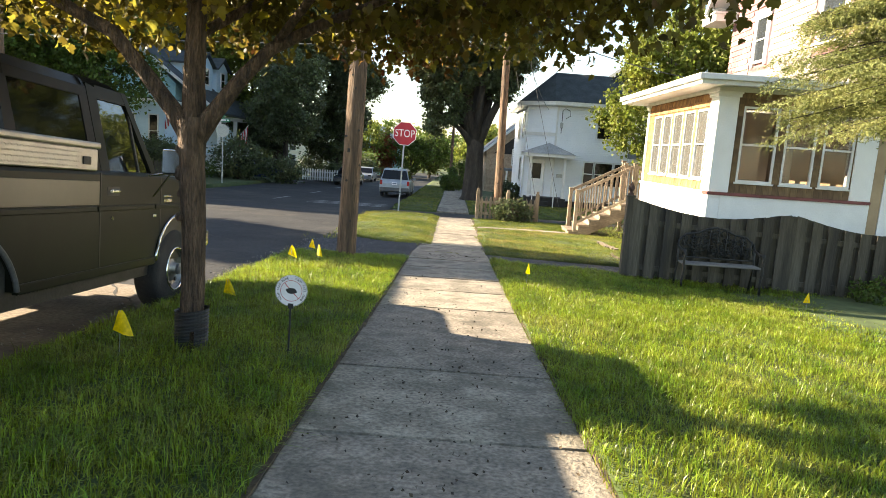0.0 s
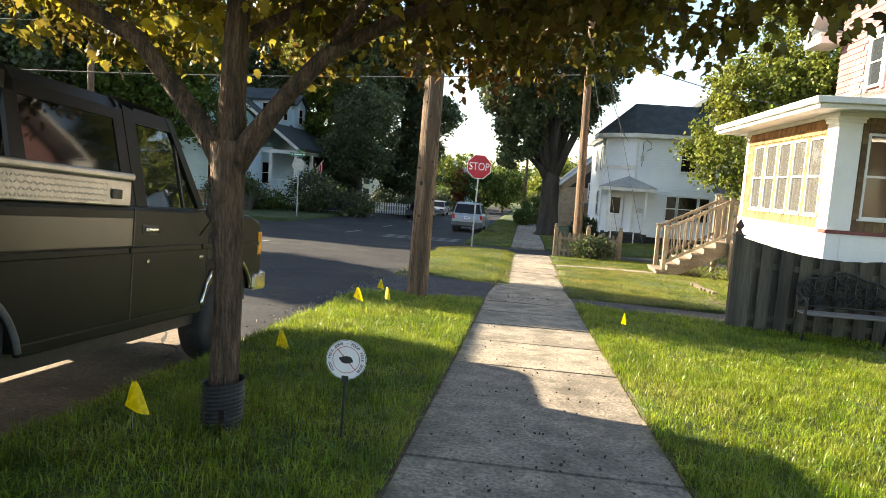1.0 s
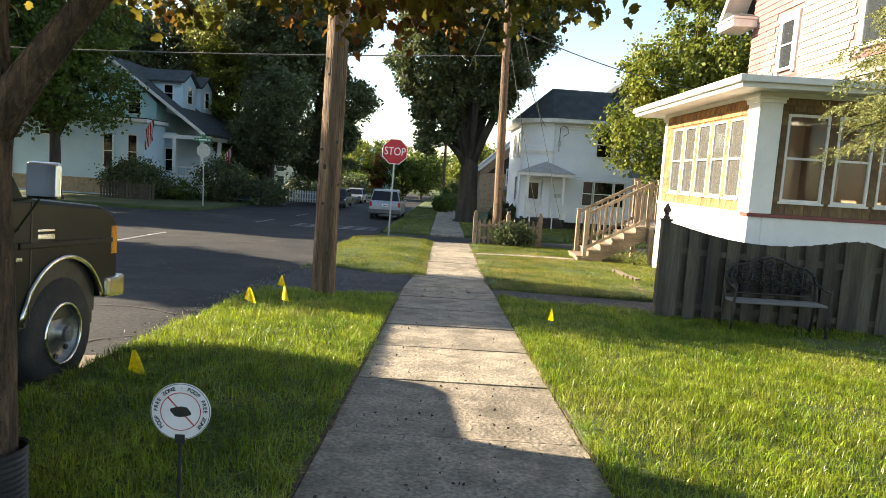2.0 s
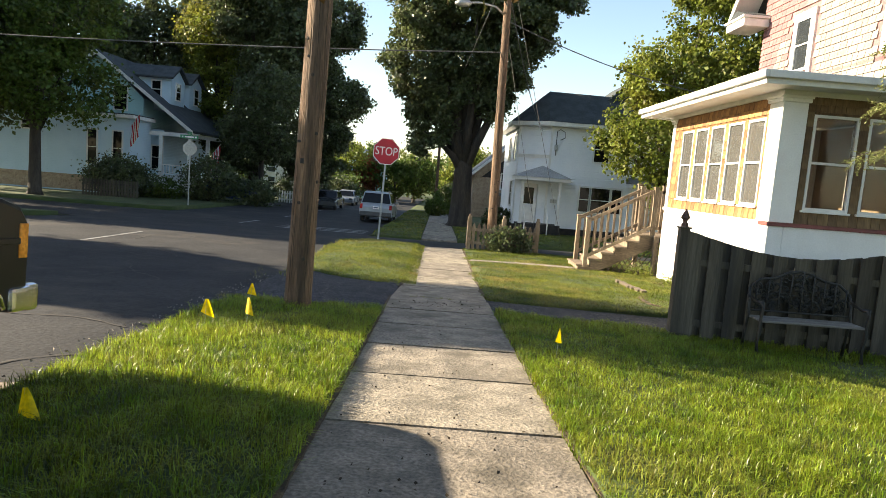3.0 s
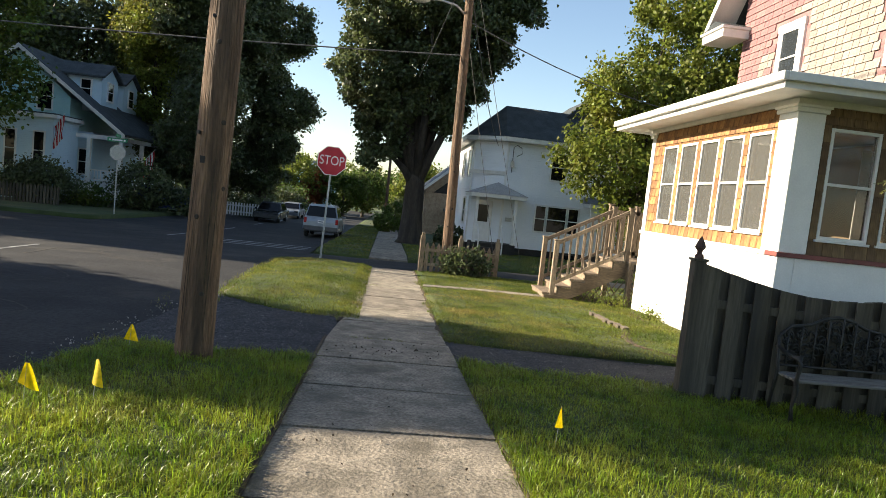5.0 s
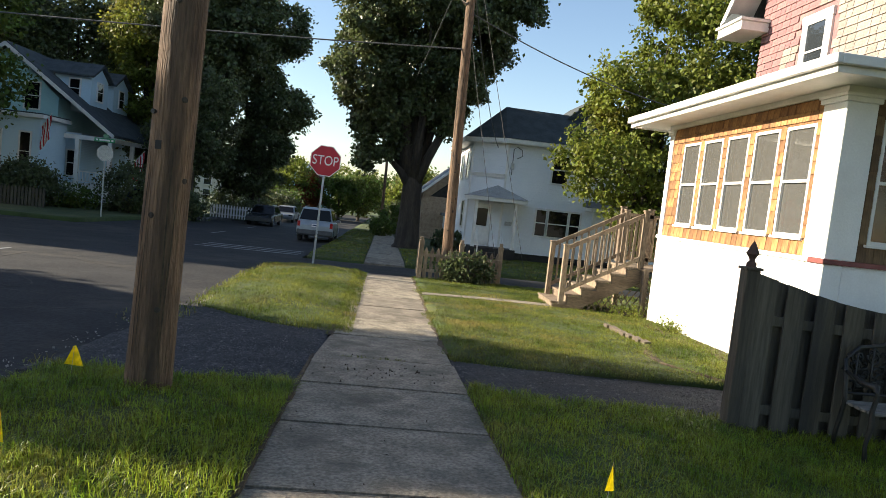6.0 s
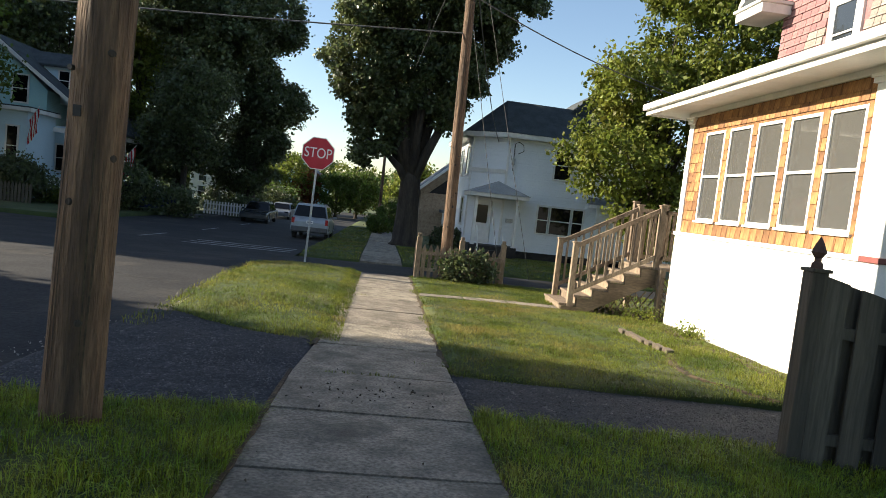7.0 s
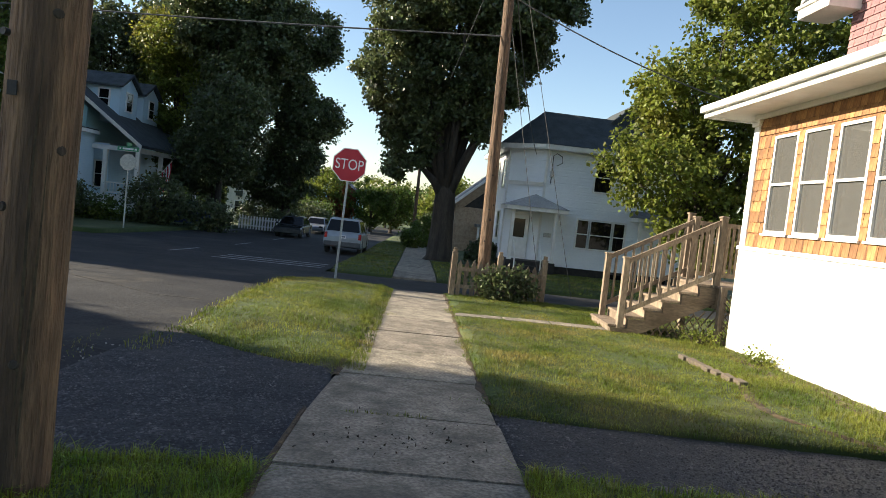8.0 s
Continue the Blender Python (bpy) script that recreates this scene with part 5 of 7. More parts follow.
def white_house():
    """Two storeys with a cut-off corner, a hipped roof and a roofed stoop against the cut corner."""
    x0, x1, y0, y1 = 4.1, 14.5, 39.0, 48.0
    b, eave = -1.5, 4.12
    p = thing("white_house", pose(x0, y0, b), "two-storey house with white siding and dark roof", "house")
    W, D, E = x1 - x0, y1 - y0, eave - b
    cx, cy, sx = 1.64, 1.3, .05                 # the cut corner runs from (sx, cy) to (cx, 0)
    cut = math.hypot(cx - sx, cy)
    corner = Matrix.Translation((sx, cy, 0)) @ Matrix.Rotation(math.atan2(-cy, cx - sx), 4, "Z")
    plan = [(cx, 0), (W, 0), (W, D), (sx, D), (sx, cy)]
    part("wall", prism(bmesh.new(), plan, "z", .1, E), M_SIDING, p)
    clapboards(p, "y", cx, W, 0.0, .1, E, M_SIDING)
    clapboards(p, "-x", cy, D, sx, .1, E, M_SIDING)
    clapboards(p, "y", 0, cut, 0.0, .1, E, M_SIDING).matrix_basis = corner
    part("foundation", prism(bmesh.new(), [(cx, .03), (W - .03, .03), (W - .03, D), (sx + .03, D), (sx + .03, cy)], "z", -1.2, .098), M_DARK, p)
    for x in (5.2, 7.4):
        part("cellar_window", boxes((x, x + .6, .0, .028, -.32, -.02)), M_GLASS_TINT, p)
    for x, y in ((cx, 0), (W - .06, 0), (sx, cy)):
        part("corner_board", boxes((x - .05, x + .06, y - .045, y + .05, .1, E)), M_TRIM, p)
    # eaves
    rim = [(cx - .2, -.45), (W + .5, -.45), (W + .5, D + .5), (sx - .5, D + .5), (sx - .5, cy - .2)]
    part("soffit", prism(bmesh.new(), rim, "z", E - .06, E - .02), M_TRIM, p)
    part("eave_board", prism(bmesh.new(), [(x + (.03 if x > 3 else -.03), y - .03) for x, y in rim], "z", E - .018, E + .17), M_TRIM, p)
    bm = bmesh.new()
    v = [bm.verts.new((x + (.06 if x > 3 else -.06), y - .06, E + .172)) for x, y in rim]
    r0, r1 = bm.verts.new((1.62, 2.0, E + 2.05)), bm.verts.new((W - 1.5, 2.6, E + 2.05))
    for f in ((v[0], v[1], r1, r0), (v[1], v[2], r1), (v[2], v[3], r0, r1), (v[3], v[4], r0), (v[4], v[0], r0), v[::-1]):
        bm.faces.new(f)
    part("roof", bm, M_ROOF, p)
    part("cross_gable", prism(bmesh.new(), [(3.0, E + .2), (10.2, E + .2), (6.6, E + 3.2)], "y", 1.9, 8.0), M_ROOF, p)
    part("chimney", boxes((8.6, 9.2, 3.0, 3.6, E + 1.5, E + 4.0), (8.52, 9.28, 2.92, 3.68, E + 4.0, E + 4.12), bevel=0.01), M_BRICK_OLD, p)
    # moulding between the storeys on the cut corner
    part("belt_course", boxes((-.14, cut + .05, -.12, -.03, 3.84, 3.98), (-.1, cut, -.2, -.03, 3.98, 4.02)), M_TRIM, p).matrix_basis = corner
    plain_window(p, 4.02, 0, 3.85, .78, 1.35)
    plain_window(p, 3.44, 0, 1.12, .5, 1.3)
    plain_window(p, 4.08, 0, 1.12, .98, 1.3)
    plain_window(p, 5.2, 0, 1.12, .5, 1.3)
    plain_window(p, sx, 3.2, 3.75, .9, 1.35, "-x")
    plain_window(p, sx, 5.9, 3.75, .9, 1.35, "-x")
    plain_window(p, sx, 3.6, 1.1, .9, 1.35, "-x")
    # entrance stoop
    st = new("stoop")
    st.parent = p
    st.matrix_basis = Matrix.Identity(4)
    part("platform", boxes((.0, 2.3, -1.25, -.04, -.8, .3), bevel=0.01), M_DARK, st)
    part("eave", boxes((-.2, 2.62, -1.45, 1.0, 2.6, 2.78), bevel=0.008), M_TRIM, st)
    bm = bmesh.new()
    v = [bm.verts.new(q) for q in ((-.26, -1.5, 2.784), (2.68, -1.5, 2.784), (2.68, 1.0, 2.784), (-.26, 1.0, 2.784), (1.25, -.35, 3.42), (1.35, 1.0, 3.42))]
    for f in ((0, 1, 4), (1, 2, 5, 4), (3, 0, 4, 5), (2, 3, 5), (3, 2, 1, 0)):
        bm.faces.new([v[i] for i in f])
    part("roofing", bm, M_ROOF_PALE, st)
    for x in (.1, 2.08):
        part("post", boxes((x, x + .13, -1.2, -1.07, .3, 2.6), (x - .03, x + .16, -1.23, -1.04, .3, .4), (x - .03, x + .16, -1.23, -1.04, 2.5, 2.6), bevel=0.008), M_TRIM, st)
    door = part("door", boxes((.55, 1.42, -.07, -.03, .32, 2.35), (.47, .55, -.09, -.03, .32, 2.43), (1.42, 1.5, -.09, -.03, .32, 2.43), (.55, 1.42, -.09, -.03, 2.351, 2.43)), M_TRIM, st)
    door.matrix_basis = corner
    part("door_glass", boxes((.68, 1.29, -.08, -.071, 1.3, 2.2)), M_GLASS_TINT, st).matrix_basis = corner
    part("mailbox", boxes((1.85, 2.2, -.14, -.03, 1.45, 1.65), bevel=0.01), M_GALV, st)
    for k in range(3):
        part("step", boxes((.3, 1.3, -1.55 - .28 * k, -1.251 - .28 * k, -.8, .1 - .2 * k), bevel=0.008), M_DARK, st)
    for x in (.3, 1.5):
        part("handrail", tube(tube(bmesh.new(), [(x, -1.15, 1.2), (x, -2.0, .6)], .035, 6), [(x, -2.0, -.5), (x, -2.0, .62)], .035, 6), M_TRIM, st)
    # side porch
    part("side_porch", boxes((5.95, 8.4, -1.2, -.03, 2.62, 2.8), bevel=0.01), M_TRIM, p)
    part("side_porch_roof", prism(bmesh.new(), [(-1.25, 2.804), (-.03, 2.804), (-.03, 3.15)], "x", 5.9, 8.45), M_ROOF_GREY, p)
    for x in (6.05, 8.1):
        part("side_porch_post", boxes((x, x + .14, -1.1, -.96, -.3, 2.62)), M_TRIM, p)
    part("side_door", boxes((6.5, 7.3, -.07, -.03, .2, 2.3)), M_SIGNWHITE, p)
    part("service_mast", tube(bmesh.new(), [(1.9, -.1, 4.0), (1.9, -.1, 5.3), (2.05, -.16, 5.42), (2.3, -.16, 5.3), (2.35, -.16, 5.0), (2.1, -.12, 4.85)], .022, 6), M_CABLE, p)
    part("meter_box", boxes((1.82, 1.98, -.16, -.03, 4.3, 4.6), bevel=0.01), M_GALV, p)

white_house()


def gabled_house(name, x0, x1, y0, y1, b, eave, peak, wall, roof, label, windows=(), over=.4, facing="y"):
    p = thing(name, pose(x0, y0, b), label, "house")
    W, D, E, K = x1 - x0, y1 - y0, eave - b, peak - b
    if facing == "y":
        part("wall", prism(bmesh.new(), [(0, -1), (W, -1), (W, E), (W / 2, K), (0, E)], "y", 0, D), wall, p)
        sl = (K - E) / (W / 2)
        for s in (0, 1):
            e = -over if s == 0 else W + over
            part("roof", prism(bmesh.new(), [(e, E - over * sl + .03), (W / 2, K + .03), (W / 2, K + .2), (e, E - over * sl + .18)], "y", -over, D + over), roof, p)
        part("rake_board", prism(bmesh.new(), [(-over, E - over * sl - .05), (W / 2, K - .05), (W + over, E - over * sl - .05), (W + over, E - over * sl + .2), (W / 2, K + .2), (-over, E - over * sl + .2)], "y", -over - .05, -over - .002), M_TRIM, p)
    else:
        part("wall", prism(bmesh.new(), [(0, -1), (D, -1), (D, E), (D / 2, K), (0, E)], "x", 0, W), wall, p)
        sl = (K - E) / (D / 2)
        for s in (0, 1):
            e = -over if s == 0 else D + over
            part("roof", prism(bmesh.new(), [(e, E - over * sl + .03), (D / 2, K + .03), (D / 2, K + .2), (e, E - over * sl + .18)], "x", -over, W + over), roof, p)
    for w in windows:
        plain_window(p, *w)
    return p


# brick house with a white gable past the white one
bh = gabled_house("brick_house", 2.6, 8.6, 56, 66, grade(56) - .1, 1.4, 4.0, M_BRICK, M_ROOF_GREY, "tan brick house with white gable trim and grey roof", ((2.2, -.03, 2.5, .8, 1.2),), .5)
part("gable_panel", prism(bmesh.new(), [(.6, 3.35), (5.4, 3.35), (3.0, 5.4)], "y", -.02, -.001), M_DARK, bh)
part("porch_roof", boxes((1.5, 5.6, -1.8, -.003, 2.0, 2.2), bevel=0.01), M_ROOF_GREY, bh)
for x in (1.6, 3.6, 5.4):
    part("porch_post", boxes((x, x + .14, -1.75, -1.6, -1, 2.0)), M_TRIM, bh)


def blue_house():
    """Pale blue gabled house with dormers, front porch and a low wing."""
    y0 = 50
    b = -0.95
    p = thing("blue_house", pose(-25.4, y0, b), "pale blue sided house with dormers and a front porch", "house")
    # main gable faces the crossing; its roof runs down over the porch
    part("wall", prism(bmesh.new(), [(-4.6, -1), (4.2, -1), (4.2, 5.6), (1.1, 8.4), (-4.6, 4.2)], "y", 0, 11), M_SIDING_BLUE, p)
    part("roof", prism(bmesh.new(), [(1.1, 8.45), (7.9, 3.45), (7.9, 3.62), (1.1, 8.68)], "y", -.5, 11.4), M_ROOF, p)
    part("roof", prism(bmesh.new(), [(1.1, 8.45), (-5.2, 3.75), (-5.2, 3.92), (1.1, 8.68)], "y", -.5, 11.4), M_ROOF, p)
    part("rake_board", prism(bmesh.new(), [(1.1, 8.35), (7.9, 3.35), (7.9, 3.6), (1.1, 8.62)], "y", -.56, -.503), M_TRIM, p)
    part("rake_board", prism(bmesh.new(), [(1.1, 8.35), (-5.2, 3.65), (-5.2, 3.9), (1.1, 8.62)], "y", -.56, -.503), M_TRIM, p)
    # porch under the long slope
    part("porch_wall", boxes((4.2, 5.2, 1.2, 10.5, -1, 3.6)), M_SIDING_WING, p)
    part("porch_floor", boxes((4.2, 7.7, -.2, 10.8, -.6, .35)), M_TRIM, p)
    part("porch_beam", boxes((3.4, 7.75, -.3, -.1, 3.15, 3.42), (7.5, 7.75, -.1, 10.8, 3.15, 3.42)), M_TRIM, p)
    for x, y in ((5.6, -.2), (7.6, -.2), (7.6, 3.4), (7.6, 7.0), (7.6, 10.6)):
        part("porch_post", boxes((x - .12, x + .12, y - .1, y + .14, .35, 3.15), bevel=0.01), M_TRIM, p)
    part("porch_rail", boxes((5.7, 7.5, -.2, -.14, 1.1, 1.18), (5.7, 7.5, -.2, -.14, .5, .56)), M_TRIM, p)
    for k in range(9):
        part("baluster", boxes((5.8 + k * .2, 5.84 + k * .2, -.19, -.15, .56, 1.1)), M_TRIM, p)
    part("porch_light", boxes((4.9, 5.1, 1.08, 1.19, 2.2, 2.5), bevel=0.02), M_SIGNWHITE, p)
    plain_window(p, 4.4, 1.19, .8, .6, 1.6)
    # dormers on the street slope
    for y in (1.6, 5.2):
        d = new("dormer")
        d.parent = p
        d.matrix_basis = pose(3.1, y, 5.6)
        part("cheek", boxes((0, 2.3, 0, 2.6, -.6, 1.7)), M_SIDING_WING, d)
        part("roof", prism(bmesh.new(), [(-.25, 1.65), (1.3, 2.55), (2.85, 1.65), (2.85, 1.8), (1.3, 2.75), (-.25, 1.8)], "x", -1.6, 2.55), M_ROOF, d)
        part("gable", prism(bmesh.new(), [(0, 1.7), (2.6, 1.7), (1.3, 2.5)], "x", .05, 2.3), M_SIDING_WING, d)
        plain_window(d, 2.31, .9, .3, .8, 1.15, "+x")
        plain_window(d, 1.0, -.01, .3, .6, 1.15)
    # low wing with a flat cornice
    part("wing", boxes((-7.0, 4.8, -3.2, -.002, -1, 4.0)), M_SIDING_WING, p)
    clapboards(p, "y", -7.0, 4.8, -3.2, -.9, 4.0, M_SIDING_WING, .2)
    clapboards(p, "y", -4.6, 4.2, 0.0, 4.3, 8.2, M_SIDING_BLUE, .2, lambda z: (-4.5 + max(0, z - 4.2) * 1.36, min(4.2, 1.1 + (8.4 - z) * 1.1)))
    part("wing_cornice", boxes((-7.2, 5.1, -3.5, -.01, 4.0, 4.22), bevel=0.02), M_TRIM, p)
    part("wing_roof", boxes((-7.1, 5.0, -3.4, -.02, 4.22, 4.3)), M_ROOF, p)
    part("wing_base", boxes((-7.02, 4.82, -3.23, -3.2, -.9, .1)), M_BRICK, p)
    for x in (2.1, 3.75):
        plain_window(p, x, -3.21, .9, .55, 2.2)
    plain_window(p, 2.2, -.01, 4.75, .85, 1.6)
    plain_window(p, -2.2, -3.21, 2.9, .8, .5)
    part("downpipe", boxes((-4.2, -4.1, -3.3, -3.21, -.6, 3.9)), M_TRIM, p)
    return p


blue_house()


def porch_flag(x, y, z):
    p = thing("house_flag", pose(x, y, z), "striped red and white flag hanging from a pole", "flag")
    part("flagpole", tube(bmesh.new(), [(-1.0, .8, -.3), (.3, -.2, .9)], .02, 6), M_TRIM, p)
    for k in range(7):
        bm = bmesh.new()
        n = 8
        a = [bm.verts.new((-.55 + .11 * k + .03 * math.sin(i * .9), .45 - .085 * k + .05 * math.sin(i * .8 + k), .1 + .1 * k - i * .2)) for i in range(n)]
        b = [bm.verts.new((-.55 + .11 * (k + 1) + .03 * math.sin(i * .9), .45 - .085 * (k + 1) + .05 * math.sin(i * .8 + k + 1), .1 + .1 * (k + 1) - i * .2)) for i in range(n)]
        for i in range(n - 1):
            bm.faces.new((a[i], a[i + 1], b[i + 1], b[i]))
        part("stripe", bm, M_FLAGRED if k % 2 == 0 else M_FLAGWHITE, p)


porch_flag(-20.0, 46.4, 2.5)
porch_flag(-15.6, 49.0, 1.0)

# ---- picket fence at the corner ----


def picket_fence():
    p = thing("picket_fence", pose(.82, 21.85, -1.12), "low weathered wooden picket fence round a corner bed", "fence")
    for x, y in ((0, 0), (1.0, .12), (2.0, .25)):
        part("post", boxes((x - .06, x + .06, y - .06, y + .06, -.2, .98), (x - .04, x + .04, y - .04, y + .04, .98, 1.06), bevel=0.01), M_DECK, p)
    for k in range(13):
        x = .13 + k * .15
        part("picket", prism(bmesh.new(), [(x - .045, .05), (x + .045, .05), (x + .045, .72), (x, .82), (x - .045, .72)], "y", .125 * x - .03, .125 * x - .01), M_DECK, p)
    part("rail", boxes((0, 2.0, -.01, .02, .2, .28), (0, 2.0, -.01, .02, .58, .66)), M_DECK, p)
    for k in range(6):
        y = .15 + k * .17
        part("picket", prism(bmesh.new(), [(y - .045, .05), (y + .045, .05), (y + .045, .72), (y, .82), (y - .045, .72)], "x", -.03, -.01), M_DECK, p)
    part("rail", boxes((-.01, .02, .05, 1.2, .2, .28), (-.01, .02, .05, 1.2, .58, .66)), M_DECK, p)


picket_fence()


def bush(x, y, z, rx, ry, rz, material, label, seed, n=40, size=.1, name="bush"):
    p = thing(name, pose(x, y, z), label, "bush")
    bm = bmesh.new()
    r = random.Random(seed)
    for k in range(9):
        tube(bm, [(r.uniform(-.1, .1), r.uniform(-.1, .1), -.05), (r.uniform(-.7, .7) * rx, r.uniform(-.7, .7) * ry, r.uniform(.7, 1.5) * rz)], [.018, .006], 5)
    part("stems", bm, M_BARK_DARK, p)
    leaf_mesh("foliage", clump_points(seed, [(0, 0, rz * .8, rx, ry, rz * .85)], n, 45, .28 * max(rx, .6)), size, .02, material, p, seed=seed)


bush(2.0, 21.75, -1.1, .62, .4, .42, M_LEAF_DARK, "dark leafy shrub in front of the picket fence", 51, 40, .09)
bush(7.25, 10.75, lawn_z(7.2, 10.7), .6, .35, .3, M_LEAF_GREEN, "low green shrub at the foot of the fence", 52, 30, .07)
bush(-20.2, 44.6, grade(45), 2.0, 1.3, 1.45, M_LEAF_DARK, "rounded dark hedge bush in front of the house", 53, 170, .17)
bush(-15.5, 47.2, grade(47), 1.9, 1.5, 1.7, M_LEAF_DARK, "tall dark evergreen bush beside the porch", 54, 90, .2)
bush(-12.4, 47.5, grade(47), 1.5, 1.2, 1.0, M_LEAF_DARK, "dark low shrubs along the far sidewalk", 55, 60, .18)
bush(-18.3, 46.2, grade(46), 1.6, 1.0, .8, M_LEAF_GREEN, "green low shrub by the street", 56, 50, .16)
bush(-10.4, 57, grade(57), 1.6, 1.2, .9, M_LEAF_DARK, "dark shrub by the far kerb", 57, 50, .18)
bush(-.2, 52, grade(52), .9, .9, .8, M_LEAF_GREEN, "green hedge beside the far sidewalk", 58, 50, .16)
bush(.6, 58, grade(58), 1.1, 1.6, 1.3, M_LEAF_GREEN, "tall green hedge beside the far sidewalk", 59, 60, .18)
bush(3.4, 41.5, grade(41), .9, 1.0, .7, M_LEAF_DARK, "dark foundation shrub beside the house", 60, 40, .16)
bush(-12.6, 63, grade(63), 2.4, 1.6, 1.4, M_LEAF_DARK, "dark hedge along the far yards", 65, 80, .22)
bush(-10.6, 70, grade(70), 2.4, 1.6, 1.5, M_LEAF_DARK, "dark hedge along the far yards", 66, 80, .22)
bush(-11.5, 77, grade(77), 2.6, 1.8, 1.8, M_LEAF_GREEN, "green hedge along the far yards", 67, 80, .24)
bush(1.5, 68, grade(68), 1.4, 2.2, 1.8, M_LEAF_DARK, "dark hedge beside the far sidewalk", 68, 80, .22)
# weathered grey board fence in front of the hedge
gf = thing("garden_fence", pose(-21.6, 43.0, grade(43)), "old grey picket fence in front of the hedge", "fence")
for k in range(19):
    part("picket", prism(bmesh.new(), [(k * .18, 0), (k * .18 + .12, 0), (k * .18 + .12, .95), (k * .18 + .06, 1.05), (k * .18, .95)], "y", -.02, 0), M_FENCE, gf)
part("rail", boxes((0, 3.4, 0, .04, .25, .33), (0, 3.4, 0, .04, .7, .78)), M_FENCE, gf)
wf = thing("white_fence", pose(-12.4, 54.0, grade(54)), "white picket fence beside the far street", "fence")
for k in range(22):
    part("picket", boxes((k * .2, k * .2 + .1, -.02, 0, .05, .95)), M_TRIM, wf)
part("rail", boxes((0, 4.4, 0, .04, .25, .33), (0, 4.4, 0, .04, .7, .78)), M_TRIM, wf)

# ---- trees ----


def street_maple():
    base = (-1.68, 4.1, lawn_z(-1.68, 4.1) - .02)
    p = thing("street_maple", pose(*base), "young street maple with green and orange leaves", "tree")
    z0 = base[2]
    F = 1.22 - z0
    bm = bmesh.new()
    rn = random.Random(2)
    n = 20
    rings = []
    for k in range(17):
        t = k / 16
        z = -.1 + (F + .1) * t
        r = np.interp(t, [0, .05, .2, .6, .8, .92, 1], [.11, .095, .074, .072, .076, .086, .10])
        ring = []
        for i in range(n):
            a = math.tau * i / n
            d = Vector((math.cos(a), math.sin(a), 0))
            q = r * (1 + .10 * noise.noise((d.x * 1.5, d.y * 1.5, z * 2.3)) + .05 * noise.noise((d.x * 5, d.y * 5, z * 9)))
            ring.append(bm.verts.new((d.x * q + .01 * math.sin(z * 3), d.y * q, z)))
        rings.append(ring)
    for a, b in zip(rings, rings[1:]):
        for i in range(n):
            bm.faces.new((a[i], a[(i + 1) % n], b[(i + 1) % n], b[i]))
    bm.faces.new(rings[-1])
    # main limbs
    part("trunk", bm, M_BARK, p, smooth=True)
    part("limb", tube(bmesh.new(), [(-.02, 0, F - .12), (-.12, -.02, F + .04), (-.28, -.05, F + .25), (-.45, -.1, F + .47), (-.75, -.18, F + .62), (-1.3, -.3, F + .85)], [.07, .055, .047, .042, .036, .02], 10), M_BARK, p, smooth=True)
    part("limb", tube(bmesh.new(), [(0, .02, F - .14), (-.01, .03, F + .2), (.0, .05, F + .7), (.02, .05, F + 1.3), (-.05, .1, F + 2.3)], [.085, .066, .058, .05, .02], 10), M_BARK, p, smooth=True)
    part("limb", tube(bmesh.new(), [(.02, 0, F - .12), (.14, .0, F + .05), (.3, .02, F + .27), (.46, .05, F + .45), (.75, .1, F + .62), (1.35, .15, F + .9)], [.07, .056, .046, .04, .034, .016], 10), M_BARK, p, smooth=True)
    part("limb", tube(bmesh.new(), [(.0, .05, F + .5), (.5, .6, F + 1.0), (1.3, 1.0, F + 1.3)], [.035, .025, .01], 7), M_BARK, p, smooth=True)
    part("limb", tube(bmesh.new(), [(.0, .05, F + .6), (-.4, .7, F + 1.1), (-.9, 1.3, F + 1.4)], [.035, .025, .01], 7), M_BARK, p, smooth=True)
    part("limb", tube(bmesh.new(), [(.5, .05, F + .5), (1.0, -.5, F + .9), (1.9, -.7, F + 1.1)], [.03, .022, .008], 7), M_BARK, p, smooth=True)
    part("limb", tube(bmesh.new(), [(-.01, 0, F + .7), (.5, -.8, F + 1.2), (.9, -1.6, F + 1.4)], [.03, .022, .008], 7), M_BARK, p, smooth=True)
    part("limb", tube(bmesh.new(), [(1.1, .12, F + .8), (1.7, .5, F + .9), (2.5, .7, F + .85)], [.02, .014, .006], 6), M_BARK, p, smooth=True)
    part("limb", tube(bmesh.new(), [(1.1, .12, F + .8), (1.9, -.1, F + 1.0), (2.9, -.2, F + .85)], [.02, .014, .006], 6), M_BARK, p, smooth=True)
    # knobbly pruning scars
    for a, z, r in ((3.4, F - .35, .036), (3.1, F - .2, .03), (3.9, F - .62, .022), (3.5, F - .05, .034), (2.9, F - .48, .022)):
        c = Vector((math.cos(a) * .075, math.sin(a) * .075, z))
        e = Vector((math.cos(a), math.sin(a), .1))
        part("pruning_scar", tube(bmesh.new(), [tuple(c * 1.0 - e * .03), tuple(c + e * .012), tuple(c + e * .026), tuple(c + e * .018)], [r * 1.5, r * 1.35, r * .9, r * .4], 9), M_BARK, p, smooth=True)
    bm = bmesh.new()
    prev = None
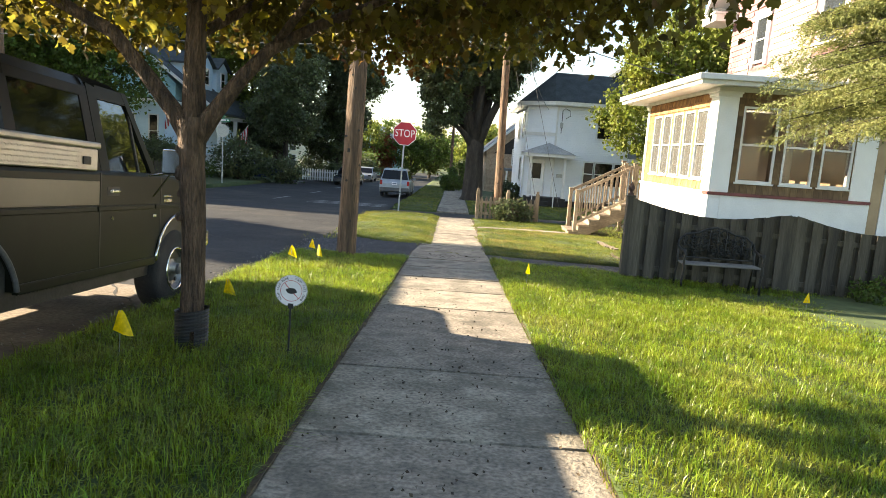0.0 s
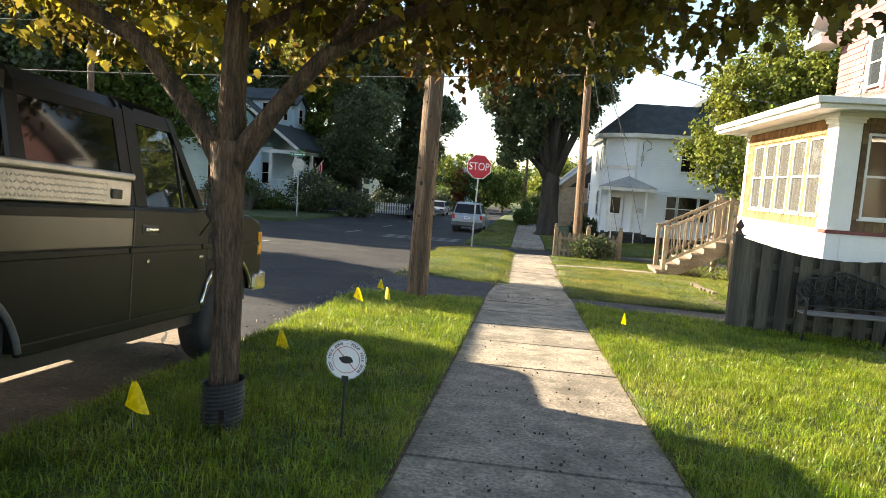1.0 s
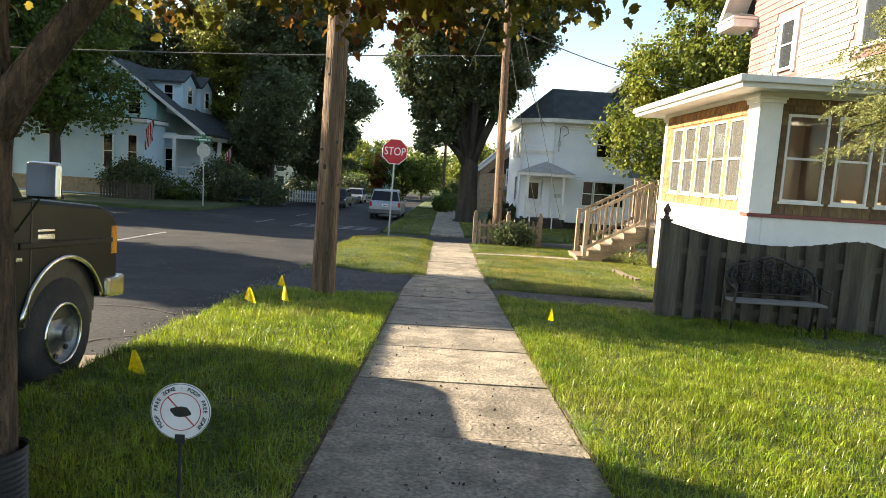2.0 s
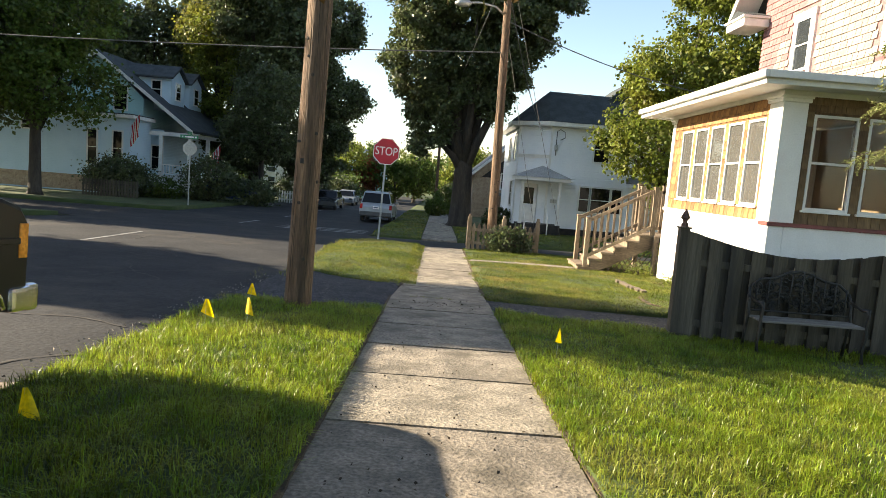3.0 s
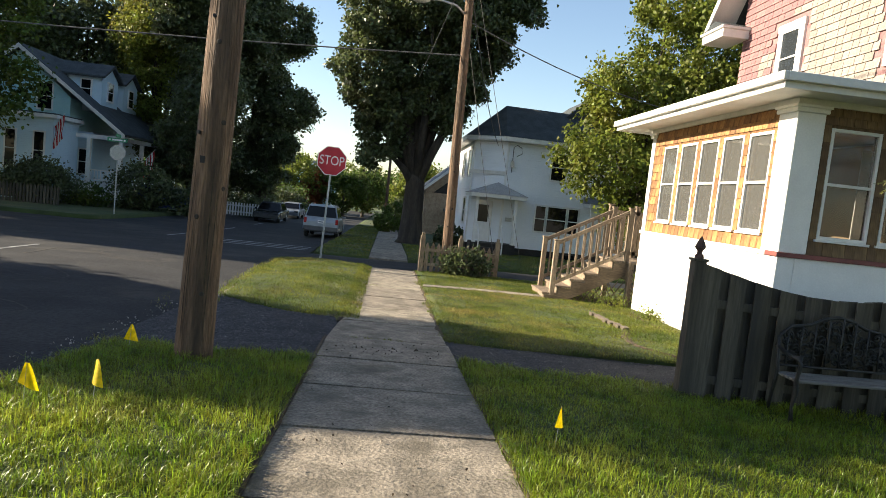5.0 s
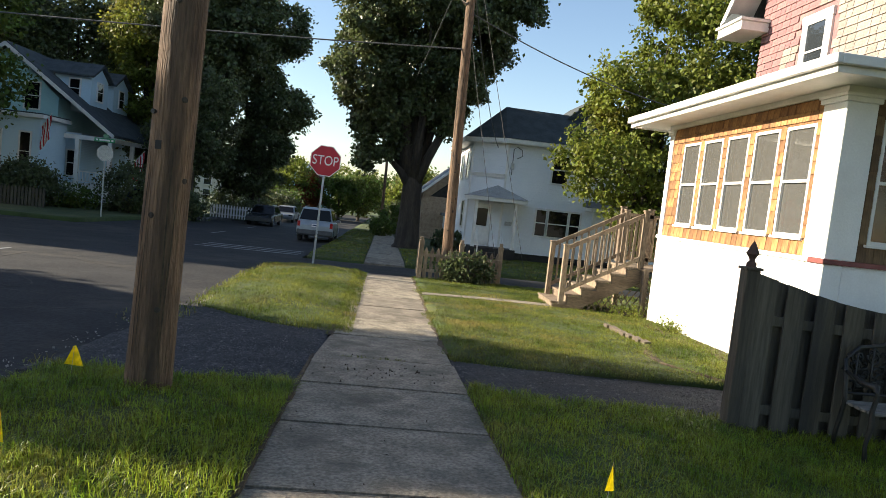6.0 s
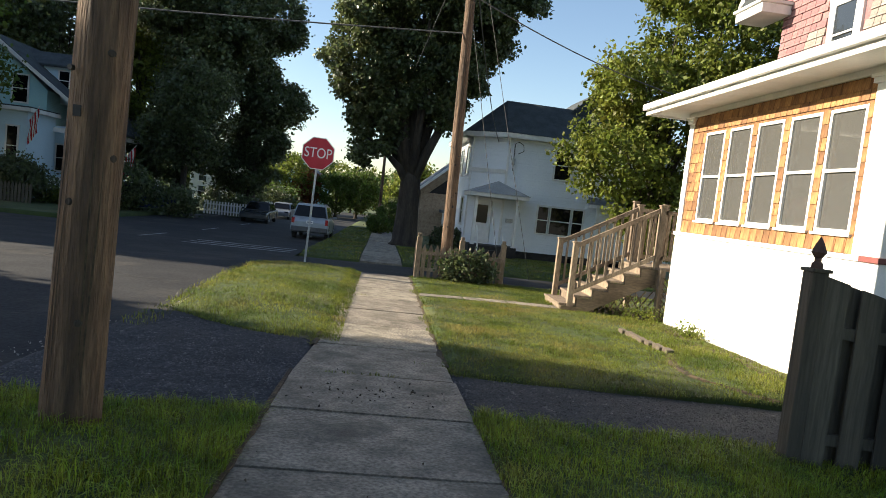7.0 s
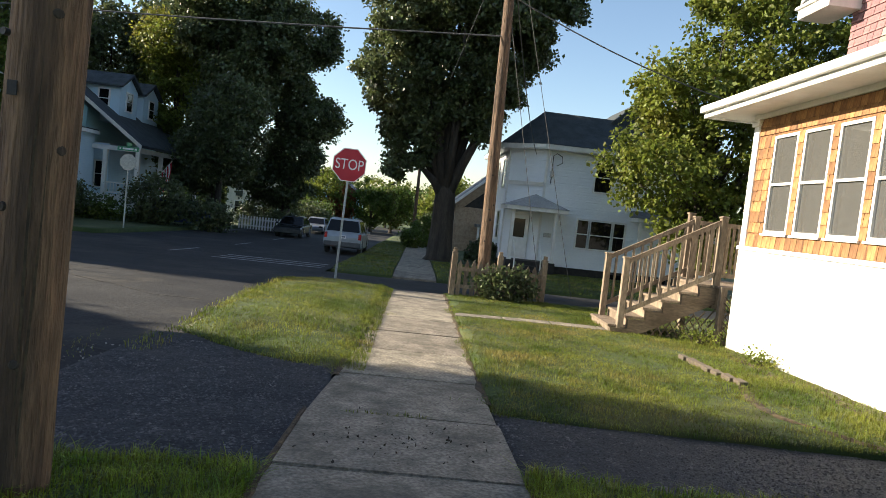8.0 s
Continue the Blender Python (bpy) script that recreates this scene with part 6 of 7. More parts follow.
    for k in range(44):
        z = -.02 + .31 * k / 43
        r = .101 + (.008 if k % 3 == 1 else 0)
        tilt = .02 * (z / .3)
        cur = [bm.verts.new((r * math.cos(math.tau * i / 24) + tilt * .3, r * math.sin(math.tau * i / 24), z + .012 * math.cos(math.tau * i / 24))) for i in range(24)]
        if prev:
            for i in range(24):
                if not (i == 19 and k < 26):
                    bm.faces.new((prev[i], prev[(i + 1) % 24], cur[(i + 1) % 24], cur[i]))
        prev = cur
    part("trunk_guard", bm, M_BLACKPL, p, "black corrugated plastic trunk guard")
    lobes = [(-.9, -.2, F + 1.25, 1.2, 1.2, .75), (0, .4, F + 1.75, 1.5, 1.5, .95), (1.1, .1, F + 1.35, 1.4, 1.3, .8), (2.1, .1, F + 1.15, 1.0, 1.0, .55), (0.4, -1.0, F + 1.5, 1.3, 1.0, .7), (.2, 1.3, F + 1.35, 1.6, 1.0, .8), (-.7, .9, F + 1.25, 1.1, 1.0, .75), (2.6, -.3, F + 1.0, .7, .8, .4), (1.9, -.9, F + 1.1, .9, .8, .45), (1.6, 1.2, F + 1.05, 1.0, .9, .5)]
    pts = clump_points(77, lobes, 820, 36, .2)
    pts = pts[pts[:, 2] > F + .30 + .12 * np.sin(pts[:, 0] * 3) + .1 * np.abs(pts[:, 0] < 1.2)]
    leaf_mesh("crown", pts, .067, .02, M_LEAF_MAPLE, p, True, 1.3, 78)
    y = clump_points(79, [(-1.25, -.15, F + .8, .6, .5, .3), (-1.25, -.15, F + .7, .4, .4, .2), (.1, .1, F + .75, .9, .4, .25)], 42, 8, .11)
    leaf_mesh("yellow_leaves", y, .075, .02, M_LEAF_YELLOW, p, True, 1.3, 80)["label"] = "yellow and orange autumn leaves"


street_maple()

CORNER_CROWN = [(-1.0, 40, 4.2, 1.3, 1.6, 1.9), (-1.7, 40, 6.9, 1.8, 2.2, 2.0), (.7, 40, 7.3, 1.9, 2.4, 1.5), (2.9, 40, 6.9, 1.5, 2.0, 1.4), (3.5, 40, 9.3, 2.1, 2.4, 1.9),
                (.6, 40, 10.3, 2.6, 2.8, 2.0), (-2.0, 40, 9.8, 1.7, 2.2, 2.0), (4.9, 40, 11.4, 1.9, 2.2, 1.7), (1.8, 40, 13.2, 3.0, 2.8, 2.0), (-.8, 40, 12.8, 2.0, 2.2, 1.8), (.2, 41.6, 5.2, 1.0, 1.3, 1.3),
                (-.2, 39.6, 5.6, 1.3, 1.2, 1.4), (1.7, 39.4, 5.9, 1.5, 1.1, 1.2), (2.6, 39.6, 5.2, .9, 1.0, 1.0), (-1.1, 39.8, 2.9, .8, 1.0, 1.1)]
tree("corner_tree", (1.15, 40.2, grade(40)), CORNER_CROWN, .58, 1.5, M_LEAF_DARK, "huge dark-leaved street tree with thick forked trunk", 11, 820, 190, .42, .21)
tree("yard_tree", (11.2, 34.2, grade(34)), [(9.2, 33.5, 3.2, 2.2, 2.2, 1.8), (11.2, 34, 5.6, 3.0, 2.8, 2.4), (13.5, 34, 8.3, 3.4, 3.0, 2.8), (9.9, 33.5, 6.2, 2.0, 2.0, 1.5), (13.0, 33.6, 4.3, 2.8, 2.4, 2.2), (12.5, 34, 10.6, 2.5, 2.5, 1.8), (12.2, 33.6, 1.2, 3.0, 1.8, 1.7), (15.2, 33.4, 6.2, 2.8, 2.4, 3.2)], .26, 0.6, M_LEAF_OLIVE, "leafy green yard tree between the houses", 12, 800, 75, .5, .2)
WEST = "tall dark trees across the street"
tree("street_tree", (-15.2, 57, grade(57)), [(-14.2, 57, 7.6, 2.8, 3.4, 3.0), (-16.6, 57, 12.4, 2.4, 3.0, 2.4), (-12.6, 57, 11.0, 2.6, 3.2, 2.8), (-15.2, 57, 14.6, 3.6, 3.6, 2.8), (-15.5, 56.5, 2.0, 3.2, 1.8, 2.1)], .5, 3.0, M_LEAF_DARK, "tall dark shade tree across the street", 13, 560, 130, .6, .27, WEST)
tree("street_tree", (-10.6, 60, grade(60)), [(-9.0, 60, 6.6, 2.3, 2.8, 1.7), (-10.4, 60, 4.0, 2.5, 2.4, 2.2), (-11.4, 60, 9.6, 2.2, 2.6, 2.2), (-10.0, 60, 12.9, 2.4, 3.0, 2.3), (-12.6, 60, 13.2, 2.2, 2.6, 2.4), (-11.2, 59.5, 1.4, 2.6, 1.8, 1.8)], .45, 2.6, M_LEAF_DARK, "tall dark shade tree across the street", 14, 520, 130, .55, .27, WEST)
tree("street_tree", (-13.2, 51.5, grade(51)), [(-13.2, 51.5, 3.8, 2.6, 2.6, 3.0), (-12.6, 51.5, 6.0, 2.0, 2.0, 1.8)], .22, 1.0, M_LEAF_DARK, "dense dark ornamental tree near the crossing", 15, 330, 60, .55, .22, WEST)
tree("street_tree", (-19.2, 60, grade(60)), [(-18.8, 60, 5.2, 2.4, 2.8, 2.2), (-19.4, 60, 8.8, 2.7, 3.0, 2.2), (-18.2, 60, 12.0, 2.6, 3.0, 2.2), (-21, 60, 11.2, 2.4, 3.0, 2.2)], .4, 2.4, M_LEAF_OLIVE, "sunlit yellow-green shade tree behind the houses", 16, 300, 90, .6, .28, WEST)
tree("street_tree", (-27, 64, grade(64)), [(-27, 64, 10, 4.5, 4, 4.5), (-33, 64, 11, 4.5, 4, 4.5), (-22, 66, 12, 4.0, 4, 4)], .45, 3, M_LEAF_DARK, "tall dark shade tree behind the pale blue house", 17, 760, 60, 1.0, .36, WEST)
tree("street_tree", (-21.8, 38.6, grade(38)), [(-20.6, 38.5, 4.2, 3.0, 2.6, 2.2), (-23.5, 38.5, 6.5, 3.6, 3, 3.0), (-20.5, 38.5, 8.2, 3.0, 2.6, 2.4)], .3, 1.6, M_LEAF_GREEN, "green leaning street tree at the near corner", 18, 420, 55, .6, .24, WEST)
# Added out of view; its lobes are shaped for the shade band across the walk.
tree("street_tree", (-20, 16.3, grade(16)), [(-20, 16.3, 4.0, 2.6, 3.5, 2.4), (-20, 15.5, 7.3, 2.3, 2.3, 1.7), (-20, 16.1, 9.7, 1.5, 1.2, 1.3)], .3, 2.0, M_LEAF_DARK, "unseen dense tree added to shade the road, verge and driveway", 19, 1150, 80, .42, .3, WEST)
tree("street_tree", (-27, 41.5, grade(41)), [(-27, 41.5, 5, 3.6, 3.2, 3.2), (-27.5, 41.5, 9.5, 3.8, 3.4, 3.4)], .36, 2.0, M_LEAF_DARK, "dark shade tree on the side street", 28, 460, 60, .8, .3, WEST)
tree("street_tree", (-31, 37.6, grade(37)), [(-30.5, 37.6, 6, 4.0, 3.0, 4.0), (-31, 37.6, 11, 4.0, 3.0, 3.4)], .42, 2.0, M_LEAF_DARK, "dark shade tree on the side street", 27, 800, 60, .9, .34, WEST)
tree("street_tree", (-30, 30, grade(30)), [(-29, 30, 6, 4.2, 3.6, 4.0), (-31, 31, 10, 4.0, 3.6, 3.4)], .42, 2.0, M_LEAF_DARK, "dark shade tree on the side street", 20, 820, 60, .85, .36, WEST)
tree("street_tree", (-34, 50, grade(50)), [(-34, 50, 7, 3.6, 3.4, 4), (-33.5, 49.6, 12, 4.2, 3.6, 4), (-34.5, 50.5, 16, 3.6, 3.4, 3)], .42, 2.5, M_LEAF_DARK, "tall dark shade tree beyond the pale blue house", 24, 520, 60, 1.0, .36, WEST)
tree("street_tree", (-38, 45, grade(45)), [(-38, 45, 8, 4.2, 3.6, 4.4), (-38, 44.5, 13.5, 4.4, 3.6, 4), (-38, 45.5, 17, 3.6, 3.4, 3)], .42, 2.5, M_LEAF_DARK, "tall dark shade tree beyond the pale blue house", 25, 520, 60, 1.0, .36, WEST)
tree("street_tree", (-38, 57, grade(57)), [(-38, 57, 8, 4.2, 3.6, 4.4), (-38, 57.5, 13.5, 4.4, 3.6, 4), (-38, 56.5, 17, 3.6, 3.4, 3)], .42, 2.5, M_LEAF_DARK, "tall dark shade tree beyond the pale blue house", 26, 520, 60, 1.0, .36, WEST)
FAR = "far trees at the end of the street"
for k, (x, y, h, w, m) in enumerate(((-6.0, 92, 5.6, 3.0, M_LEAF_GREEN), (-3.6, 96, 6.0, 3.4, M_LEAF_GREEN), (2.6, 78, 6.4, 2.6, M_LEAF_OLIVE), (-12.5, 92, 7.0, 3.8, M_LEAF_OLIVE), (-10.0, 92, 5.2, 1.5, M_LEAF_RUST), (1.0, 110, 6.5, 3.5, M_LEAF_GREEN),
                                     (-18, 112, 9, 5, M_LEAF_GREEN), (8, 100, 8.5, 5, M_LEAF_DARK), (-6, 130, 9, 6, M_LEAF_OLIVE), (14, 84, 9, 5, M_LEAF_GREEN), (3, 140, 9, 6, M_LEAF_GREEN), (-16, 140, 10, 7, M_LEAF_GREEN))):
    g = grade(y)
    tree("far_tree", (x, y, g), [(x, y, g + h * .55, w, w, h * .42), (x + w * .4, y, g + h * .75, w * .6, w * .6, h * .3)], .2, g + 1.2, m, "far street tree with autumn tints" if m is M_LEAF_RUST else "far leafy street tree", 30 + k, 150, 45, .6, .34, FAR)
for k, (x, y, wall) in enumerate(((-22, 84, M_SIDING_CREAM), (6.5, 78, M_SIDING), (-15, 100, M_SIDING_BLUE), (7, 122, M_SIDING_CREAM))):
    gabled_house("far_house", x, x + 6.5, y, y + 9, grade(y), grade(y) + 4.4, grade(y) + 7.0, wall, M_ROOF_GREY, "distant sided house along the street", ((1.0, -.02, 2.6, .8, 1.2), (4.4, -.02, 2.6, .8, 1.2), (1.0, -.02, .8, .8, 1.2), (4.4, -.02, .8, .8, 1.2)))

# a belt of woods closes the view behind the houses
wood_lobes = []
rw = random.Random(61)
for k in range(46):
    wx, wy = -170 + k * 6.6 + rw.uniform(-2, 2), 165 + rw.uniform(-20, 25)
    wh = rw.uniform(8, 13)
    wood_lobes.append((wx, wy, grade(wy) + wh * .45, rw.uniform(4, 7), 4, wh * .5))
for k in range(22):
    wx, wy = -120 + k * 4.6, 88 + rw.uniform(-8, 8)
    wh = rw.uniform(7, 12)
    if wx < -19:
        wood_lobes.append((wx, wy, grade(wy) + wh * .45, 4, 3, wh * .5))
tagged(leaf_mesh("far_woods", clump_points(62, wood_lobes, 1500, 42, 1.5), .75, .05, M_LEAF_GREEN, None, seed=63), "belt of far green woods behind the houses", "woods", kind="stuff")


def spruce():
    base = (7.95, 9.3, lawn_z(7.95, 9.3))
    p = thing("spruce_tree", pose(*base), "spruce with spreading pale green needled boughs", "tree")
    bm = bmesh.new()
    tube(bm, [(0, 0, -.1), (0, 0, 3), (0, 0, 7)], [.2, .14, .03], 10)
    r = random.Random(6)
    v, f = [], []
    boughs = []
    for k in range(46):
        z = 2.7 + 4.2 * (k / 46) ** .9
        a = k * 2.4
        L = (3.7 - (z - 2.7) * .72) * r.uniform(.8, 1.05)
        boughs.append((a, z, L))
    boughs += [(math.pi + d, z, L) for d, z, L in ((-.05, 3.0, 3.5), (.12, 3.3, 3.7), (.3, 2.9, 3.3), (-.25, 3.3, 3.6), (.45, 3.5, 3.3), (.02, 3.8, 3.5), (.2, 4.1, 3.4), (-.15, 4.2, 3.2), (.6, 3.0, 2.8), (-.4, 3.0, 3.0), (.05, 2.75, 3.1), (.25, 3.6, 3.6), (-.1, 3.55, 3.7), (.35, 3.1, 3.0), (.1, 4.5, 3.0), (-.3, 3.8, 3.3), (.5, 4.0, 3.0), (.15, 2.85, 2.6))]
    boughs += [(math.pi + r.uniform(-.45, .6), r.uniform(3.1, 4.6), r.uniform(2.3, 3.6)) for _ in range(40)]
    for a, z, L in [(a, z + .22, L) for a, z, L in boughs]:
        d = Vector((math.cos(a), math.sin(a), 0))
        s = Vector((-d.y, d.x, 0))
        tipz = z - .12 * L
        pts = [d * (L * t) + Vector((0, 0, z + (tipz - z) * t + .25 * math.sin(t * 3.1))) for t in (0, .35, .7, 1)]
        tube(bm, [tuple(q) for q in pts], [.022, .014, .009, .004], 5)
        near = abs((a - math.pi + math.pi) % math.tau - math.pi) < 1.1
        steps = 26 if near else 12
        for j in range(steps):
            t = .12 + .88 * j / steps
            c = d * (L * t) + Vector((0, 0, z + (tipz - z) * t + .25 * math.sin(t * 3.1)))
            for side in (1, -1, 0):
                tw = (.5 * (1.08 - t) + .2) * r.uniform(.55, 1.15) * (.8 if side == 0 else 1)
                way = (s * side * .85 + d * .6 + Vector((0, 0, -.3 - .4 * r.random() if side else -.9))).normalized()
                subs = max(3, int(tw / .055)) if near else 3
                for i in range(subs):
                    q0 = c + way * (tw * (i + .5) / subs) + Vector((0, 0, -.12 * (tw * i / subs) ** 2))
                    wob = Vector((r.gauss(0, .5), r.gauss(0, .5), r.gauss(0, .35) - .12))
                    sub_way = (way + wob).normalized()
                    sl = r.uniform(.09, .2)
                    for h in range(13 if near else 8):
                        q = q0 + sub_way * (sl * (h + .5) / (13 if near else 8))
                        nd = (Vector((r.gauss(0, 1), r.gauss(0, 1), r.gauss(0, 1) + .25)).normalized() + sub_way * .8).normalized()
                        w = nd.cross(Vector((r.random() - .5, r.random() - .5, r.random() - .5))).normalized() * (.0068 if near else .009)
                        b0 = len(v)
                        v += [q - w, q + w, q + nd * .036]
                        f.append((b0, b0 + 1, b0 + 2))
    part("trunk", bm, M_BARK_DARK, p)
    tri_mesh("needles", np.array([tuple(q) for q in v]), np.array(f), M_NEEDLE, p)


spruce()

# ---- grass ----


def grass(name, x0, x1, y0, y1, density, height, material, label, seed, keep=None, lean=0.75, width=0.0028):
    r = np.random.default_rng(seed)
    n = int((x1 - x0) * (y1 - y0) * density)
    x, y = r.uniform(x0, x1, n), r.uniform(y0, y1, n)
    patch = np.sin(x * 2.1 + 1.3 * np.sin(y * 1.1)) * np.sin(y * 1.7 + np.sin(x * 1.9)) * .5 + .5
    ok = r.uniform(0, 1, n) < .55 + .45 * patch
    if keep is not None:
        ok &= keep(x, y)
    x, y, patch = x[ok], y[ok], patch[ok]
    n = len(x)
    gx, gy = np.meshgrid(np.linspace(x0, x1, max(3, int((x1 - x0) / .2))), np.linspace(y0, y1, max(3, int((y1 - y0) / .2))), indexing="ij")
    gz = np.vectorize(lawn_z)(gx, gy)
    fx, fy = (x - x0) / (x1 - x0) * (gx.shape[0] - 1), (y - y0) / (y1 - y0) * (gx.shape[1] - 1)
    i, j = np.minimum(fx.astype(int), gx.shape[0] - 2), np.minimum(fy.astype(int), gx.shape[1] - 2)
    u, w = fx - i, fy - j
    z = gz[i, j] * (1 - u) * (1 - w) + gz[i + 1, j] * u * (1 - w) + gz[i, j + 1] * (1 - u) * w + gz[i + 1, j + 1] * u * w
    tuft = np.sin(x * 9.1 + 2.3 * np.sin(y * 4.3)) * np.sin(y * 8.3 + 1.9 * np.sin(x * 5.1)) * .5 + .5
    h = height * r.uniform(.45, 1.3, n) * (.4 + .4 * patch + .65 * tuft)
    a = r.uniform(0, math.tau, n)
    bend = np.abs(r.normal(0, lean, n)) * h
    wa = a + math.pi / 2 + r.normal(0, .4, n)
    wx, wy = np.cos(wa) * width, np.sin(wa) * width
    dx, dy = np.cos(a) * bend, np.sin(a) * bend
    p = np.stack([x, y, z - .01], 1)
    k = np.stack([wx, wy, np.zeros(n)], 1)
    mid = p + np.stack([dx * .35, dy * .35, h * .6], 1)
    tip = p + np.stack([dx * 1.3, dy * 1.3, h * (1 - .25 * np.minimum(1, bend / h))], 1)
    v = np.stack([p - k, p + k, mid + k * .8, mid - k * .8, tip], 1).reshape(-1, 3)
    f = (np.arange(n)[:, None, None] * 5 + np.array([(0, 1, 2), (0, 2, 3), (3, 2, 4)])[None]).reshape(-1, 3)
    return tagged(tri_mesh(name, v, f, material), label, "grass", kind="stuff")


grass("grass_verge", -2.66, -.765, .3, 11.35, 6200, .085, M_GRASS, "thick green verge grass beside the sidewalk", 1)
grass("grass_lawn", .735, 4.6, 1.0, 11.5, 5200, .075, M_GRASS, "thick sunlit green lawn grass", 2)
grass("grass_lawn_right", 4.6, 10, 3.5, 11.3, 2000, .075, M_GRASS, "thick green lawn grass", 3, width=.005)
grass("grass_verge_far", -2.75, -.42, 14.0, 22.0, 3400, .048, M_GRASS_DRY, "short mown yellowish verge grass", 4, keep=lambda x, y: y > 14.05 + 1.3 * np.clip((-.47 - x) / 2.13, 0, 1) ** 1.5)
grass("grass_yard", .70, 5.0, 12.98, 22.1, 4000, .048, M_GRASS_DRY, "short mown yellowish yard grass", 5, keep=lambda x, y: ~((y > 18.55) & (y < 18.95) & (x < 3.3)))
grass("grass_yard_right", 5.0, 11, 18.2, 22.2, 600, .05, M_GRASS_DRY, "short mown yard grass", 6, width=.006)
grass("grass_corner", .75, 12, 28.4, 38.5, 260, .06, M_GRASS_DRY, "short mown corner lawn grass", 7, width=.012)
grass("grass_verge_beyond", -2.6, -.7, 28.4, 60, 260, .06, M_GRASS_DRY, "short mown verge grass", 8, width=.012)
grass("grass_edge_weeds", -2.85, -2.5, 14.2, 21.8, 420, .07, M_GRASS_DRY, "ragged weeds along the kerb edge", 9, lean=.6, width=.004)
grass("grass_edge_tufts", .70, .80, 2.0, 11.5, 5000, .07, M_GRASS, "grass tufts over the sidewalk edge", 10, lean=.8)
grass("grass_edge_tufts_west", -.83, -.735, 2.0, 11.3, 4000, .07, M_GRASS, "grass tufts over the sidewalk edge", 11, lean=.8)

grass("joint_weeds", -.62, .2, 12.57, 12.64, 2600, .03, M_GRASS_DRY, "moss and weeds in a sidewalk joint", 12, lean=.9)
grass("joint_weeds_beyond", .35, .7, 13.2, 13.45, 1200, .035, M_GRASS_DRY, "moss and weeds on the sidewalk edge", 13, lean=.9)
grass("joint_weeds_far", -.5, -.2, 18.0, 18.2, 1400, .04, M_GRASS_DRY, "weeds on the sidewalk edge", 14, lean=.9)

# ---- road marks, kerb, litter ----
for k, (x, y) in enumerate(((-8.2, 18), (-8.2, 30), (-8.2, 38), (-8.2, 46), (-8.2, 54))):
    tagged(sheet("lane_mark", x - .06, x + .06, y, y + 3.0, .5, lambda a, b: road_z(a, b) + .006, M_MARK), "worn white painted lane dash", "road marking", "lane dashes", "structure")
for k in range(3):
    tagged(sheet("crossing_mark", -6.5, -3.0, 29.0 + k * .9, 29.3 + k * .9, .5, lambda a, b: road_z(a, b) + .006, M_MARK), "worn white painted crossing line", "road marking", "crossing lines", "structure")
rk = random.Random(8)
kerb = tagged(new("kerb_stones"), "low broken concrete kerb along the street", "kerb", kind="structure")
y = -6.0
while y < 11.0:
    L = rk.uniform(.7, 1.3)
    x = -2.74 + rk.uniform(-.02, .02)
    bm = boxes((x - .09, x + .07, y, y + L - .02, -.3, 0), bevel=0.02)
    for q in bm.verts:
        q.co.z += grade(q.co.y) - .075 + .012 * noise.noise((q.co.x * 6, q.co.y * 3, q.co.z * 5))
        q.co.x += .015 * noise.noise((q.co.y * 5, q.co.z * 5, 2))
    part("kerb_stone", bm, M_KERB, kerb)
    y += L
y = 15.8
while y < 21.8:
    L = rk.uniform(.8, 1.2)
    bm = boxes((-2.78, -2.6, y, y + L - .02, -.3, 0), bevel=0.02)
    for q in bm.verts:
        q.co.z += grade(q.co.y) - .08
    part("kerb_stone", bm, M_KERB, kerb)
    y += L

rr = np.random.default_rng(21)
n = 520
lx, ly = rr.uniform(-.66, .68, n), rr.gamma(3.0, 1.3, n) + .4
lx = np.where(rr.uniform(0, 1, n) < .5, rr.normal(-.1, .3, n), lx)
ok = (np.abs(lx) < .67) & (ly < 11)
pts = np.stack([lx[ok], ly[ok], np.array([grade(q) + .008 for q in ly[ok]])], 1)
tagged(leaf_mesh("leaf_litter", pts, .022, .003, M_DEBRIS, None, False, 0.0, 22), "small dark dried leaf bits scattered on the sidewalk", "leaf litter", kind="stuff")
n = 500
gx, gy = rr.uniform(-3.3, -2.75, n), rr.uniform(4.5, 15, n)
pts = np.stack([gx, gy, np.array([road_z(a, b) + .006 for a, b in zip(gx, gy)])], 1)
tagged(leaf_mesh("gutter_gravel", pts, .03, .004, M_KERB, None, False, 0.0, 23), "loose gravel and grit in the gutter", "gravel", kind="stuff")
n = 150
cx, cy = rr.normal(0, .28, n), rr.normal(12.0, .22, n)
pts = np.stack([cx, cy, np.array([grade(q) + .004 for q in cy])], 1)
chips = leaf_mesh("slab_chips", pts, .026, .002, M_DEBRIS, None, False, 0.0, 24)
tagged(chips, "dark flaked chips on a worn slab", "chips", kind="stuff")
# crumbling soil along the sidewalk's edges
M_EDGE = surface("dark_edge_soil", (0.035, 0.024, 0.015), (0.075, 0.052, 0.03), 0.95, 14, 60, 1.0, c3=(0.14, 0.10, 0.05))


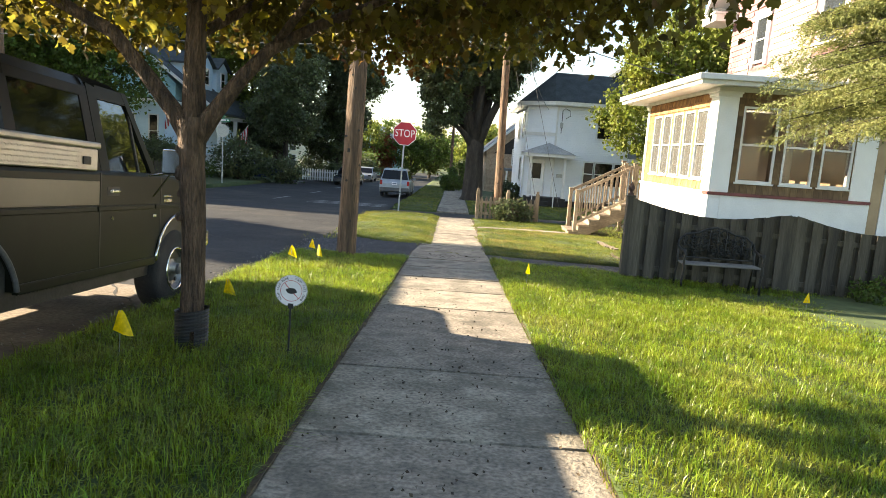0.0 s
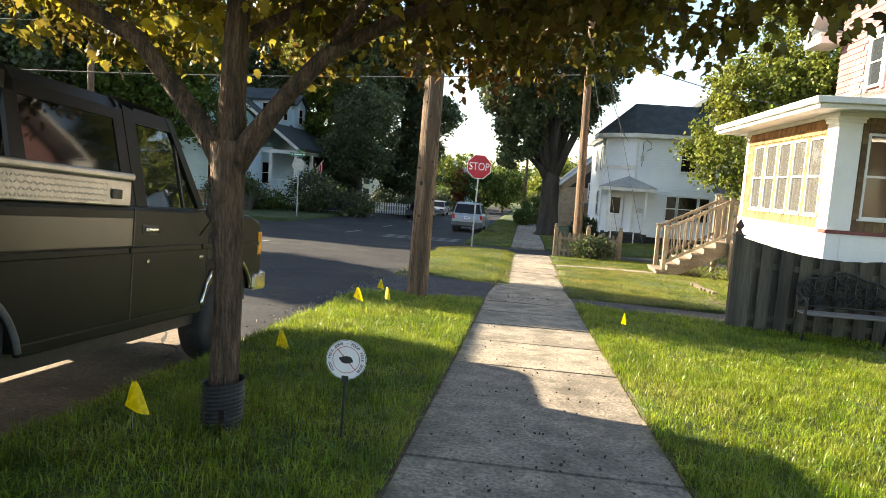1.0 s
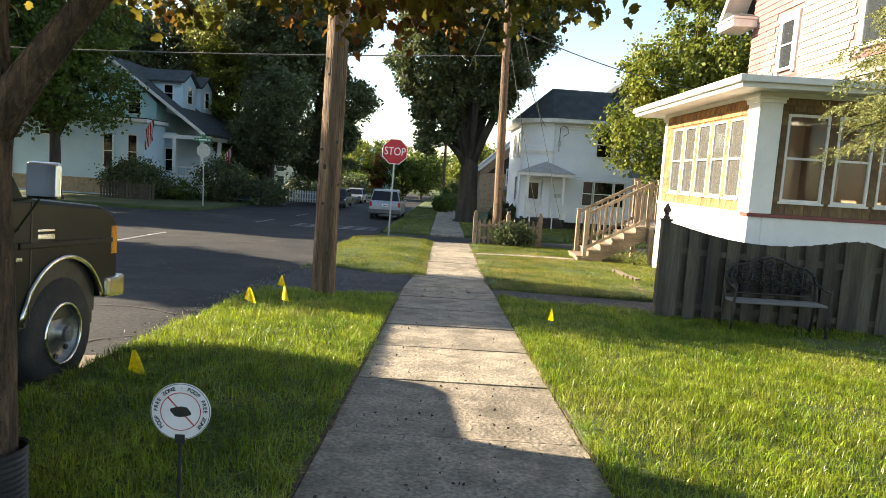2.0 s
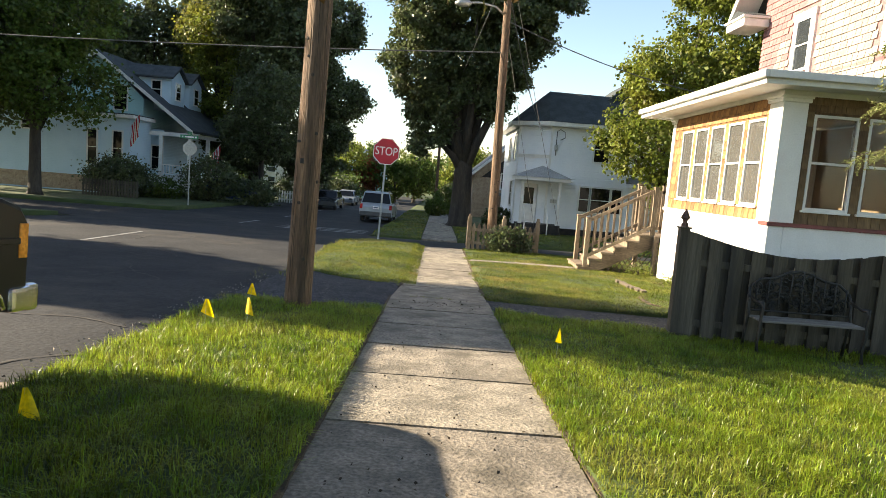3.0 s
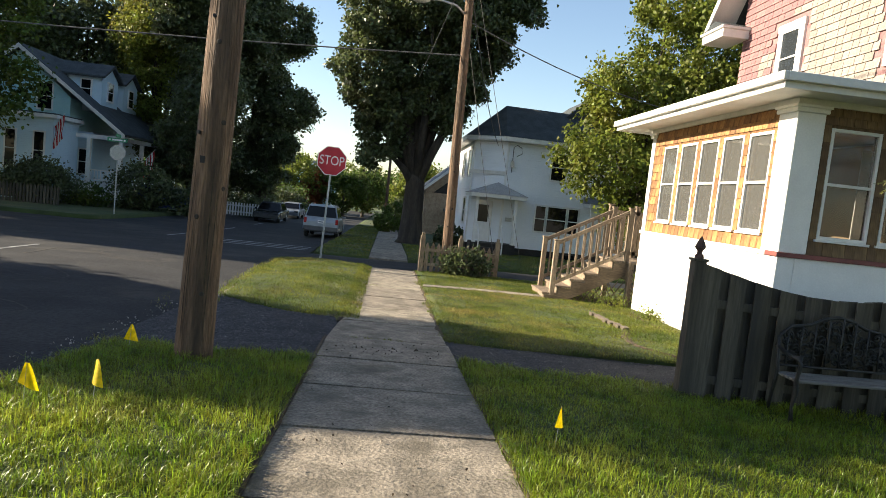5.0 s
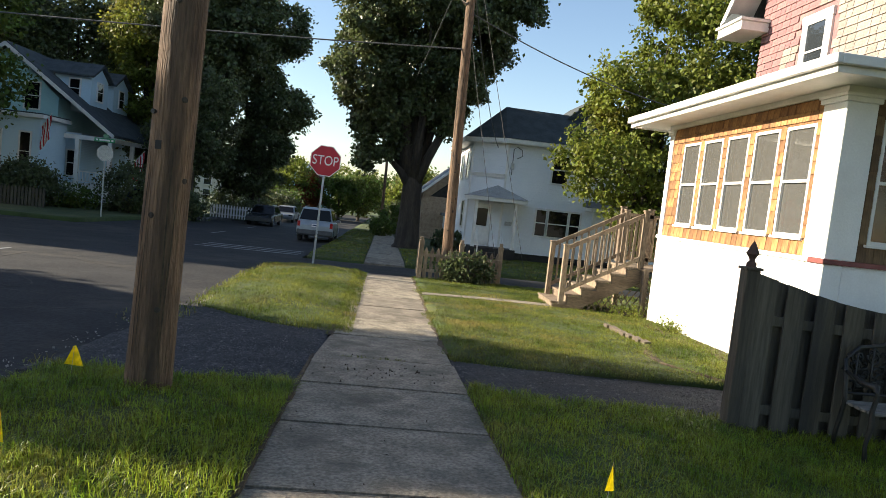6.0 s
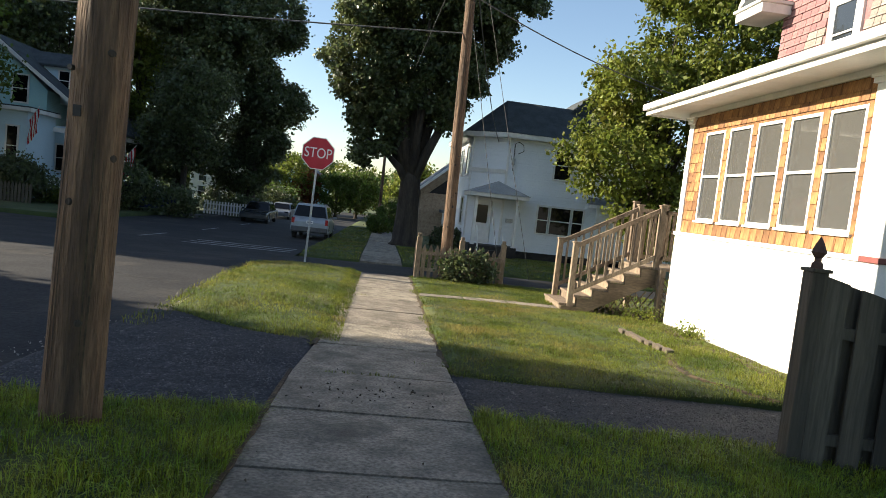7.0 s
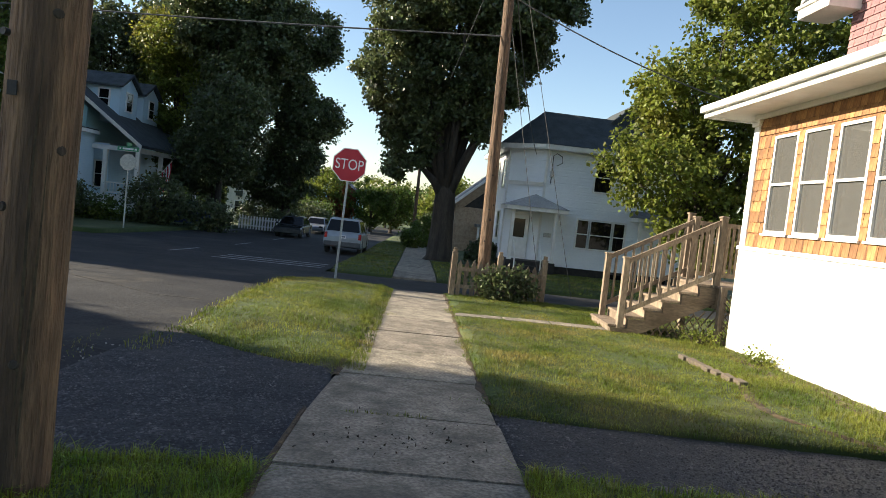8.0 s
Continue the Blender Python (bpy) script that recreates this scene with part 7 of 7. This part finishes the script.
def soil_edge(side, x, y0, y1, width, seed):
    verts, faces = [], []
    m = int((y1 - y0) / .06)
    for k in range(m + 1):
        yy = y0 + (y1 - y0) * k / m
        inner = width * (.3 + 1.3 * abs(noise.noise((yy * 1.7, seed, 0))) + .5 * noise.noise((yy * 7, seed, 4)))
        for q, dz in ((-.05, -.03), (-.02, .012), (inner * .6, .010), (inner, .001)):
            verts.append((x - side * q, yy, grade(yy) + dz + .004 * noise.noise((yy * 15, q * 60, seed))))
    for k in range(m):
        for i in range(3):
            b = k * 4 + i
            faces.append((b, b + 1, b + 5, b + 4) if side < 0 else (b, b + 4, b + 5, b + 1))
    tagged(quads("soil_edge", verts, faces, M_EDGE), "dark crumbling soil along the sidewalk edge", "soil", kind="stuff")


soil_edge(-1, -.735, -3, 11.3, .022, 1.0)
soil_edge(1, .72, -3, 11.5, .02, 2.0)
soil_edge(-1, -.665, 13.8, 22.0, .09, 3.0)
soil_edge(1, .70, 13.2, 22.0, .07, 4.0)
soil_edge(-1, -.735, 11.2, 12.6, .02, 5.0)
grass("edge_grass_west", -.74, -.52, 13.9, 22.0, 2600, .05, M_GRASS_DRY, "ragged grass creeping over the sidewalk edge", 15, lean=.9, keep=lambda x, y: x < -.64 + .07 * np.sin(y * 2.3) + .04 * np.sin(y * 7.1))
grass("edge_grass_east", .55, .76, 13.2, 22.0, 2600, .05, M_GRASS_DRY, "ragged grass creeping over the sidewalk edge", 16, lean=.9, keep=lambda x, y: x > .67 - .06 * np.sin(y * 2.0 + 1) - .04 * np.sin(y * 6.3))
grass("apron_weeds", -2.9, -.75, 11.25, 11.6, 900, .05, M_GRASS_DRY, "weeds at the driveway's ragged edge", 17, lean=.8, keep=lambda x, y: y < 11.38 + .12 * np.sin(x * 4))
grass("kerb_weeds", -3.3, -2.7, 13.6, 15.6, 250, .04, M_GRASS_DRY, "weeds in the broken gutter", 18, lean=.8, keep=lambda x, y: np.sin(x * 9 + y * 3) > .2)
# loose stones in the rough driveway asphalt
M_STONE = surface("driveway_stone", (0.03, 0.03, 0.034), (0.085, 0.082, 0.08), 0.85, 20, 60, 0.2, c3=(0.15, 0.14, 0.13), island=0.5)


def stones(name, x0, x1, y0, y1, n, height, seed):
    r = np.random.default_rng(seed)
    x, y, q = r.uniform(x0, x1, n), r.uniform(y0, y1, n), r.uniform(.005, .016, n)
    z = np.array([height(a, b) for a, b in zip(x, y)])
    a = r.uniform(0, math.tau, n)
    ring = [np.stack([x + q * np.cos(a + k * 1.571) * (1 + .3 * (k % 2)), y + q * np.sin(a + k * 1.571), z - .002], 1) for k in range(4)]
    top = np.stack([x + r.uniform(-.3, .3, n) * q, y + r.uniform(-.3, .3, n) * q, z + q * r.uniform(.4, .8, n)], 1)
    v = np.stack(ring + [top], 1).reshape(-1, 3)
    f = (np.arange(n)[:, None, None] * 5 + np.array([(0, 1, 4), (1, 2, 4), (2, 3, 4), (3, 0, 4)])[None]).reshape(-1, 3)
    tagged(tri_mesh(name, v, f, M_STONE), "coarse grey stones bedded in worn asphalt", "stones", kind="stuff")


stones("apron_stones", -2.88, -.72, 11.3, 15.0, 15000, lambda x, y: grade(y) - 0.015 - 0.05 * max(0, (-x - 0.7) / 2.2) + 0.03 * noise.noise((x * .9, y * 1.6, 0)) + 0.012 * noise.noise((x * 5, y * 5, 4)), 41)
stones("driveway_stones", .72, 4.5, 11.5, 13.05, 8000, lambda x, y: grade(y) - 0.02 - 0.02 * min(x, 6) + 0.01 * noise.noise((x, y, 0)), 42)
# cracks and tar lines in the street
verts, faces = [], []
rq = random.Random(31)
for x, y, a, L in ((-3.2, 9.5, 2.6, 4), (-3.1, 15.2, 2.9, 5), (-4.5, 13, 1.5, 6), (-5.5, 16, 2.7, 5), (-6.2, 12, 1.4, 8), (-3.4, 18.5, 2.9, 4.5), (-7.5, 19, 1.9, 7), (-5.0, 21, 3.0, 5), (-9.5, 14, 1.5, 12), (-4, 24, 2.8, 6), (-3.0, 8.4, 1.6, 5), (-3.3, 6.6, 2.8, 1.6), (-3.6, 7.4, 1.2, 2.5), (-10.5, 24, .3, 6), (-6.5, 27, 2.4, 5)):
    n0, prev = int(L / .12), None
    for k in range(n0):
        w = .011 * (1 + .5 * math.sin(k * 1.7)) * (1 + .012 * y)
        s0, c0 = math.sin(a), math.cos(a)
        cur = len(verts)
        verts += [(x - s0 * w, y + c0 * w, road_z(x, y) + .009), (x + s0 * w, y - c0 * w, road_z(x, y) + .009)]
        if prev is not None:
            faces.append((prev, prev + 1, cur + 1, cur))
        prev = cur
        a += rq.gauss(0, .22)
        a += (a > 3.3) * -.2
        x, y = x + math.cos(a) * .12, y + math.sin(a) * .12
        if x > -2.8:
            break
tagged(quads("road_cracks", verts, faces, M_DARK), "dark cracks wandering over the asphalt street", "cracks", kind="stuff")
# brick edging of the garden bed
ed = tagged(new("bed_edging"), "row of old bricks edging a garden bed", "edging", kind="structure")
for k in range(7):
    x, y = 3.74 + .02 * math.sin(k * 1.3) + .012 * k, 16.5 - .232 * k
    ob = part("brick", boxes((-.05, .05, -.108, .108, -.05, .05), bevel=0.008), M_BRICK_OLD, ed)
    ob.matrix_basis = pose(x, y, lawn_z(x, y) + .012, rk.uniform(-4, 4), rk.uniform(-6, 6), rk.uniform(-7, 7))


def bed_line(y):
    """Where the garden bed's edge runs past the bricks."""
    return 3.82 - .3 * math.sin(max(0.0, min(1.0, (15.0 - y) / 1.5)) * 2.2) + .9 * max(0.0, 13.6 - y)


verts, faces = [], []
for k in range(41):
    yy = 15.0 - 1.95 * k / 40
    for q, dz in ((-.06, .0), (-.02, .016), (.03, .014), (.07, .0)):
        xx = bed_line(yy) + q + .06 * noise.noise((yy * 6, q * 9, 2))
        verts.append((xx, yy, lawn_z(xx, yy) + dz + .012 * noise.noise((yy * 12, q * 30, 5))))
for k in range(40):
    for i in range(3):
        a = k * 4 + i
        faces.append((a, a + 1, a + 5, a + 4))
tagged(quads("bed_rim", verts, faces, M_EDGE), "worn soil rim along the garden bed", "soil", kind="stuff")
tagged(sheet("bed_soil", 4.66, 5.04, 13.1, 18.0, .06, lambda x, y: lawn_z(x, y) + .012 + .02 * noise.noise((x * 9, y * 5, 1)), M_EDGE, 0.05, 0.16), "dry bare soil along the foot of the porch wall", "soil", kind="stuff")
grass("bed_weeds", 3.9, 4.9, 13.2, 18.2, 1500, .085, M_GRASS_DRY, "taller uncut weeds in the bed by the porch wall", 19, lean=.8, keep=lambda x, y: np.sin(x * 5 + y * 2.1) * np.sin(y * 3.7) > -.35)
bush(4.66, 18.15, lawn_z(4.6, 18), .28, .3, .16, M_LEAF_OLIVE, "broad-leaved weeds at the foot of the steps", 71, 18, .04, "weed_clump")
bush(4.86, 16.6, lawn_z(4.8, 16.6), .12, .35, .09, M_LEAF_OLIVE, "low weeds against the porch wall", 72, 14, .045, "weed_clump")

# ---- sidewalk slabs ----
JOINTS = [-7.2, -5.95, -4.7, -3.45, -2.2, -.97, .27, 1.75, 2.99, 4.23, 5.47, 6.71, 7.94, 9.1, 10.25, 11.38, 12.6, 13.95, 15.3, 16.6, 17.9, 19.2, 20.5, 22.0]
walk_a = tagged(new("sidewalk"), "weathered concrete sidewalk of square slabs", "sidewalk", kind="structure")
rs = random.Random(12)


def slab(parent, x0, x1, y0, y1, lift=0.0):
    bm = bmesh.new()
    g = .006
    box(bm, x0, x1, y0 + g, y1 - g, -.12, 0)
    top = [e for e in bm.edges if all(q.co.z > -.01 for q in e.verts)]
    bmesh.ops.bevel(bm, geom=top, offset=.012, segments=2, affect="EDGES")
    tx, ty, dz = rs.uniform(-.004, .004), rs.uniform(-.003, .003), rs.uniform(-.004, .004) + lift
    for q in bm.verts:
        if q.co.x < -.7 and q.co.y > 12.6:
            q.co.x += .07 * min(1.0, (q.co.y - 12.6) / 1.35)     # the walk narrows past the driveway
        q.co.z += grade(q.co.y) - ramp(q.co.y) + dz + tx * (q.co.x - (x0 + x1) / 2) + ty * (q.co.y - y0)
    part("slab", bm, M_SLAB, parent)


for a, b in zip(JOINTS, JOINTS[1:]):
    slab(walk_a, -.735 if b < 14 else -.665, .72 if b < 12.7 else .70, a, b)
walk_b = tagged(new("sidewalk_beyond"), "pale concrete sidewalk past the side street", "sidewalk", kind="structure")
y = 28.4
while y < 90:
    slab(walk_b, -.66, .72, y, y + 1.5)
    y += 1.5
walk_c = tagged(new("garden_path"), "narrow overgrown concrete path to the steps", "path", kind="structure")
x = .72
while x < 3.2:
    bm = boxes((x + .01, x + .8, 18.6, 18.92, -.1, 0), bevel=0.008)
    for q in bm.verts:
        q.co.z += lawn_z(q.co.x, q.co.y) + .012
    part("slab", bm, M_SLAB, walk_c)
    x += .82
